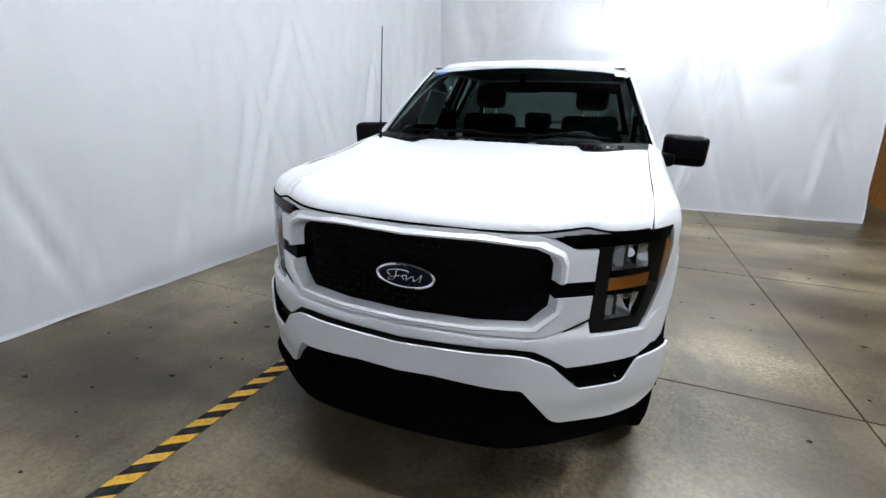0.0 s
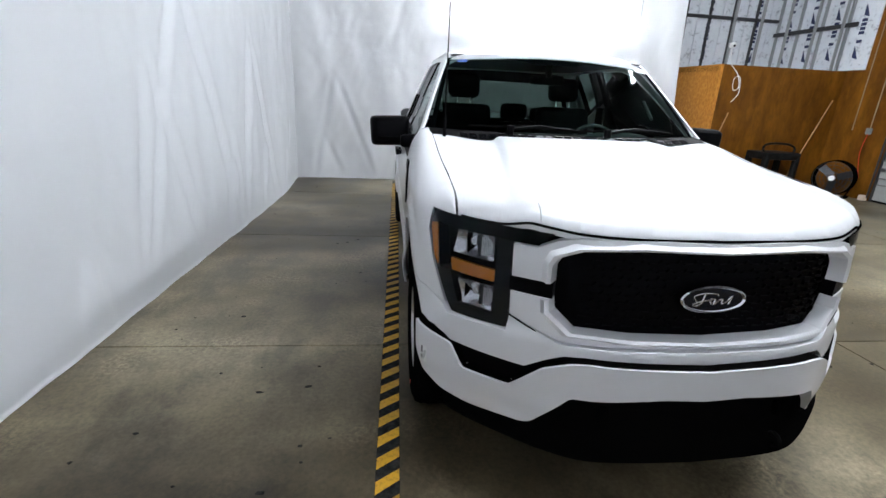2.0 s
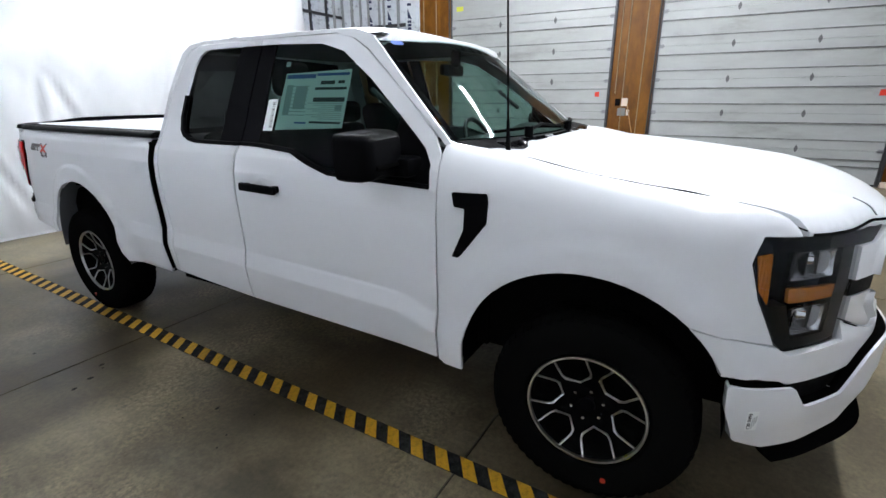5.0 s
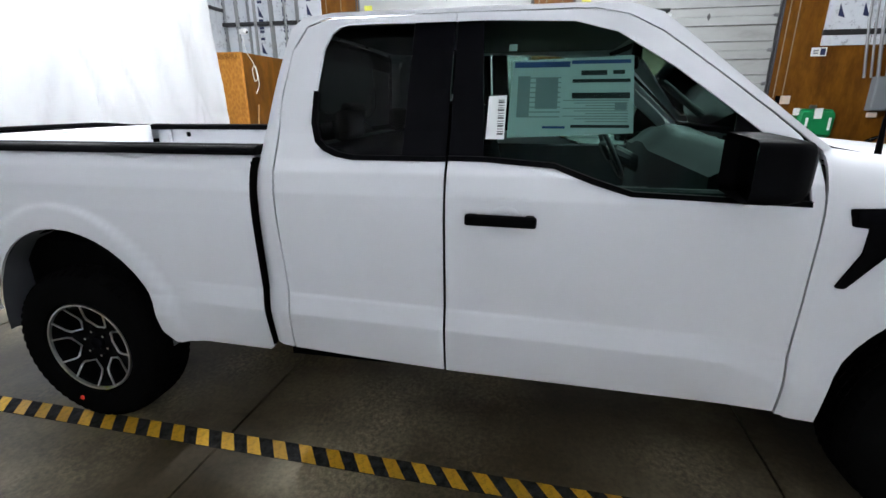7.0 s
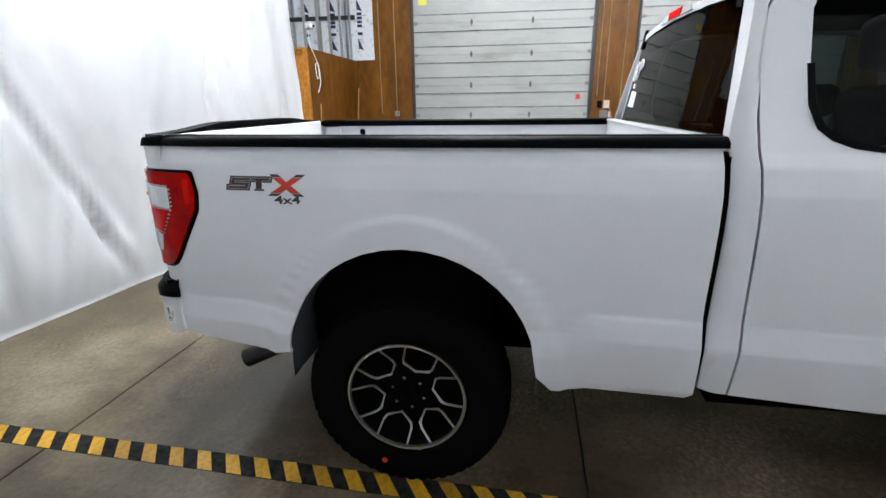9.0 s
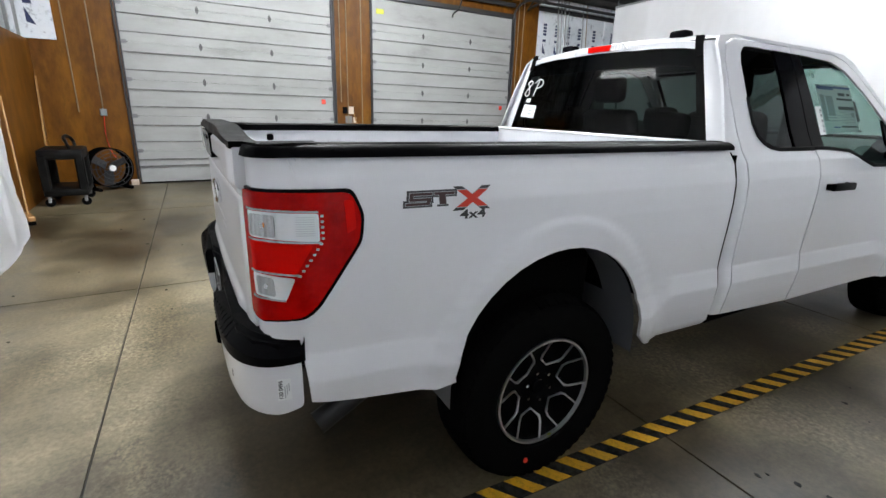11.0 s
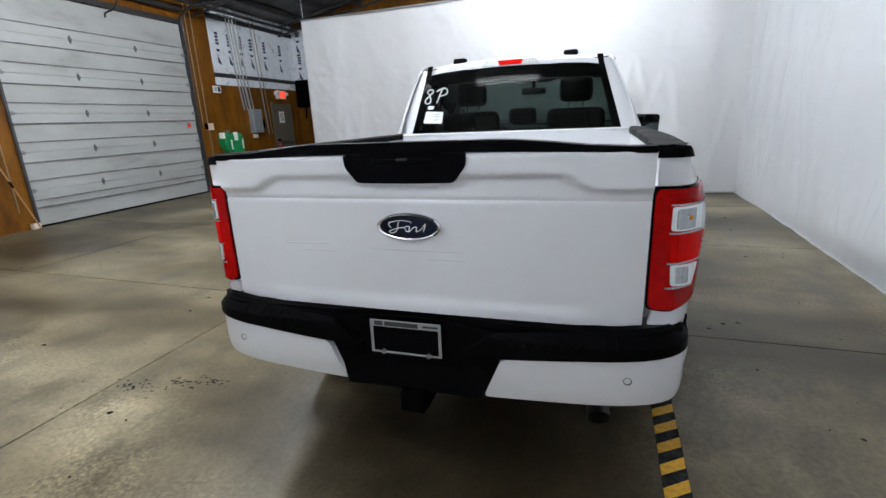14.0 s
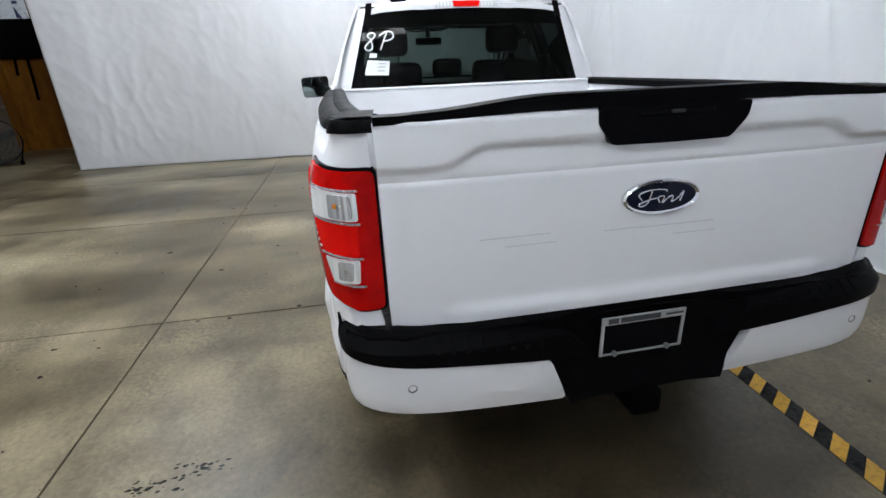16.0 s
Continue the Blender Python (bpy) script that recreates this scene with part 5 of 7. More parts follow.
for sx in (-0.35, 0.35):
    if sx < 0:
        part("tow_hook", boxed(sx - 0.02, sx + 0.02, -0.96, -0.86, 0.50, 0.56, 0.012, 2), DARK, truck)
        continue
    hook = bmesh.new()
    lathe(hook, [(0.030 + 0.009 * math.cos(a), 0.009 * math.sin(a)) for a in (2 * math.pi * i / 8 for i in range(8))], pose(sx, -0.97, 0.40, 0, 90, 0), 20, closed=True)
    part("tow_ring", hook, DARK, truck, smooth=50)
    part("tow_hook", boxed(sx - 0.02, sx + 0.02, -0.96, -0.86, 0.50, 0.56, 0.012, 2), DARK, truck)

# cowl, wipers, windscreen, roof
def screen_at(u, v, out=0.0):
    """The windscreen: u across from -1 to 1, v up from 0 to 1."""
    hw = 0.872 + (0.716 - 0.872) * v
    bow = (1 - u * u)
    y0, z0 = 0.62 - 0.175 * bow, 1.402 - 0.012 * bow
    y1, z1 = 1.143 - 0.100 * bow, 1.852 + 0.022 * bow
    n = Vector((u * 0.15, -0.66, 0.75)).normalized()
    return Vector((u * hw, y0 + (y1 - y0) * v, z0 + (z1 - z0) * v + 0.012 * v * (1 - v) * 4)) + n * out


screen = part("windscreen", sheet([[(-1, 0), (1, 0), (1, 1), (-1, 1)]], lambda u, v, out=0.0: screen_at(u, v, out - 0.006), 0.125, 0.125, 0), WINDSHIELD, truck, "lightly tinted windscreen", 60)
part("screen_edge", sheet([[(-1, 0), (1, 0), (1, 0.045), (-1, 0.045)], [(-1, 0.045), (-0.965, 0.045), (-0.965, 0.955), (-1, 0.955)], [(1, 0.045), (0.965, 0.045), (0.965, 0.955), (1, 0.955)],
     [(-1, 0.955), (-0.3, 0.955), (-0.2, 0.90), (0.2, 0.90), (0.3, 0.955), (1, 0.955), (1, 1), (-1, 1)]], lambda u, v, out=0.0: screen_at(u, v, out - 0.010), 0.1, 0.1, 0), GLOSS_BLACK, screen, smooth=60)
part("screen_sticker", sheet([rounded([(-0.90, 0.91), (-0.80, 0.91), (-0.80, 0.955), (-0.90, 0.955)], 0.02)], lambda u, v, out=0.0: screen_at(u, v, out - 0.003), 0.1, 0.1, 0), BLUE_INK, screen, "blue oval sticker")
part("screen_label", sheet([[(0.86, 0.90), (0.98, 0.90), (0.98, 0.98), (0.86, 0.98)]], lambda u, v, out=0.0: screen_at(u, v, out - 0.003), 0.1, 0.1, 0), PAPER, screen, "white paper label")


def cowl_at(u, v, out=0.0):
    """The black cowl between hood and windscreen."""
    x = u * 0.872
    y0 = 0.40 if abs(u) > 0.99 else (0.35 if abs(x) > 0.6 else 0.43)
    p = screen_at(u, 0.03)
    yb = 0.415 + 0.03 * smooth(0.45, 0.80, abs(x)) + 0.03 * smooth(0.35, 0.45, abs(x)) * smooth(0.60, 0.48, abs(x))
    return Vector((x, yb + (p.y - yb) * v, hood_z(min(abs(x), 0.86), yb) - 0.012 + (p.z - 0.004 - hood_z(min(abs(x), 0.86), yb) + 0.012) * v ** 0.7 + out))


cowl = part("cowl", sheet([[(-1, 0), (1, 0), (1, 1), (-1, 1)]], cowl_at, 0.05, 0.2, 0.03), BLACK, truck, "black plastic cowl with vent slots", 40)
for k in range(26):
    u = -0.80 + k * 0.064
    part("cowl_slat", sheet([[(u, 0.25), (u + 0.045, 0.25), (u + 0.045, 0.62), (u, 0.62)]], lambda a, b, out=0.0: cowl_at(a, b, 0.004 + out), 0.05, 0.2, 0.004), STEEL if k in (8, 9, 16) else GLOSS_BLACK, cowl)
for pu, tip in ((-0.46, 0.02), (0.22, 0.74)):
    w = bmesh.new()
    a = cowl_at(pu, 0.8, 0.03)
    mid, end = screen_at((pu + tip) / 2 - 0.05, 0.075, 0.03), screen_at(tip, 0.05, 0.02)
    rod(w, a, mid, 0.011, 0.008, 8)
    rod(w, mid, end, 0.008, 0.005, 8)
    rod(w, a - Vector((0, 0, 0.03)), a + Vector((0, 0, 0.02)), 0.022, sides=12)
    one = part("wiper", w, BLACK, truck, "black windscreen wiper", 40)
    w = bmesh.new()
    b0 = screen_at(pu - 0.28, 0.055, 0.016)
    rod(w, b0, mid - Vector((0, 0, 0.012)), 0.007, sides=6)
    rod(w, mid - Vector((0, 0, 0.012)), screen_at(tip + 0.04, 0.045, 0.014), 0.007, sides=6)
    part("blade", w, DARK, one)


def roof_at(x, y, out=0.0):
    ax = abs(x)
    rib = 0.004 * (smooth(0.30, 0.34, ax) - smooth(0.56, 0.60, ax))
    front = 1.864 + 0.026 * (1 - (x / 0.7) ** 2)
    z = 1.893 + 0.038 * (1 - (x / 0.70) ** 2) + 0.016 * (1 - ((y - 1.75) / 0.65) ** 2) + rib
    z -= 0.030 * smooth(0.62, 0.71, ax) + 0.045 * smooth(1.30, 1.03, y) + 0.040 * smooth(2.40, 2.62, y)
    return Vector((x, y, z + out))


roof_half = [(0, 1.045), (0.2, 1.05), (0.4, 1.065), (0.6, 1.095), (0.708, 1.13), (0.702, 1.3), (0.70, 2.3), (0.692, 2.48), (0.665, 2.575), (0.3, 2.592), (0, 2.598)]
roof = part("roof", sheet([mirrored(roof_half)], roof_at, 0.05, 0.05, 0.03), PAINT, truck, smooth=40)
for sx in (-0.42, 0.42):
    q = part("clearance_lamp", boxed(sx - 0.052, sx + 0.052, 2.40, 2.475, 1.895, 1.945, 0.016, 2), GLOSS_BLACK, roof, smooth=40)


# rear of the cab
def back_at(u, v, out=0.0):
    hw = 0.795 + (0.652 - 0.795) * v
    return Vector((u * hw, 2.628 - 0.055 * v + 0.012 * (1 - u * u) + out, 1.368 + (1.838 - 1.368) * v + 0.016 * (1 - u * u) * v))


part("rear_window", sheet([[(-1, 0), (1, 0), (1, 1), (-1, 1)]], back_at, 0.25, 0.25, 0.0), PRIVACY, truck, "dark privacy rear window")
rear_win = part("window_border", sheet([[(-1, 0), (1, 0), (1, 0.07), (-1, 0.07)], [(-1, 0.07), (-0.93, 0.07), (-0.93, 0.80), (-1, 0.80)], [(1, 0.07), (0.93, 0.07), (0.93, 0.80), (1, 0.80)], [(-1, 0.80), (1, 0.80), (1, 1), (-1, 1)]],
     lambda u, v, out=0.0: back_at(u, v, out - 0.004), 0.25, 0.25, 0), GLOSS_BLACK, truck)
part("cab_back", sheet([[(-0.985, 0.62), (0.985, 0.62), (0.985, 1.10), (0.93, 1.30), (0.86, 1.366), (-0.86, 1.366), (-0.93, 1.30), (-0.985, 1.10)]], lambda x, z, out=0.0: Vector((x, 2.625 + out, z)), 0.2, flange=0.02), PAINT, truck)
for sx in (-1, 1):
    part("roof_clip", sheet([[(-1, 0.90), (-0.94, 0.90), (-0.94, 1.06), (-1, 1.06)]], lambda u, v, out=0.0: (lambda p: Vector((sx * -p.x, p.y + 0.010 + out - 0.05 * max(0, v - 1), p.z + 0.35 * max(0, v - 1))))(back_at(u, v)), 0.05, flange=0.015), BLACK, truck)
    part("cab_corner", sheet([[(0, 1.37), (1, 1.37), (1, 1.86), (0, 1.86)]], lambda a, z, out=0.0: Vector((sx * ((0.795 - 0.143 * (z - 1.368) / 0.47) * (1 - a) + (side_w(2.6, z) - 0.004) * a), 2.632 - 0.055 * (z - 1.368) / 0.47 - 0.03 * a * a + out, z)), 0.25, 0.06, 0.01), PAINT, truck, smooth=60)
stop = part("high_brake_lamp", sheet([rounded([(-0.215, 1.845), (0.215, 1.845), (0.18, 1.882), (-0.18, 1.882)], 0.012)], lambda x, z, out=0.0: Vector((x, 2.606 + out - 0.008 * (z - 1.845) / 0.04, z + 0.012)), 0.05, flange=0.03), LAMP_WHITE, truck, "clear and red high brake light", 40)
part("red_lens", sheet([rounded([(-0.082, 1.846), (0.082, 1.846), (0.092, 1.880), (-0.092, 1.880)], 0.006)], lambda x, z, out=0.0: Vector((x, 2.611 + out - 0.008 * (z - 1.845) / 0.04, z + 0.012)), 0.05, flange=0.004), RED_BRIGHT, stop)

# tailgate
def gate_y(x, z):
    ax = abs(x)
    edge = 1.262 + 0.048 * smooth(0.62, 0.50, ax)
    top = 0.022 * smooth(edge - 0.012, edge + 0.014, z)
    low = 0.013 * smooth(0.885, 0.845, z) * smooth(0.66, 0.54, ax)
    line = -0.005 * smooth(0.010, 0.0, abs(z - 1.232))
    return 4.752 + 0.010 * (1 - (x / 0.78) ** 2) + top + low + line - 0.03 * smooth(1.378, 1.398, z) - 0.009 * smooth(0.69, 0.775, ax)


gate_half = [(0, 0.823), (0.771, 0.823), (0.773, 0.90), (0.775, 1.25), (0.778, 1.379), (0.5, 1.391), (0, 1.397)]
gate = part("tailgate", sheet([mirrored(gate_half)], lambda x, z, out=0.0: Vector((x, gate_y(x, z) + out, z)), 0.015, 0.008, 0.03), PAINT, truck, "white painted tailgate, closed", 45)
badge(gate, (0, 4.762, 1.138), 0.118, 0.050, 1)
for x, z, w in ((0.42, 1.062, 0.10), (0.36, 1.035, 0.09), (0.10, 1.052, 0.06), (-0.07, 1.050, 0.12), (-0.13, 1.020, 0.07)):
    part("panel_line", boxed(x - w, x + w, 4.750, 4.7605 + 0.0022 * (abs(x) < 0.3), z - 0.0013, z + 0.0013), FAINT, gate)
part("tailgate_cap", sheet([mirrored([(0, 1.391), (0.40, 1.387), (0.772, 1.375), (0.776, 1.392), (0.66, 1.398), (0.40, 1.412), (0.30, 1.420), (0, 1.424)])], lambda x, z, out=0.0: Vector((x, 4.772 + 0.008 * (1 - (x / 0.78) ** 2) + out, z)), 0.05, 0.02, 0.07), BLACK, gate, "black plastic tailgate cap", 40)
part("cap_top", sheet([mirrored([(0, 4.70), (0.776, 4.70), (0.776, 4.772), (0, 4.780)])], lambda x, y, out=0.0: Vector((x, y, 1.395 + 0.030 * smooth(0.72, 0.30, abs(x)) + out)), 0.06, flange=0.02), BLACK, gate, smooth=40)
panel = part("tailgate_handle", sheet([rounded(mirrored([(0, 1.290), (0.172, 1.292), (0.215, 1.345), (0.218, 1.388), (0, 1.392)]), 0.012)], lambda x, z, out=0.0: Vector((x, 4.786 + 0.006 * (z - 1.29) / 0.1 + out, z)), 0.04, flange=0.03), GLOSS_BLACK, gate, "gloss black handle panel with camera", 40)
part("latch", boxed(-0.11, 0.11, 4.782, 4.794, 1.358, 1.374, 0.004), BLACK, panel)
part("camera_eye", boxed(-0.022, 0.022, 4.788, 4.797, 1.364, 1.374, 0.004), TRIM, panel)

# near-black strip that follows the side profile and covers the bed's flange
for sign in (-1, 1):
    part("gap_strip", sheet([[(2.664, 0.53), (2.684, 0.50), (2.684, 1.346), (2.664, 1.346)]], lambda y, z, out=0.0, sg=sign: Vector((sg * (side_w(y, z) - 0.003 + out), y, z)), 0.05, flange=0.03), DARK, truck, "near-black strip over the gap between cab and bed")
# near-black sheet in front of the bed stands for shade inside the gap
part("cab_gap_shade", boxed(-0.972, 0.972, 2.6665, 2.6735, 0.53, 1.335), DARK, truck)

# bed inside
for sign in (-1, 1):
    part("bed_wall", boxed(sign * 0.845, sign * 0.875, 2.70, 4.62, 1.045, 1.362, 0.006), PAINT, truck)
    part("tie_down", boxed(sign * 0.835, sign * 0.85, 4.38, 4.42, 1.29, 1.33, 0.008), BLACK, truck)
    part("bed_post", boxed(sign * 0.82, sign * 0.85, 4.56, 4.68, 0.86, 1.355, 0.01), PAINT, truck)
part("bed_front", boxed(-0.86, 0.86, 2.675, 2.71, 0.86, 1.378, 0.008), PAINT, truck)
part("bed_front_cap", boxed(-0.86, 0.86, 2.668, 2.715, 1.372, 1.39, 0.006), PAINT, truck)
bed_floor = part("bed_floor", boxed(-0.60, 0.60, 2.69, 4.72, 0.84, 0.862), PAINT, truck)
for k in range(12):
    part("floor_rib", boxed(-0.58 + k * 0.099, -0.58 + k * 0.099 + 0.062, 2.70, 4.71, 0.858, 0.872, 0.004), PAINT, bed_floor)
part("tailgate_inside", boxed(-0.77, 0.77, 4.68, 4.705, 0.86, 1.39, 0.006), PAINT, gate)

# rear bumper
BACK = Line([(0, 4.815), (0.30, 4.832), (0.60, 4.832), (0.76, 4.815), (0.855, 4.775), (0.905, 4.715), (0.922, 4.63)])


def tail_at(s, z, out=0.0):
    a = abs(s)
    (x, y), (x2, y2) = BACK.at(a), BACK.at(a + 0.01)
    n = math.hypot(x2 - x, y2 - y) or 1.0
    return Vector((math.copysign(x - (y2 - y) / n * out, s) if s else 0.0, y + (x2 - x) / n * out, z))


for sign in (-1, 1):
    flip = lambda s, z, out=0.0, sg=sign: (lambda p: Vector((sg * p.x, p.y, p.z)))(tail_at(s, z, out - 0.02 * smooth(0.62, 0.53, z)))
    end = BACK.s[-1] - 0.012
    rb = part("rear_bumper", sheet([rounded([(0.265, 0.537), (0.332, 0.700), (0.60, 0.725), (0.82, 0.742), (end, 0.752), (end, 0.60), (0.95, 0.578), (0.80, 0.575)], 0.02)], flip, 0.03, flange=0.05), PAINT, truck, "white painted rear bumper end", 35)
    ring = bmesh.new()
    p = flip(0.735, 0.668, 0.001)
    lathe(ring, [(0.012, 0), (0.0135, 0.002), (0.011, 0.002), (0.010, 0.0)], Matrix.Translation(p) @ pose(0, 0, 0, -90), 20)
    part("parking_sensor", ring, STEEL, rb, smooth=40)
    pad = part("step_pad", sheet([rounded([(0.20, 0.70), (0.30, 0.795), (0.78, 0.83), (end + 0.03, 0.835), (end + 0.03, 0.760), (0.82, 0.745), (0.60, 0.730), (0.335, 0.705)], 0.015)],
               lambda s, z, out=0.0, f=flip: f(s, z, out + 0.008 - 0.05 * smooth(0.775, 0.835, z)), 0.03, 0.02, 0.06), BLACK, truck, "ribbed black step pad", 35)
    for k in range(9):
        s = 0.36 + k * 0.042
        part("rib", sheet([[(s, 0.755 + k * 0.003), (s + 0.012, 0.757 + k * 0.003), (s + 0.012, 0.79 + k * 0.004), (s, 0.79 + k * 0.004)]], lambda a, b, out=0.0, f=flip: f(a, b, out + 0.012 - 0.05 * smooth(0.775, 0.835, b)), 0.05, flange=0.01), BLACK, pad)
part("step_top", sheet([mirrored([(0, 4.70), (0.88, 4.64), (0.90, 4.70), (0.84, 4.765), (0.74, 4.80), (0.30, 4.80), (0.18, 4.765), (0, 4.765)])], lambda x, y, out=0.0: Vector((x, y, 0.818 + out)), 0.06, flange=0.05), BLACK, truck, smooth=40)
mid = part("bumper_centre", sheet([mirrored([(0, 0.80), (0.30, 0.79), (0.34, 0.70), (0.26, 0.53), (0.2, 0.52), (0, 0.515)])], lambda x, z, out=0.0: Vector((x, 4.775 + 0.05 * smooth(0.16, 0.30, abs(x)) * 0.6 + 0.03 * smooth(0.60, 0.53, z) + out, z)), 0.04, 0.04, 0.08), BLACK, truck, "black bumper centre", 40)
plate = part("plate_frame", bmesh.new(), PLATE_SILVER, mid, "dealer plate frame around a bare black plate")
bm = bmesh.new()
PX, PW, PZ = 0.026, 0.137, 0.662  # the plate's middle, half width and lower edge
for x0, x1, z0, z1 in ((-PW, PW, PZ + 0.106, PZ + 0.130), (-PW, PW, PZ, PZ + 0.005), (-PW, -PW + 0.009, PZ + 0.005, PZ + 0.106), (PW - 0.009, PW, PZ + 0.005, PZ + 0.106)):
    box(bm, PX + x0, PX + x1, 4.800, 4.806, z0, z1)
bm.to_mesh(plate.data)
bm.free()
part("plate", boxed(PX - PW + 0.009, PX + PW - 0.009, 4.796, 4.801, PZ + 0.005, PZ + 0.106), GLOSS_BLACK, plate)
for x0, x1 in ((0.085, 0.118), (-0.052, 0.078), (-0.128, -0.070)):
    part("lettering_bar", boxed(PX + x0, PX + x1, 4.806, 4.8075, PZ + (0.110 if x0 > -0.1 else 0.115), PZ + (0.127 if x0 > -0.1 else 0.122)), INK, plate)
for x in (-0.088, 0.088):
    part("bolt", rod(bmesh.new(), (PX + x, 4.80, PZ + 0.004), (PX + x, 4.81, PZ + 0.004), 0.009), STEEL, plate)
part("tow_hitch", boxed(-0.05, 0.05, 4.66, 4.84, 0.44, 0.525, 0.012, 2), DARK, truck, "square tow hitch receiver")

# underbody and exhaust
# unseen dark blocks, added to stop light and keep the panel gaps dark
part("dark_bay_fill", boxed(-0.82, 0.82, -0.60, 0.50, 0.50, 1.15), DARK, truck)
part("dark_nose_fill", boxed(-0.60, 0.60, -0.80, -0.58, 0.55, 1.12), DARK, truck)
part("cab_floor", boxed(-0.94, 0.94, 0.55, 2.60, 0.47, 0.66), DARK, truck)
part("firewall", boxed(-0.84, 0.84, 0.48, 0.56, 0.5, 1.32), DARK, truck)
part("bed_underside", boxed(-0.62, 0.62, 2.70, 4.70, 0.66, 0.84), DARK, truck)
for sx in (-0.48, 0.48):
    part("frame_rail", boxed(sx - 0.05, sx + 0.05, -0.70, 4.60, 0.50, 0.62, 0.01), DARK, truck)
for y in (0.0, 3.693):
    part("axle", rod(bmesh.new(), (-0.75, y, 0.40), (0.75, y, 0.40), 0.055, sides=16), DARK, truck, smooth=40)
part("differential", boxed(-0.16, 0.16, 3.55, 3.85, 0.26, 0.54, 0.09, 3), DARK, truck, smooth=40)
for sx in (-0.56, 0.56):
    part("leaf_spring", boxed(sx - 0.03, sx + 0.03, 3.0, 4.45, 0.44, 0.48, 0.01), DARK, truck)
pipe = bmesh.new()
run = spline([(-0.42, 3.0, 0.50), (-0.52, 3.6, 0.62), (-0.62, 4.1, 0.56), (-0.635, 4.30, 0.45), (-0.65, 4.44, 0.39)], 6)
for p, q in zip(run, run[1:]):
    rod(pipe, p, q, 0.034, sides=14)
ex = part("exhaust", pipe, DARK_PIPE, truck, "dull steel exhaust pipe", 50)
tip = bmesh.new()
rod(tip, (-0.635, 4.30, 0.45), (-0.665, 4.55, 0.335), 0.043, 0.045, 20, caps=False)
part("tail_pipe", tip, DARK_PIPE, ex, smooth=50)

# mirrors and aerial
for sign in (-1, 1):
    shell = bmesh.new()
    rings = []
    for y, k, dz in ((0.78, 0.72, 0.0), (0.80, 0.90, 0.0), (0.84, 0.98, 0.0), (0.90, 1.0, 0.0), (0.945, 0.985, 0.0)):
        c, hx, hz = Vector((sign * 1.106, y + 0.03, 1.366)), 0.130 * k, 0.098 * k
        o = rounded([(-hx, -hz * 0.92), (hx * 0.92, -hz), (hx, hz * 0.9), (-hx, hz)], 0.035, 4)
        rings.append([shell.verts.new(c + Vector((sign * a, 0, b))) for a, b in o])
    for p, q in zip(rings, rings[1:]):
        for i in range(len(p)):
            shell.faces.new((p[i], p[(i + 1) % len(p)], q[(i + 1) % len(p)], q[i]))
    shell.faces.new(rings[0])
    bmesh.ops.recalc_face_normals(shell, faces=shell.faces)
    mirror = part("side_mirror", shell, BLACK, truck, "black plastic side mirror", 45)
    face_bm = bmesh.new()
    face_bm.faces.new([face_bm.verts.new(Vector((sign * (1.106 + a), 0.948 + 0.022 * a / 0.125, 1.366 + b))) for a, b in rounded([(-0.125, -0.085), (0.115, -0.09), (0.125, 0.08), (-0.125, 0.09)], 0.03, 4)])
    part("mirror_glass", face_bm, MIRROR, mirror)
    arm = bmesh.new()
    box(arm, sign * 0.90, sign * 1.04, 0.755, 0.885, 1.272, 1.352, 0.022, 2)
    part("mirror_arm", arm, BLACK, mirror, smooth=40)
    part("indicator_strip", boxed(sign * 1.0, sign * 1.18, 0.802, 0.822, 1.318, 1.336, 0.004), DARK, mirror)
aerial = part("aerial", rod(bmesh.new(), (-0.80, 0.43, 1.365), (-0.80, 0.436, 1.50), 0.011, 0.006), BLACK, truck, "thin black aerial on the wing")
part("mast", rod(bmesh.new(), (-0.80, 0.436, 1.50), (-0.795, 0.462, 2.07), 0.0045, 0.003, 8), BLACK, aerial)


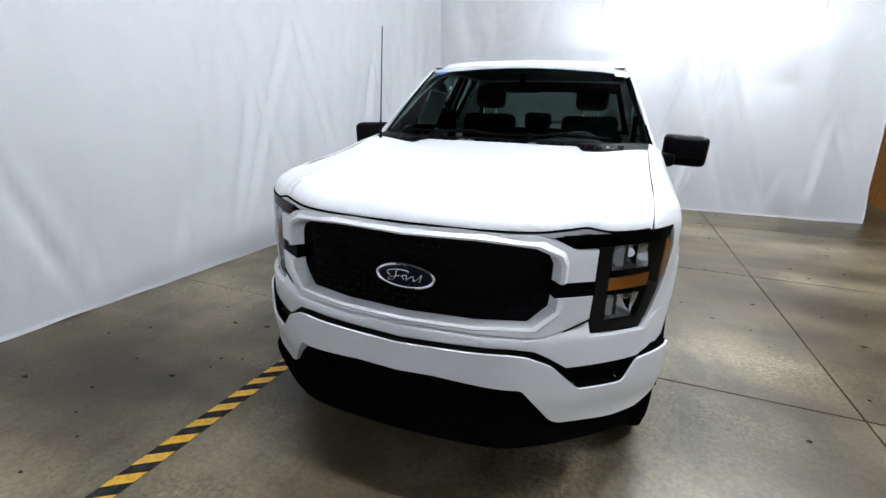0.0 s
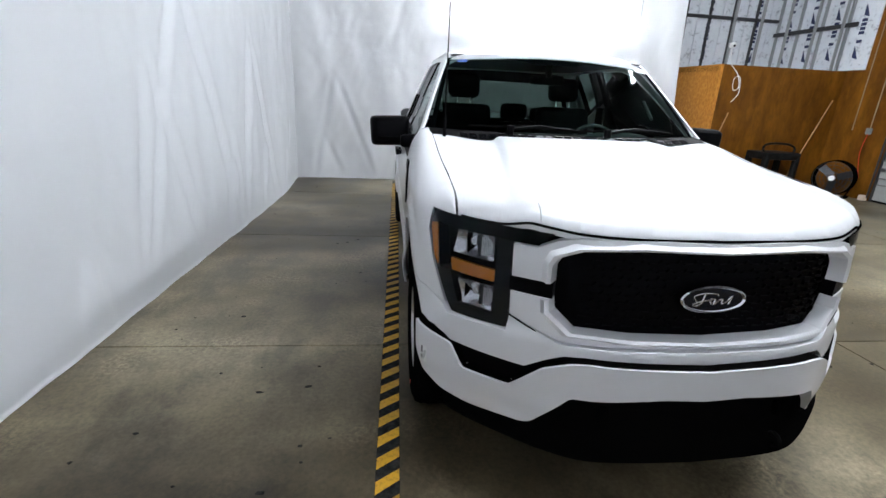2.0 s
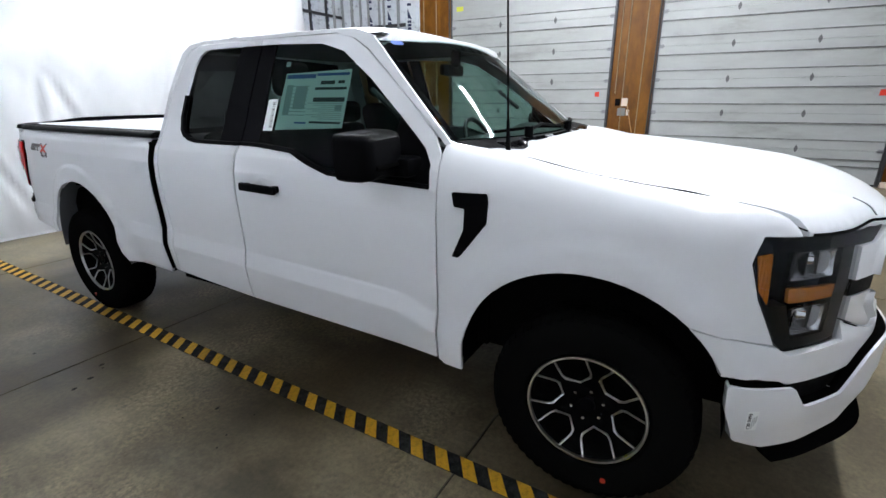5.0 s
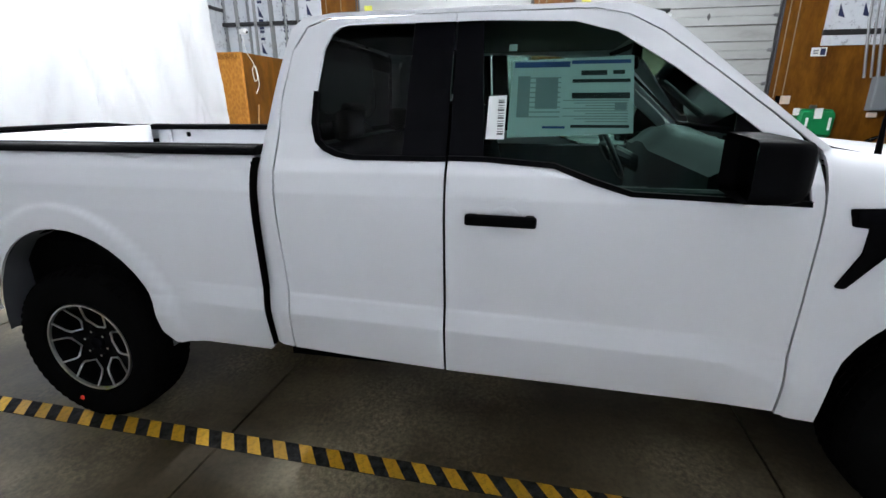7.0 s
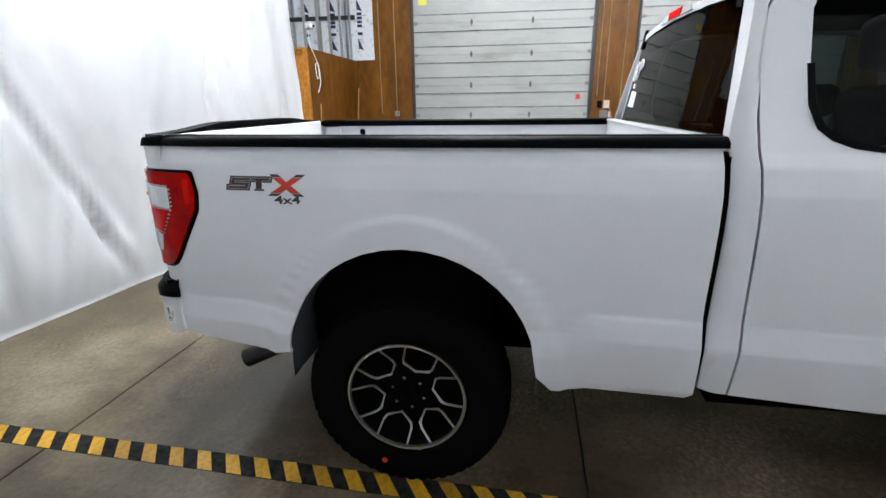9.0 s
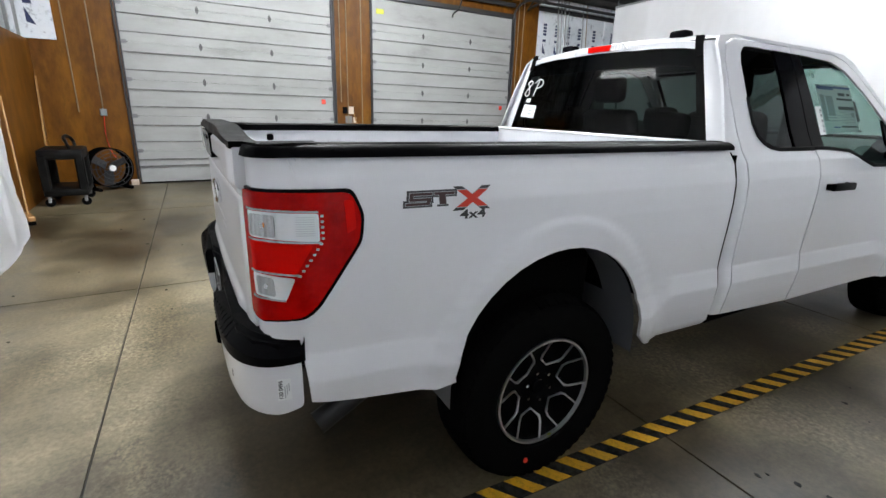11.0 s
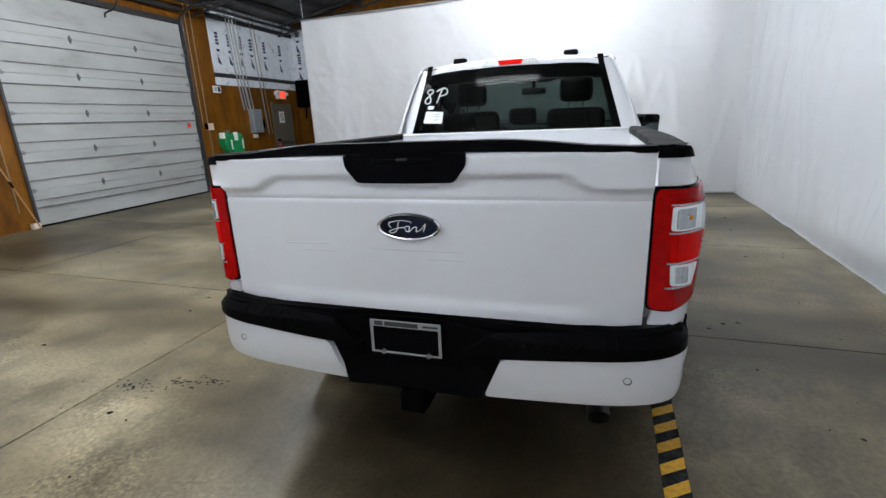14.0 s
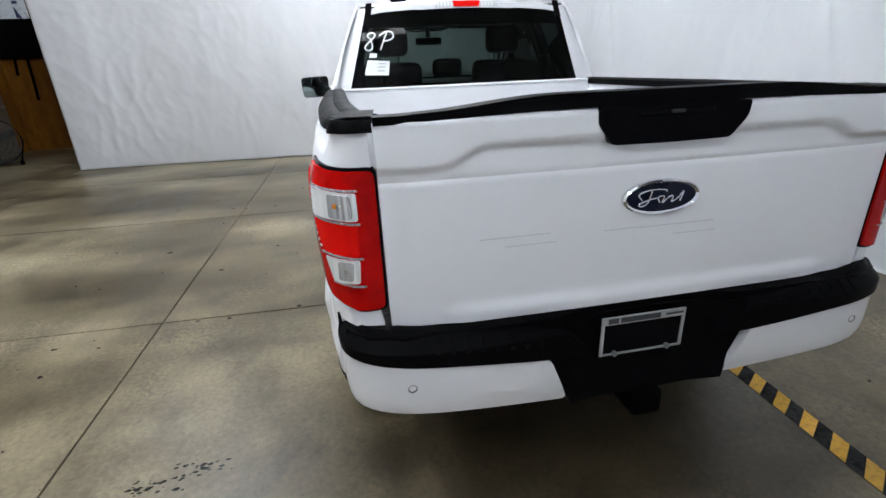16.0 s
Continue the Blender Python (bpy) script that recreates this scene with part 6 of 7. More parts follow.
# ---- wheels ----
def wheel(m, label):
    w = base("wheel", None)
    w.parent = truck
    w.matrix_basis = m
    tagged(w, label)
    R, hw = 0.402, 0.132
    tyre = bmesh.new()
    prof = [(0.236, -0.10), (0.25, -0.118), (0.30, -0.131), (0.35, -0.128), (0.382, -0.112), (0.397, -0.085), (R, -0.05), (R, 0.05), (0.397, 0.085), (0.382, 0.112), (0.35, 0.128), (0.30, 0.131), (0.25, 0.118), (0.236, 0.10)]
    lathe(tyre, prof, None, 72)
    n = 54
    lugs = bmesh.new()
    for k in range(n):
        a = 360 * k / n
        for side in (-1, 1):
            box(lugs, -0.008, 0.005, -0.014, 0.012, -0.018, 0.018, turn=pose(0, 0, 0, 0, 0, a + 3 * side) @ pose(0.390, 0, side * 0.094, 0, -side * 24, 0))
        for zz in (-0.035, 0.0, 0.035):
            box(lugs, -0.004, 0.004, -0.017, 0.015, -0.014, 0.014, turn=pose(0, 0, 0, 0, 0, a + zz * 60) @ pose(R - 0.001, 0, zz))
    tyre_ob = part("tyre", tyre, RUBBER, w, "black all-terrain tyre", 35)
    tagged(part("tread", lugs, RUBBER, tyre_ob), kind="stuff")
    rim = bmesh.new()
    lathe(rim, [(0.236, 0.10), (0.231, 0.108), (0.222, 0.098), (0.214, 0.06), (0.205, -0.09), (0.0001, -0.09)], None, 64)
    rim_ob = part("rim", rim, RIM_BLACK, w, "black alloy rim with machined edges", 40)
    face_bm = bmesh.new()
    lathe(face_bm, [(0.222, 0.096), (0.214, 0.092), (0.20, 0.078), (0.125, 0.062), (0.085, 0.055), (0.05, 0.050), (0.0001, 0.050)], None, 64)
    part("rim_face", face_bm, RIM_BLACK, rim_ob, smooth=40)
    edge = bmesh.new()
    lathe(edge, [(0.2365, 0.100), (0.235, 0.1125), (0.2265, 0.1125), (0.223, 0.098)], None, 72)
    part("machined_lip", edge, ALLOY, rim_ob, smooth=30)
    for k in range(6):
        a0 = math.pi / 3 * k + math.pi / 6
        def at(r, da, up):
            a = a0 + da
            return Vector((r * math.cos(a), r * math.sin(a), up))
        pocket = bmesh.new()
        o = [(0.215, -0.28), (0.158, -0.37), (0.138, -0.38), (0.118, -0.22), (0.103, 0.0), (0.118, 0.22), (0.138, 0.38), (0.158, 0.37), (0.215, 0.28), (0.217, 0.0)]
        pocket.faces.new([pocket.verts.new(at(r, da, 0.0935 if r > 0.2 else 0.060 + 0.30 * (r - 0.11))) for r, da in o])
        part("pocket", pocket, DARK, rim_ob)
        bar = bmesh.new()
        pts = [(0.222, -0.29), (0.158, -0.385), (0.137, -0.385), (0.116, -0.22), (0.100, 0.0), (0.116, 0.22), (0.137, 0.385), (0.158, 0.385), (0.222, 0.29)]
        def up(r):
            return 0.066 + (r - 0.100) * 0.36
        rows = []
        for i, (r, da) in enumerate(pts):
            wd = 0.0036
            q = [at(r + (wd if i in (2, 3, 4, 5, 6) else 0), da - (0 if i in (3, 4, 5) else math.copysign(wd / r, da)), up(r)), at(r - (wd if i in (2, 3, 4, 5, 6) else 0), da + (0 if i in (3, 4, 5) else math.copysign(wd / r, da)), up(r))]
            rows.append([bar.verts.new(p) for p in q] + [bar.verts.new(p - Vector((0, 0, 0.006))) for p in q[::-1]])
        for p, q in zip(rows, rows[1:]):
            for i in range(4):
                bar.faces.new((p[i], p[(i + 1) % 4], q[(i + 1) % 4], q[i]))
        bmesh.ops.recalc_face_normals(bar, faces=bar.faces)
        part("machined_edge", bar, ALLOY, rim_ob)
        a = a0 + math.pi / 6
        part("wheel_nut", rod(bmesh.new(), (0.066 * math.cos(a), 0.066 * math.sin(a), 0.045), (0.066 * math.cos(a), 0.066 * math.sin(a), 0.068), 0.0095, 0.007, 6), CHROME, rim_ob)
    cap = bmesh.new()
    lathe(cap, [(0.034, 0.050), (0.034, 0.062), (0.030, 0.066), (0.0001, 0.067)], None, 32)
    part("centre_cap", cap, GLOSS_BLACK, rim_ob, smooth=30)
    part("balance_mark", boxed(0.224, 0.238, -0.008, 0.008, 0.104, 0.112), TAG_YELLOW, rim_ob, "yellow paint mark")
    dot = bmesh.new()
    rod(dot, (0.30 * 0.86, -0.30 * 0.5, 0.128), (0.30 * 0.86, -0.30 * 0.5, 0.1335), 0.011, sides=14)
    part("paint_dot", dot, TAG_RED, w, "red paint dot")
    return w


for sx, y, spin in ((-1, 0.0, 230), (-1, 3.693, 192), (1, 0.0, 20), (1, 3.693, 100)):
    wheel(pose(sx * 0.862, y, 0.400, 0, 90 * sx, 0) @ pose(0, 0, 0, 0, 0, spin), "black-and-silver alloy wheel")

# ---- cab inside ----
def seat(x, wide=0.25):
    s = base("seat", None)
    s.parent = truck
    s.matrix_basis = pose(x, 1.60, 0.66)
    tagged(s, "dark cloth front seat")
    cush = boxed(-wide, wide, -0.30, 0.22, 0.10, 0.30, 0.07, 3)
    part("cushion", cush, SEAT, s, smooth=50)
    part("backrest", box(bmesh.new(), -wide + 0.01, wide - 0.01, -0.07, 0.07, 0, 0.66, 0.06, 3, pose(0, 0.20, 0.24, -14)), SEAT, s, smooth=50)
    part("headrest", box(bmesh.new(), -0.135, 0.135, -0.055, 0.055, 0, 0.20, 0.05, 3, pose(0, 0.36, 0.93, -8)), SEAT, s, smooth=50)
    for dx in (-0.06, 0.06):
        part("headrest_post", rod(bmesh.new(), (dx, 0.345, 0.84), (dx, 0.365, 0.97), 0.007), CHROME, s)
    return s


for x in (-0.45, 0.45):
    seat(x)
part("centre_seat", boxed(-0.17, 0.17, 1.38, 1.86, 0.74, 0.96, 0.05, 2), SEAT, truck, smooth=50)
part("centre_backrest", boxed(-0.17, 0.17, 1.82, 1.95, 0.9, 1.36, 0.05, 2), SEAT, truck, smooth=50)
part("centre_headrest", boxed(-0.12, 0.12, 1.90, 1.99, 1.42, 1.56, 0.04, 2), SEAT, truck, smooth=50)
part("rear_bench", boxed(-0.74, 0.74, 2.36, 2.52, 0.70, 1.38, 0.05, 2), SEAT, truck, smooth=50)
for x in (-0.44, 0.44):
    part("rear_headrest", boxed(x - 0.13, x + 0.13, 2.42, 2.51, 1.38, 1.52, 0.04, 2), SEAT, truck, smooth=50)
dash = part("dashboard", sheet([[(-0.84, 0.56), (0.84, 0.56), (0.82, 0.95), (-0.82, 0.95)]], lambda x, y, out=0.0: Vector((x, y, 1.33 + 0.06 * smooth(0.56, 0.75, y) - 0.10 * smooth(0.80, 0.96, y) + 0.03 * smooth(0.2, 0.3, x) * smooth(0.65, 0.5, x) + out)), 0.08, 0.05, 0.35), TRIM, truck, "dark vinyl dashboard", 50)
ring = bmesh.new()
m = pose(0.43, 1.12, 1.27, 62)
sec = [(0.185 + 0.014 * math.cos(a), 0.014 * math.sin(a)) for a in (2 * math.pi * i / 10 for i in range(10))]
lathe(ring, sec, m, 40, closed=True)
wheel_ob = part("steering_wheel", ring, TRIM, truck, "black steering wheel", 60)
part("hub", box(bmesh.new(), -0.07, 0.07, -0.06, 0.06, -0.04, 0.01, 0.02, 2, m), TRIM, wheel_ob)
for a in (0, 180, 270):
    part("spoke", box(bmesh.new(), 0.05, 0.185, -0.02, 0.02, -0.015, 0.0, 0.005, 1, m @ pose(0, 0, 0, 0, 0, a)), TRIM, wheel_ob)
part("steering_column", rod(bmesh.new(), (0.43, 0.88, 1.15), (0.43, 1.10, 1.26), 0.05), TRIM, wheel_ob)
rv = part("inside_mirror", boxed(-0.125, 0.125, 1.10, 1.14, 1.70, 1.765, 0.018, 2), BLACK, truck, "inside rear-view mirror", 40)
part("mount", boxed(-0.02, 0.02, 1.07, 1.12, 1.75, 1.84, 0.008), BLACK, rv)
part("headliner", boxed(-0.68, 0.68, 1.12, 2.55, 1.862, 1.872), TRIM, truck)
for sx in (-1, 1):
    part("door_card", boxed(sx * 0.885, sx * 0.915, 0.66, 2.56, 0.62, 1.26, 0.01), TRIM, truck)
    part("inner_pillar", boxed(sx * 0.80, sx * 0.84, 1.87, 2.02, 1.2, 1.56, 0.01), DARK, truck)
    part("grab_handle", box(bmesh.new(), -0.012, 0.012, -0.012, 0.012, 0, 0.2, 0.008, 1, Matrix.Translation((sx * 0.76, 0.98, 1.50)) @ pose(0, 0, 0, -52)), TRIM, truck)
part("console", boxed(-0.14, 0.14, 0.86, 1.35, 0.66, 1.10, 0.04, 2), TRIM, truck)
part("tunnel_trim", boxed(-0.9, 0.9, 0.58, 2.58, 0.64, 0.68), TRIM, truck)

# ---- stickers and badges ----
def on_side(y, z, out):
    return Vector((-(side_w(y, z) + out), y, z))


stk = part("window_sticker", sheet([[(1.235, 1.448), (1.675, 1.428), (1.668, 1.70), (1.240, 1.712)]], lambda y, z, out=0.0: on_side(y, z, -0.022 + out), 0.1, flange=0), PAPER, truck, "large printed price sticker inside the window")
def mark(y0, y1, z0, z1, mat, out=-0.0205):
    part("printed_bar", sheet([[(y0, z0), (y1, z0), (y1, z1), (y0, z1)]], lambda y, z, o=0.0: on_side(y, z, out + o), 0.2, flange=0), mat, stk)
mark(1.46, 1.66, 1.675, 1.695, BLUE_INK)
mark(1.25, 1.455, 1.685, 1.698, BLUE_INK)
for y0, y1, z0, z1, mt in ((1.25, 1.45, 1.62, 1.632, INK), (1.25, 1.45, 1.565, 1.585, INK), (1.25, 1.45, 1.465, 1.475, INK), (1.33, 1.42, 1.645, 1.662, INK), (1.27, 1.31, 1.648, 1.662, INK), (1.26, 1.30, 1.525, 1.552, GREY_INK),
                           (1.47, 1.55, 1.462, 1.470, BLUE_INK), (1.60, 1.645, 1.50, 1.645, GREY_INK), (1.50, 1.58, 1.53, 1.64, GREY_INK)):
    mark(y0, y1, z0, z1, mt)
for k in range(9):
    mark(1.49, 1.645, 1.50 + k * 0.017, 1.504 + k * 0.017, GREY_INK)
    mark(1.255, 1.40 + 0.04 * (k % 3), 1.485 + k * 0.009, 1.488 + k * 0.009, GREY_INK)
bar_label = part("barcode_sticker", sheet([[(1.685, 1.424), (1.752, 1.424), (1.748, 1.575), (1.682, 1.578)]], lambda y, z, out=0.0: on_side(y, z, -0.012 + out), 0.1, flange=0.001), PAPER, truck, "white barcode label on the glass")
for k in range(14):
    z = 1.44 + k * 0.0092
    part("code_bar", sheet([[(1.690, z), (1.712, z), (1.712, z + 0.003 + 0.003 * (k % 3 == 0)), (1.690, z + 0.003 + 0.003 * (k % 3 == 0))]], lambda y, zz, out=0.0: on_side(y, zz, -0.0105 + out), 0.1, flange=0), INK, bar_label)
part("pass_sticker", sheet([[(1.655, 1.735), (1.685, 1.735), (1.685, 1.76), (1.655, 1.76)]], lambda y, z, out=0.0: on_side(y, z, -0.022 + out), 0.1, flange=0), PAPER, truck)
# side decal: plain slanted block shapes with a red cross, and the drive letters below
dec = base("side_decal", None)
dec.parent = truck
tagged(dec, "dark and red trim decal")
MAROON = material("dark_red_print", (0.035, 0.008, 0.008), 0.4)


def decal_quads(name, quads, mat, pad, lift):
    """Slanted bars of one letter shape, grown by pad, laid on the bed side."""
    bm = bmesh.new()
    for i, quad in enumerate(quads):
        cu, cv = sum(p[0] for p in quad) / 4, sum(p[1] for p in quad) / 4
        grown = [(u + math.copysign(pad, u - cu), v + math.copysign(pad, v - cv)) for u, v in quad]
        flat = [(4.325 - u * 0.001875, 1.260 - v * 0.00158) for u, v in grown]
        sheet([flat], lambda y, z, out=0.0: on_side(y, z, lift + i * 0.00006 + out), 0.06, flange=0.0, bm=bm)
    part(name, bm, mat, dec)


LETTER_S = [[(12, 5), (50, 5), (50, 10), (11, 10)], [(11, 5), (18, 5), (16, 20), (9, 20)], [(9, 15), (47, 15), (47, 20), (9, 20)], [(41, 15), (48, 15), (44, 28), (37, 28)], [(3, 23), (44, 23), (44, 28), (2, 28)]]
LETTER_T = [[(54, 5), (93, 5), (90, 10), (54, 10)], [(62, 5), (74, 5), (74, 28), (62, 28)]]
LETTER_X = [[(96, 3), (114, 3), (153, 36), (134, 36)], [(138, 3), (156, 3), (113, 36), (92, 36)]]
for quads, mat in ((LETTER_S, MAROON), (LETTER_T, MAROON), (LETTER_X, TAG_RED)):
    wide = 1.6 if mat is TAG_RED else 1.0
    decal_quads("decal_outline", quads, INK, 4.4 * wide, 0.0010)
    decal_quads("decal_edge", quads, GREY_INK, 0.9 * wide, 0.0018)
    decal_quads("decal_shape", quads, mat, 0.0, 0.0026)
def lettering(name, text, size, m, mat, parent, depth=0.0006):
    """Flat raised writing in the built-in font, as a mesh."""
    cu = bpy.data.curves.new(name, "FONT")
    cu.body, cu.size, cu.align_x, cu.align_y, cu.extrude, cu.offset = text, size, "CENTER", "CENTER", depth, size * 0.02
    tmp = bpy.data.objects.new(name, cu)
    scene.collection.objects.link(tmp)
    data = bpy.data.meshes.new_from_object(tmp.evaluated_get(bpy.context.evaluated_depsgraph_get()))
    bpy.data.objects.remove(tmp)
    data.materials.clear()
    data.materials.append(mat)
    ob = new(name, data)
    ob.parent = parent
    ob.matrix_basis = m
    return ob


lettering("drive_lettering", "4x4", 0.052, pose(-side_w(4.09, 1.18) - 0.002, 4.09, 1.178, 90, 0, -90) @ Matrix.Diagonal((1.25, 0.8, 1, 1)), INK, dec)
for m, parent_name in ((pose(-0.9085, 4.695, 0.672, 90, 0, -102), "rear"), (pose(-0.9655, -0.532, 0.556, 90, 0, -56), "front")):
    lab = part("part_label", boxed(-0.02, 0.02, -0.036, 0.036, 0, 0.0008), PAPER, truck, "white part number sticker")
    lab.matrix_basis = m @ pose(0, 0, 0.004)
    lettering("part_number", "120 0496", 0.017, pose(-0.010, 0, 0.0012, 0, 0, 90), INK, lab)
    for k in range(3):
        part("code_mark", boxed(0.0 + k * 0.006, 0.003 + k * 0.006, -0.03 + k * 0.012, 0.012 + k * 0.004, 0.0008, 0.0014), GREY_INK, lab)
# marker writing and papers on the rear window
def on_glass(u, v, out=0.006):
    return back_at(u, v, out)
for strokes in ([[(0.905, 0.66), (0.94, 0.71), (0.90, 0.74), (0.87, 0.70), (0.93, 0.60), (0.94, 0.55), (0.90, 0.52), (0.875, 0.56), (0.905, 0.66)]],
                [[(0.80, 0.52), (0.785, 0.62), (0.785, 0.63), (0.765, 0.73)], [(0.83, 0.70), (0.77, 0.745), (0.715, 0.73), (0.70, 0.67), (0.74, 0.635), (0.785, 0.63)]]):
    bm = bmesh.new()
    for stroke in strokes:
        line = spline([(a, b, 0) for a, b in stroke], 6)
        for p, q in zip(line, line[1:]):
            rod(bm, on_glass(p[0], p[1]), on_glass(q[0], q[1]), 0.0045, sides=6)
    part("marker_writing", bm, CHALK, truck, "white handwritten marker character")
note = part("window_note", sheet([[(0.905, 0.21), (0.70, 0.195), (0.705, 0.375), (0.90, 0.40)]], lambda u, v, out=0.0: on_glass(u, v, 0.004 + out), 0.2, flange=0.001), PAPER, truck, "white paper note on the rear window")
for v0 in (0.34, 0.30, 0.25):
    part("printed_bar", sheet([[(0.80, v0), (0.74, v0), (0.74, v0 + 0.012), (0.80, v0 + 0.012)]], lambda u, v, out=0.0: on_glass(u, v, 0.006 + out), 0.2, flange=0), GREY_INK, note)
part("window_tag", sheet([[(0.89, 0.43), (0.825, 0.425), (0.825, 0.48), (0.89, 0.485)]], lambda u, v, out=0.0: on_glass(u, v, 0.004 + out), 0.2, flange=0.001), PAPER, truck)


# ---- things that stand in the hall ----
cart = base("utility_cart", pose(6.10, 8.89, 0, 0, 0, 2), label="dark grey plastic utility cart on castors", category="cart")
for z0, z1 in ((0.15, 0.25), (0.67, 0.81)):
    tray = boxed(-0.40, 0.40, -0.26, 0.26, z0, z1, 0.02, 2)
    part("tray", tray, CART, cart, smooth=40)
for x in (-0.35, 0.35):
    for y in (-0.21, 0.21):
        part("leg", boxed(x - 0.055, x + 0.055, y - 0.055, y + 0.055, 0.22, 0.74, 0.02), CART, cart)
        c = part("castor", rod(bmesh.new(), (x - 0.018, y, 0.06), (x + 0.018, y, 0.06), 0.06, sides=20), RUBBER, cart, smooth=40)
        part("castor_fork", boxed(x - 0.028, x + 0.028, y - 0.02, y + 0.02, 0.06, 0.17, 0.006), GALV, c)
loop = spline([(-0.34, -0.12, 0.80), (-0.36, -0.10, 0.90), (-0.20, -0.06, 0.97), (0.20, -0.06, 0.97), (0.36, -0.10, 0.90), (0.34, -0.12, 0.80)], 6)
bm = bmesh.new()
for p, q in zip(loop, loop[1:]):
    rod(bm, p, q, 0.022, sides=10)
part("handle", bm, CART, cart, smooth=50)


def drum_fan(m, r, label):
    f = base("drum_fan", m, label=label, category="fan", group="floor fans")
    hoop = bmesh.new()
    t = pose(0, 0, r + 0.05, 90)
    lathe(hoop, [(r, -0.14), (r + 0.012, -0.14), (r + 0.012, 0.14), (r, 0.14)], t, 40, closed=True)
    part("drum", hoop, DARK, f, smooth=40)
    for k in range(5):
        rr = r * (0.2 + 0.19 * k)
        g = bmesh.new()
        lathe(g, [(rr - 0.004, 0.140), (rr + 0.004, 0.140), (rr + 0.004, 0.147), (rr - 0.004, 0.147)], t, 36, closed=True)
        part("guard_ring", g, DARK_STEEL, f)
    for k in range(12):
        a = math.pi * 2 * k / 12
        part("guard_wire", rod(bmesh.new(), t @ Vector((0.05 * math.cos(a), 0.05 * math.sin(a), 0.145)), t @ Vector((r * math.cos(a), r * math.sin(a), 0.145)), 0.004, sides=6), DARK_STEEL, f)
    hub = bmesh.new()
    rod(hub, t @ Vector((0, 0, 0.10)), t @ Vector((0, 0, 0.155)), 0.05, sides=20)
    part("badge_plate", hub, WHITE_P, f, "round white badge plate")
    for k in range(3):
        a = math.pi * 2 * k / 3 + 0.4
        bl = bmesh.new()
        box(bl, 0.05, r * 0.92, -0.07, 0.07, -0.008, 0.008, turn=t @ pose(0, 0, 0, 0, 0, math.degrees(a)) @ pose(0, 0, 0, 25))
        part("blade", bl, DARK_STEEL, f)
    for sx in (-1, 1):
        part("foot", boxed(sx * r * 0.75 - 0.03, sx * r * 0.75 + 0.03, -0.18, 0.18, 0, 0.05, 0.01), DARK, f)
        part("strut", rod(bmesh.new(), (sx * r * 0.75, 0, 0.03), (sx * (r + 0.02), 0, r + 0.05), 0.014), DARK, f)
    return f


drum_fan(pose(7.20, 8.47, 0, 0, 0, -62), 0.33, "black drum fan standing on the floor by a plywood wall")
drum_fan(pose(6.95, -2.45, 0, 0, 0, 212), 0.43, "black drum fan on the floor near an exit door")
ext = base("fire_extinguisher", pose(7.45, -3.30, -0.22), label="dark red fire extinguisher hung beside a door", category="extinguisher")
bm = bmesh.new()
lathe(bm, [(0.0001, 0.72), (0.05, 0.74), (0.085, 0.79), (0.085, 1.18), (0.05, 1.27), (0.02, 1.30), (0.0001, 1.30)], None, 24)
part("cylinder", bm, DEEP_RED, ext, smooth=50)
part("valve", boxed(-0.03, 0.03, -0.05, 0.05, 1.29, 1.36, 0.01), DARK, ext)
part("wall_bracket", boxed(-0.02, 0.21, -0.05, 0.05, 0.9, 1.0), DARK, ext)
broom = base("push_broom", pose(4.78, 9.17, 0, 0, 0, 20), label="push broom with pale wooden handle leaning on plywood", category="broom")
part("head", boxed(-0.30, 0.10, -0.04, 0.04, 0.05, 0.11, 0.01), WOOD, broom)
part("bristles", boxed(-0.29, 0.09, -0.035, 0.035, 0.0, 0.05), DARK, broom)
part("handle", rod(bmesh.new(), (-0.1, 0, 0.10), (0.40, -0.06, 1.52), 0.012), WOOD, broom)
stick = base("leaning_pole", pose(0, 0, 0), label="pale wooden pole leaning against plywood corner", category="pole")
part("shaft", rod(bmesh.new(), (6.75, 9.22, 0.0), (7.50, 9.27, 1.85), 0.013), WOOD, stick)
stick = base("leaning_pole", pose(0, 0, 0), label="pale wooden pole leaning on the pillar", category="pole")
part("shaft", rod(bmesh.new(), (7.50, 3.45, 0.0), (WALL - 0.015, 3.86, 1.50), 0.011), WOOD, stick)
part("grip", rod(bmesh.new(), (7.572, 3.648, 0.72), (7.583, 3.675, 0.83), 0.016), DARK, stick)
for y in (4.14, 3.46, -0.60, 8.14):
    thing("door_stop", boxed(WALL - 0.10, WALL, y - 0.06, y + 0.06, 0, 0.10, 0.012), BEIGE, "small pale block at a door jamb", "block", group="door stops")
for x, y, a in ((7.1, -1.2, 20), (6.9, -1.7, -10), (7.35, -1.55, 40)):
    o = thing("paper_scrap", boxed(-0.10, 0.10, -0.06, 0.06, 0, 0.002), PAPER, "white paper scrap lying on the floor", "paper", group="paper scraps")
    o.matrix_basis = pose(x, y, 0.001, 0, 0, a)
rack = base("wall_rack", pose(0, 0, 0), label="black tool rack with hanging hoses on end wall", category="rack")
part("backing", boxed(5.7, 7.60, -4.82, -4.62, 2.05, 2.86, 0.04), DARK, rack)
for x, l in ((6.0, 1.0), (6.5, 0.7), (7.05, 0.95), (7.3, 0.4)):
    part("hose", rod(bmesh.new(), (x, -4.70, 2.1), (x + 0.06, -4.72, 2.1 - l), 0.03), DARK, rack)

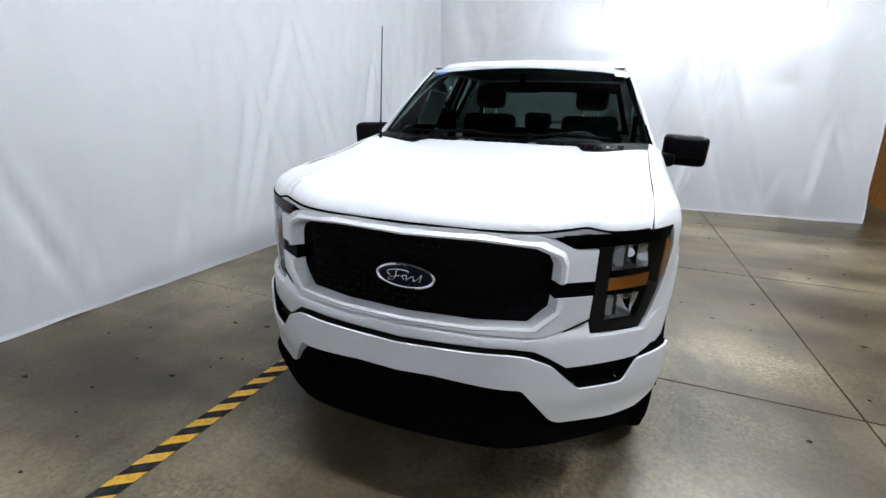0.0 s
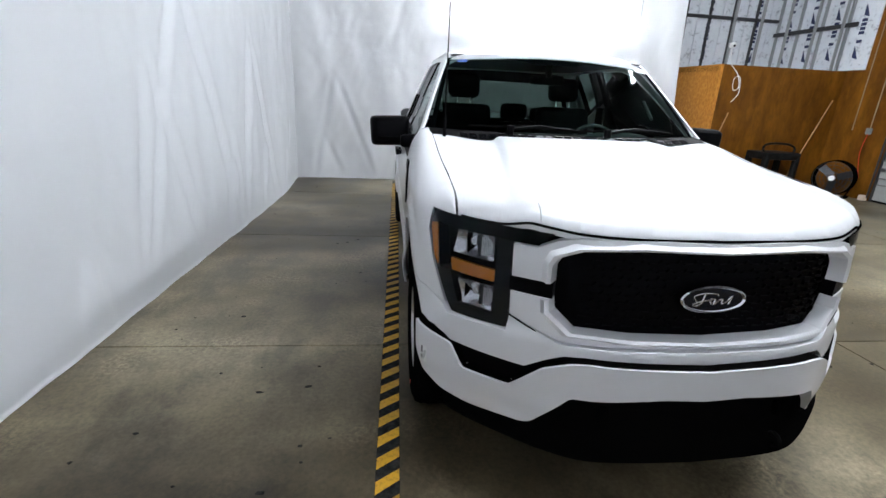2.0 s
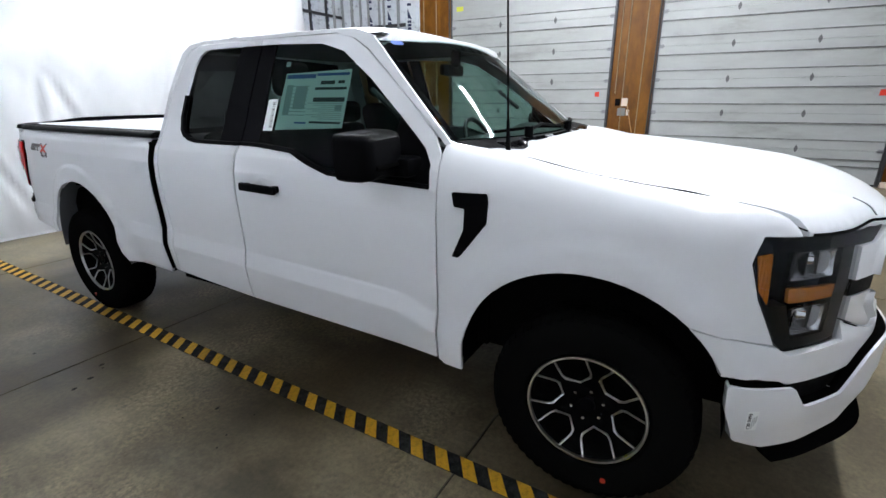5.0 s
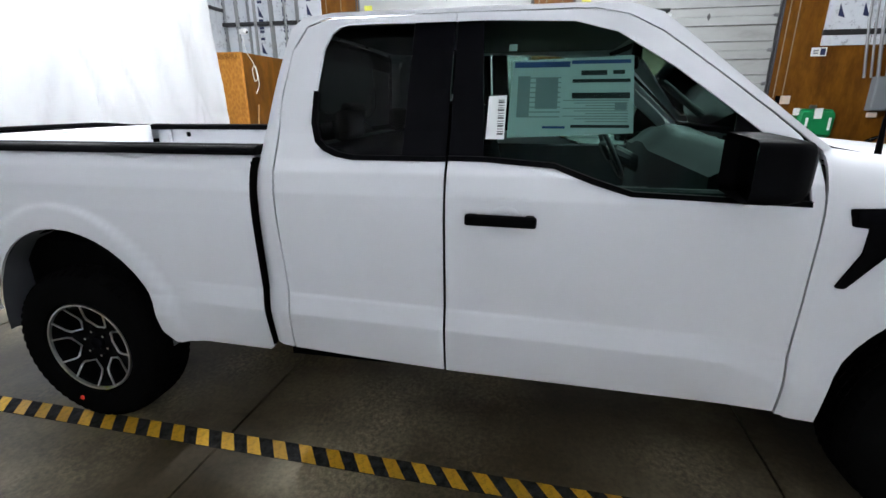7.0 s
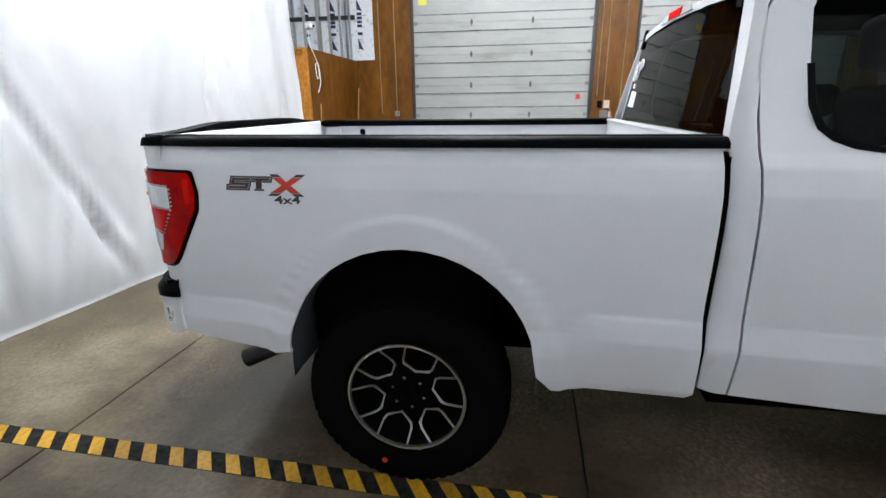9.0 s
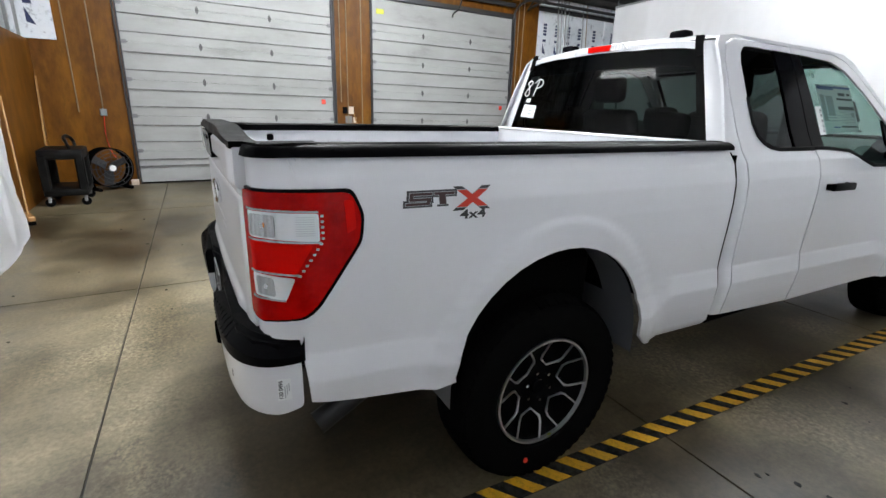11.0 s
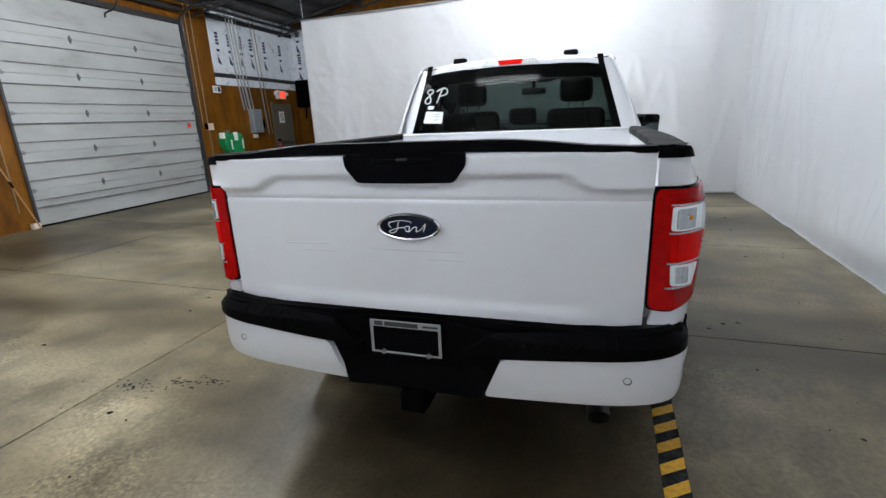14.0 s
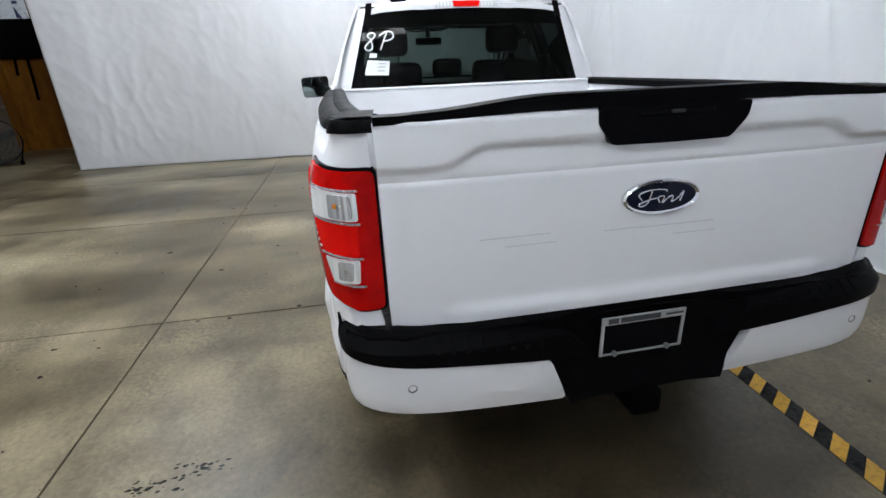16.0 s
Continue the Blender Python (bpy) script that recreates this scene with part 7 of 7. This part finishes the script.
# ---- roof steel and lamps ----
for y in np.arange(-4.2, 12, 2.0):
    bm = bmesh.new()
    box(bm, -5.4, 1.5, y - 0.05, y + 0.05, 5.35, 5.6)
    box(bm, -5.4, 1.5, y - 0.11, y + 0.11, 5.33, 5.36)
    thing("roof_beam", bm, BEAM, "dark steel beam under the roof", "beam", group="roof beams")
for x in (-3, 0.4):
    bm = bmesh.new()
    rod(bm, (x, -4.8, 5.28), (x, 12, 5.28), 0.035)
    for k in range(20):
        y = -4.6 + k * 0.85
        rod(bm, (x, y, 5.28), (x, y + 0.42, 5.58), 0.016, sides=6)
        rod(bm, (x, y + 0.42, 5.58), (x, y + 0.85, 5.28), 0.016, sides=6)
    thing("roof_joist", bm, BEAM, "dark open-web steel roof joist", "joist", group="roof joists")
for x in (7.0, 6.1, 5.2, 4.3, 3.4, 2.5):
    z = roof_z(x)
    thing("purlin", boxed(x - 0.04, x + 0.04, -4.8, 12, z - 0.16, z - 0.005), BEAM, "dark steel purlin under the sloping roof", "purlin", group="purlins")
for y in (-4.1, -0.9, 3.8, 8.3):
    bm = bmesh.new()
    for k in range(9):
        x0, x1 = 7.6 - k * 0.66, 7.6 - (k + 1) * 0.66
        rod(bm, (x0, y, roof_z(x0) - 0.42), (x1, y, roof_z(x1) - 0.42), 0.03, sides=8)
        rod(bm, (x0, y, roof_z(x0) - 0.18), (x1, y, roof_z(x1) - 0.18), 0.03, sides=8)
        rod(bm, (x0, y, roof_z(x0) - 0.42), ((x0 + x1) / 2, y, roof_z((x0 + x1) / 2) - 0.18), 0.014, sides=6)
        rod(bm, ((x0 + x1) / 2, y, roof_z((x0 + x1) / 2) - 0.18), (x1, y, roof_z(x1) - 0.42), 0.014, sides=6)
    thing("roof_truss", bm, BEAM, "dark open-web truss along the roof slope", "truss", group="roof trusses")
bm = bmesh.new()
rod(bm, (7.35, -4.8, 4.22), (7.35, 11.5, 4.22), 0.04)
thing("sprinkler_pipe", bm, BEAM, "dark pipe along the door wall", "pipe")
for y in (-4.4, 3.8, 8.4):
    thing("pipe_hanger", rod(bmesh.new(), (7.35, y, 4.22), (7.35, y, roof_z(7.35)), 0.008), BEAM, "thin rod holding a pipe", "hanger", group="pipe hangers")


def strip_light(x, y, z, turn, length, glow):
    f = base("strip_light", pose(x, y, z, 0, 0, turn), label="white linear strip light hung under the roof", category="ceiling light", group="strip lights")
    part("housing", boxed(-length / 2, length / 2, -0.06, 0.06, 0.0, 0.05, 0.008), WHITE_P, f)
    part("diffuser", boxed(-length / 2 + 0.02, length / 2 - 0.02, -0.035, 0.035, -0.09, 0.0, 0.015), glow, f)
    for dx in (-length * 0.4, length * 0.4):
        part("hanger", rod(bmesh.new(), (dx, 0, 0.05), (dx, 0, 5.6 - z), 0.003, sides=6), GALV, f)


for row in STRIPS:
    strip_light(*row, GLOW)
for row in WORK_STRIPS:
    strip_light(*row, WORK)

# ---- floor: slabs between the joints, and the striped tape ----
def cross(y, x):
    return y + (1.53 - x) * 0.040


ROWS_Y = [-6, -4.45, -1.95, 0.50, 2.95, 5.43, 7.86, 10.3, 12.9]
for j, (a, b) in enumerate(zip(ROWS_Y, ROWS_Y[1:])):
    for x0, x1 in ((-7, 1.53), (1.53, 5.0), (5.0, 9)):
        g = 0.0055
        quad = []
        for x, y, sx, sy in ((x0, a, 1, 1), (x1, a, -1, 1), (x1, b, -1, -1), (x0, b, 1, -1)):
            yy = cross(y, x)
            quad.append((x + 0.0135 * (yy - 4.5) + sx * g, yy + sy * g))
        part("slab", prism(bmesh.new(), quad, lambda p, q, d: Vector((p, q, -d)), 0.03), CONCRETE, flr)
rng = random.Random(5)
bm = bmesh.new()
for k in range(150):
    x, y = rng.choice((rng.uniform(-3.2, -1.9), rng.uniform(0.6, 5.5), rng.uniform(0.6, 3.0))), rng.uniform(0.5, 8.8)
    r, a0 = rng.uniform(0.004, 0.014) * rng.choice((0.7, 1.0, 1.5)), rng.uniform(0, 6)
    ring = [(x + r * rng.uniform(0.5, 1.1) * math.cos(a0 + i * 1.047) * rng.uniform(0.8, 1.7), y + r * rng.uniform(0.4, 1.0) * math.sin(a0 + i * 1.047)) for i in range(6)]
    top = [bm.verts.new((p, q, 0.0022)) for p, q in ring]
    low = [bm.verts.new((p, q, 0.0)) for p, q in ring]
    bm.faces.new(top)
    for i in range(6):
        bm.faces.new((top[i - 1], low[i - 1], low[i], top[i]))
for cx, cy in ((1.42, 6.95), (1.15, 6.85), (0.98, 6.80)):
    for k in range(30):
        x, y, r = cx + rng.gauss(0, 0.06), cy + rng.gauss(0, 0.03), rng.uniform(0.003, 0.009)
        ring = [(x + r * 1.8 * math.cos(i * 1.047) * rng.uniform(0.6, 1.2), y + r * math.sin(i * 1.047) * rng.uniform(0.6, 1.2)) for i in range(6)]
        bm.faces.new([bm.verts.new((p, q, 0.0016)) for p, q in ring])
bmesh.ops.recalc_face_normals(bm, faces=bm.faces)
thing("floor_dirt", bm, TAPE, "small dark specks of dirt and scuffs on concrete", "dirt", "stuff")
tape = thing("floor_tape", prism(bmesh.new(), [(-1.946, -0.50), (-1.838, -0.50), (-1.451, 9.18), (-1.559, 9.18)], lambda p, q, d: Vector((p, q, 0.0015 - d * 0.0012)), 1.0), TAPE, "black and yellow striped floor tape, worn", "floor tape")
stripe_mesh = None
for k in range(68):
    y = -0.440 + k * 0.139
    x = -1.892 + (y + 0.5) * 0.040
    if stripe_mesh is None:
        stripe = part("stripe", prism(bmesh.new(), [(-0.052, -0.074), (0.052, 0.004), (0.052, 0.070), (-0.052, -0.004)], lambda p, q, d: Vector((p, q, 0.0008 - d * 0.0006)), 1.0), YELLOW, tape)
        stripe_mesh = stripe.data
    else:
        stripe = new("stripe", stripe_mesh)
        stripe.parent = tape
    stripe.matrix_basis = pose(x, y, 0.0016, 0, 0, -2.3)
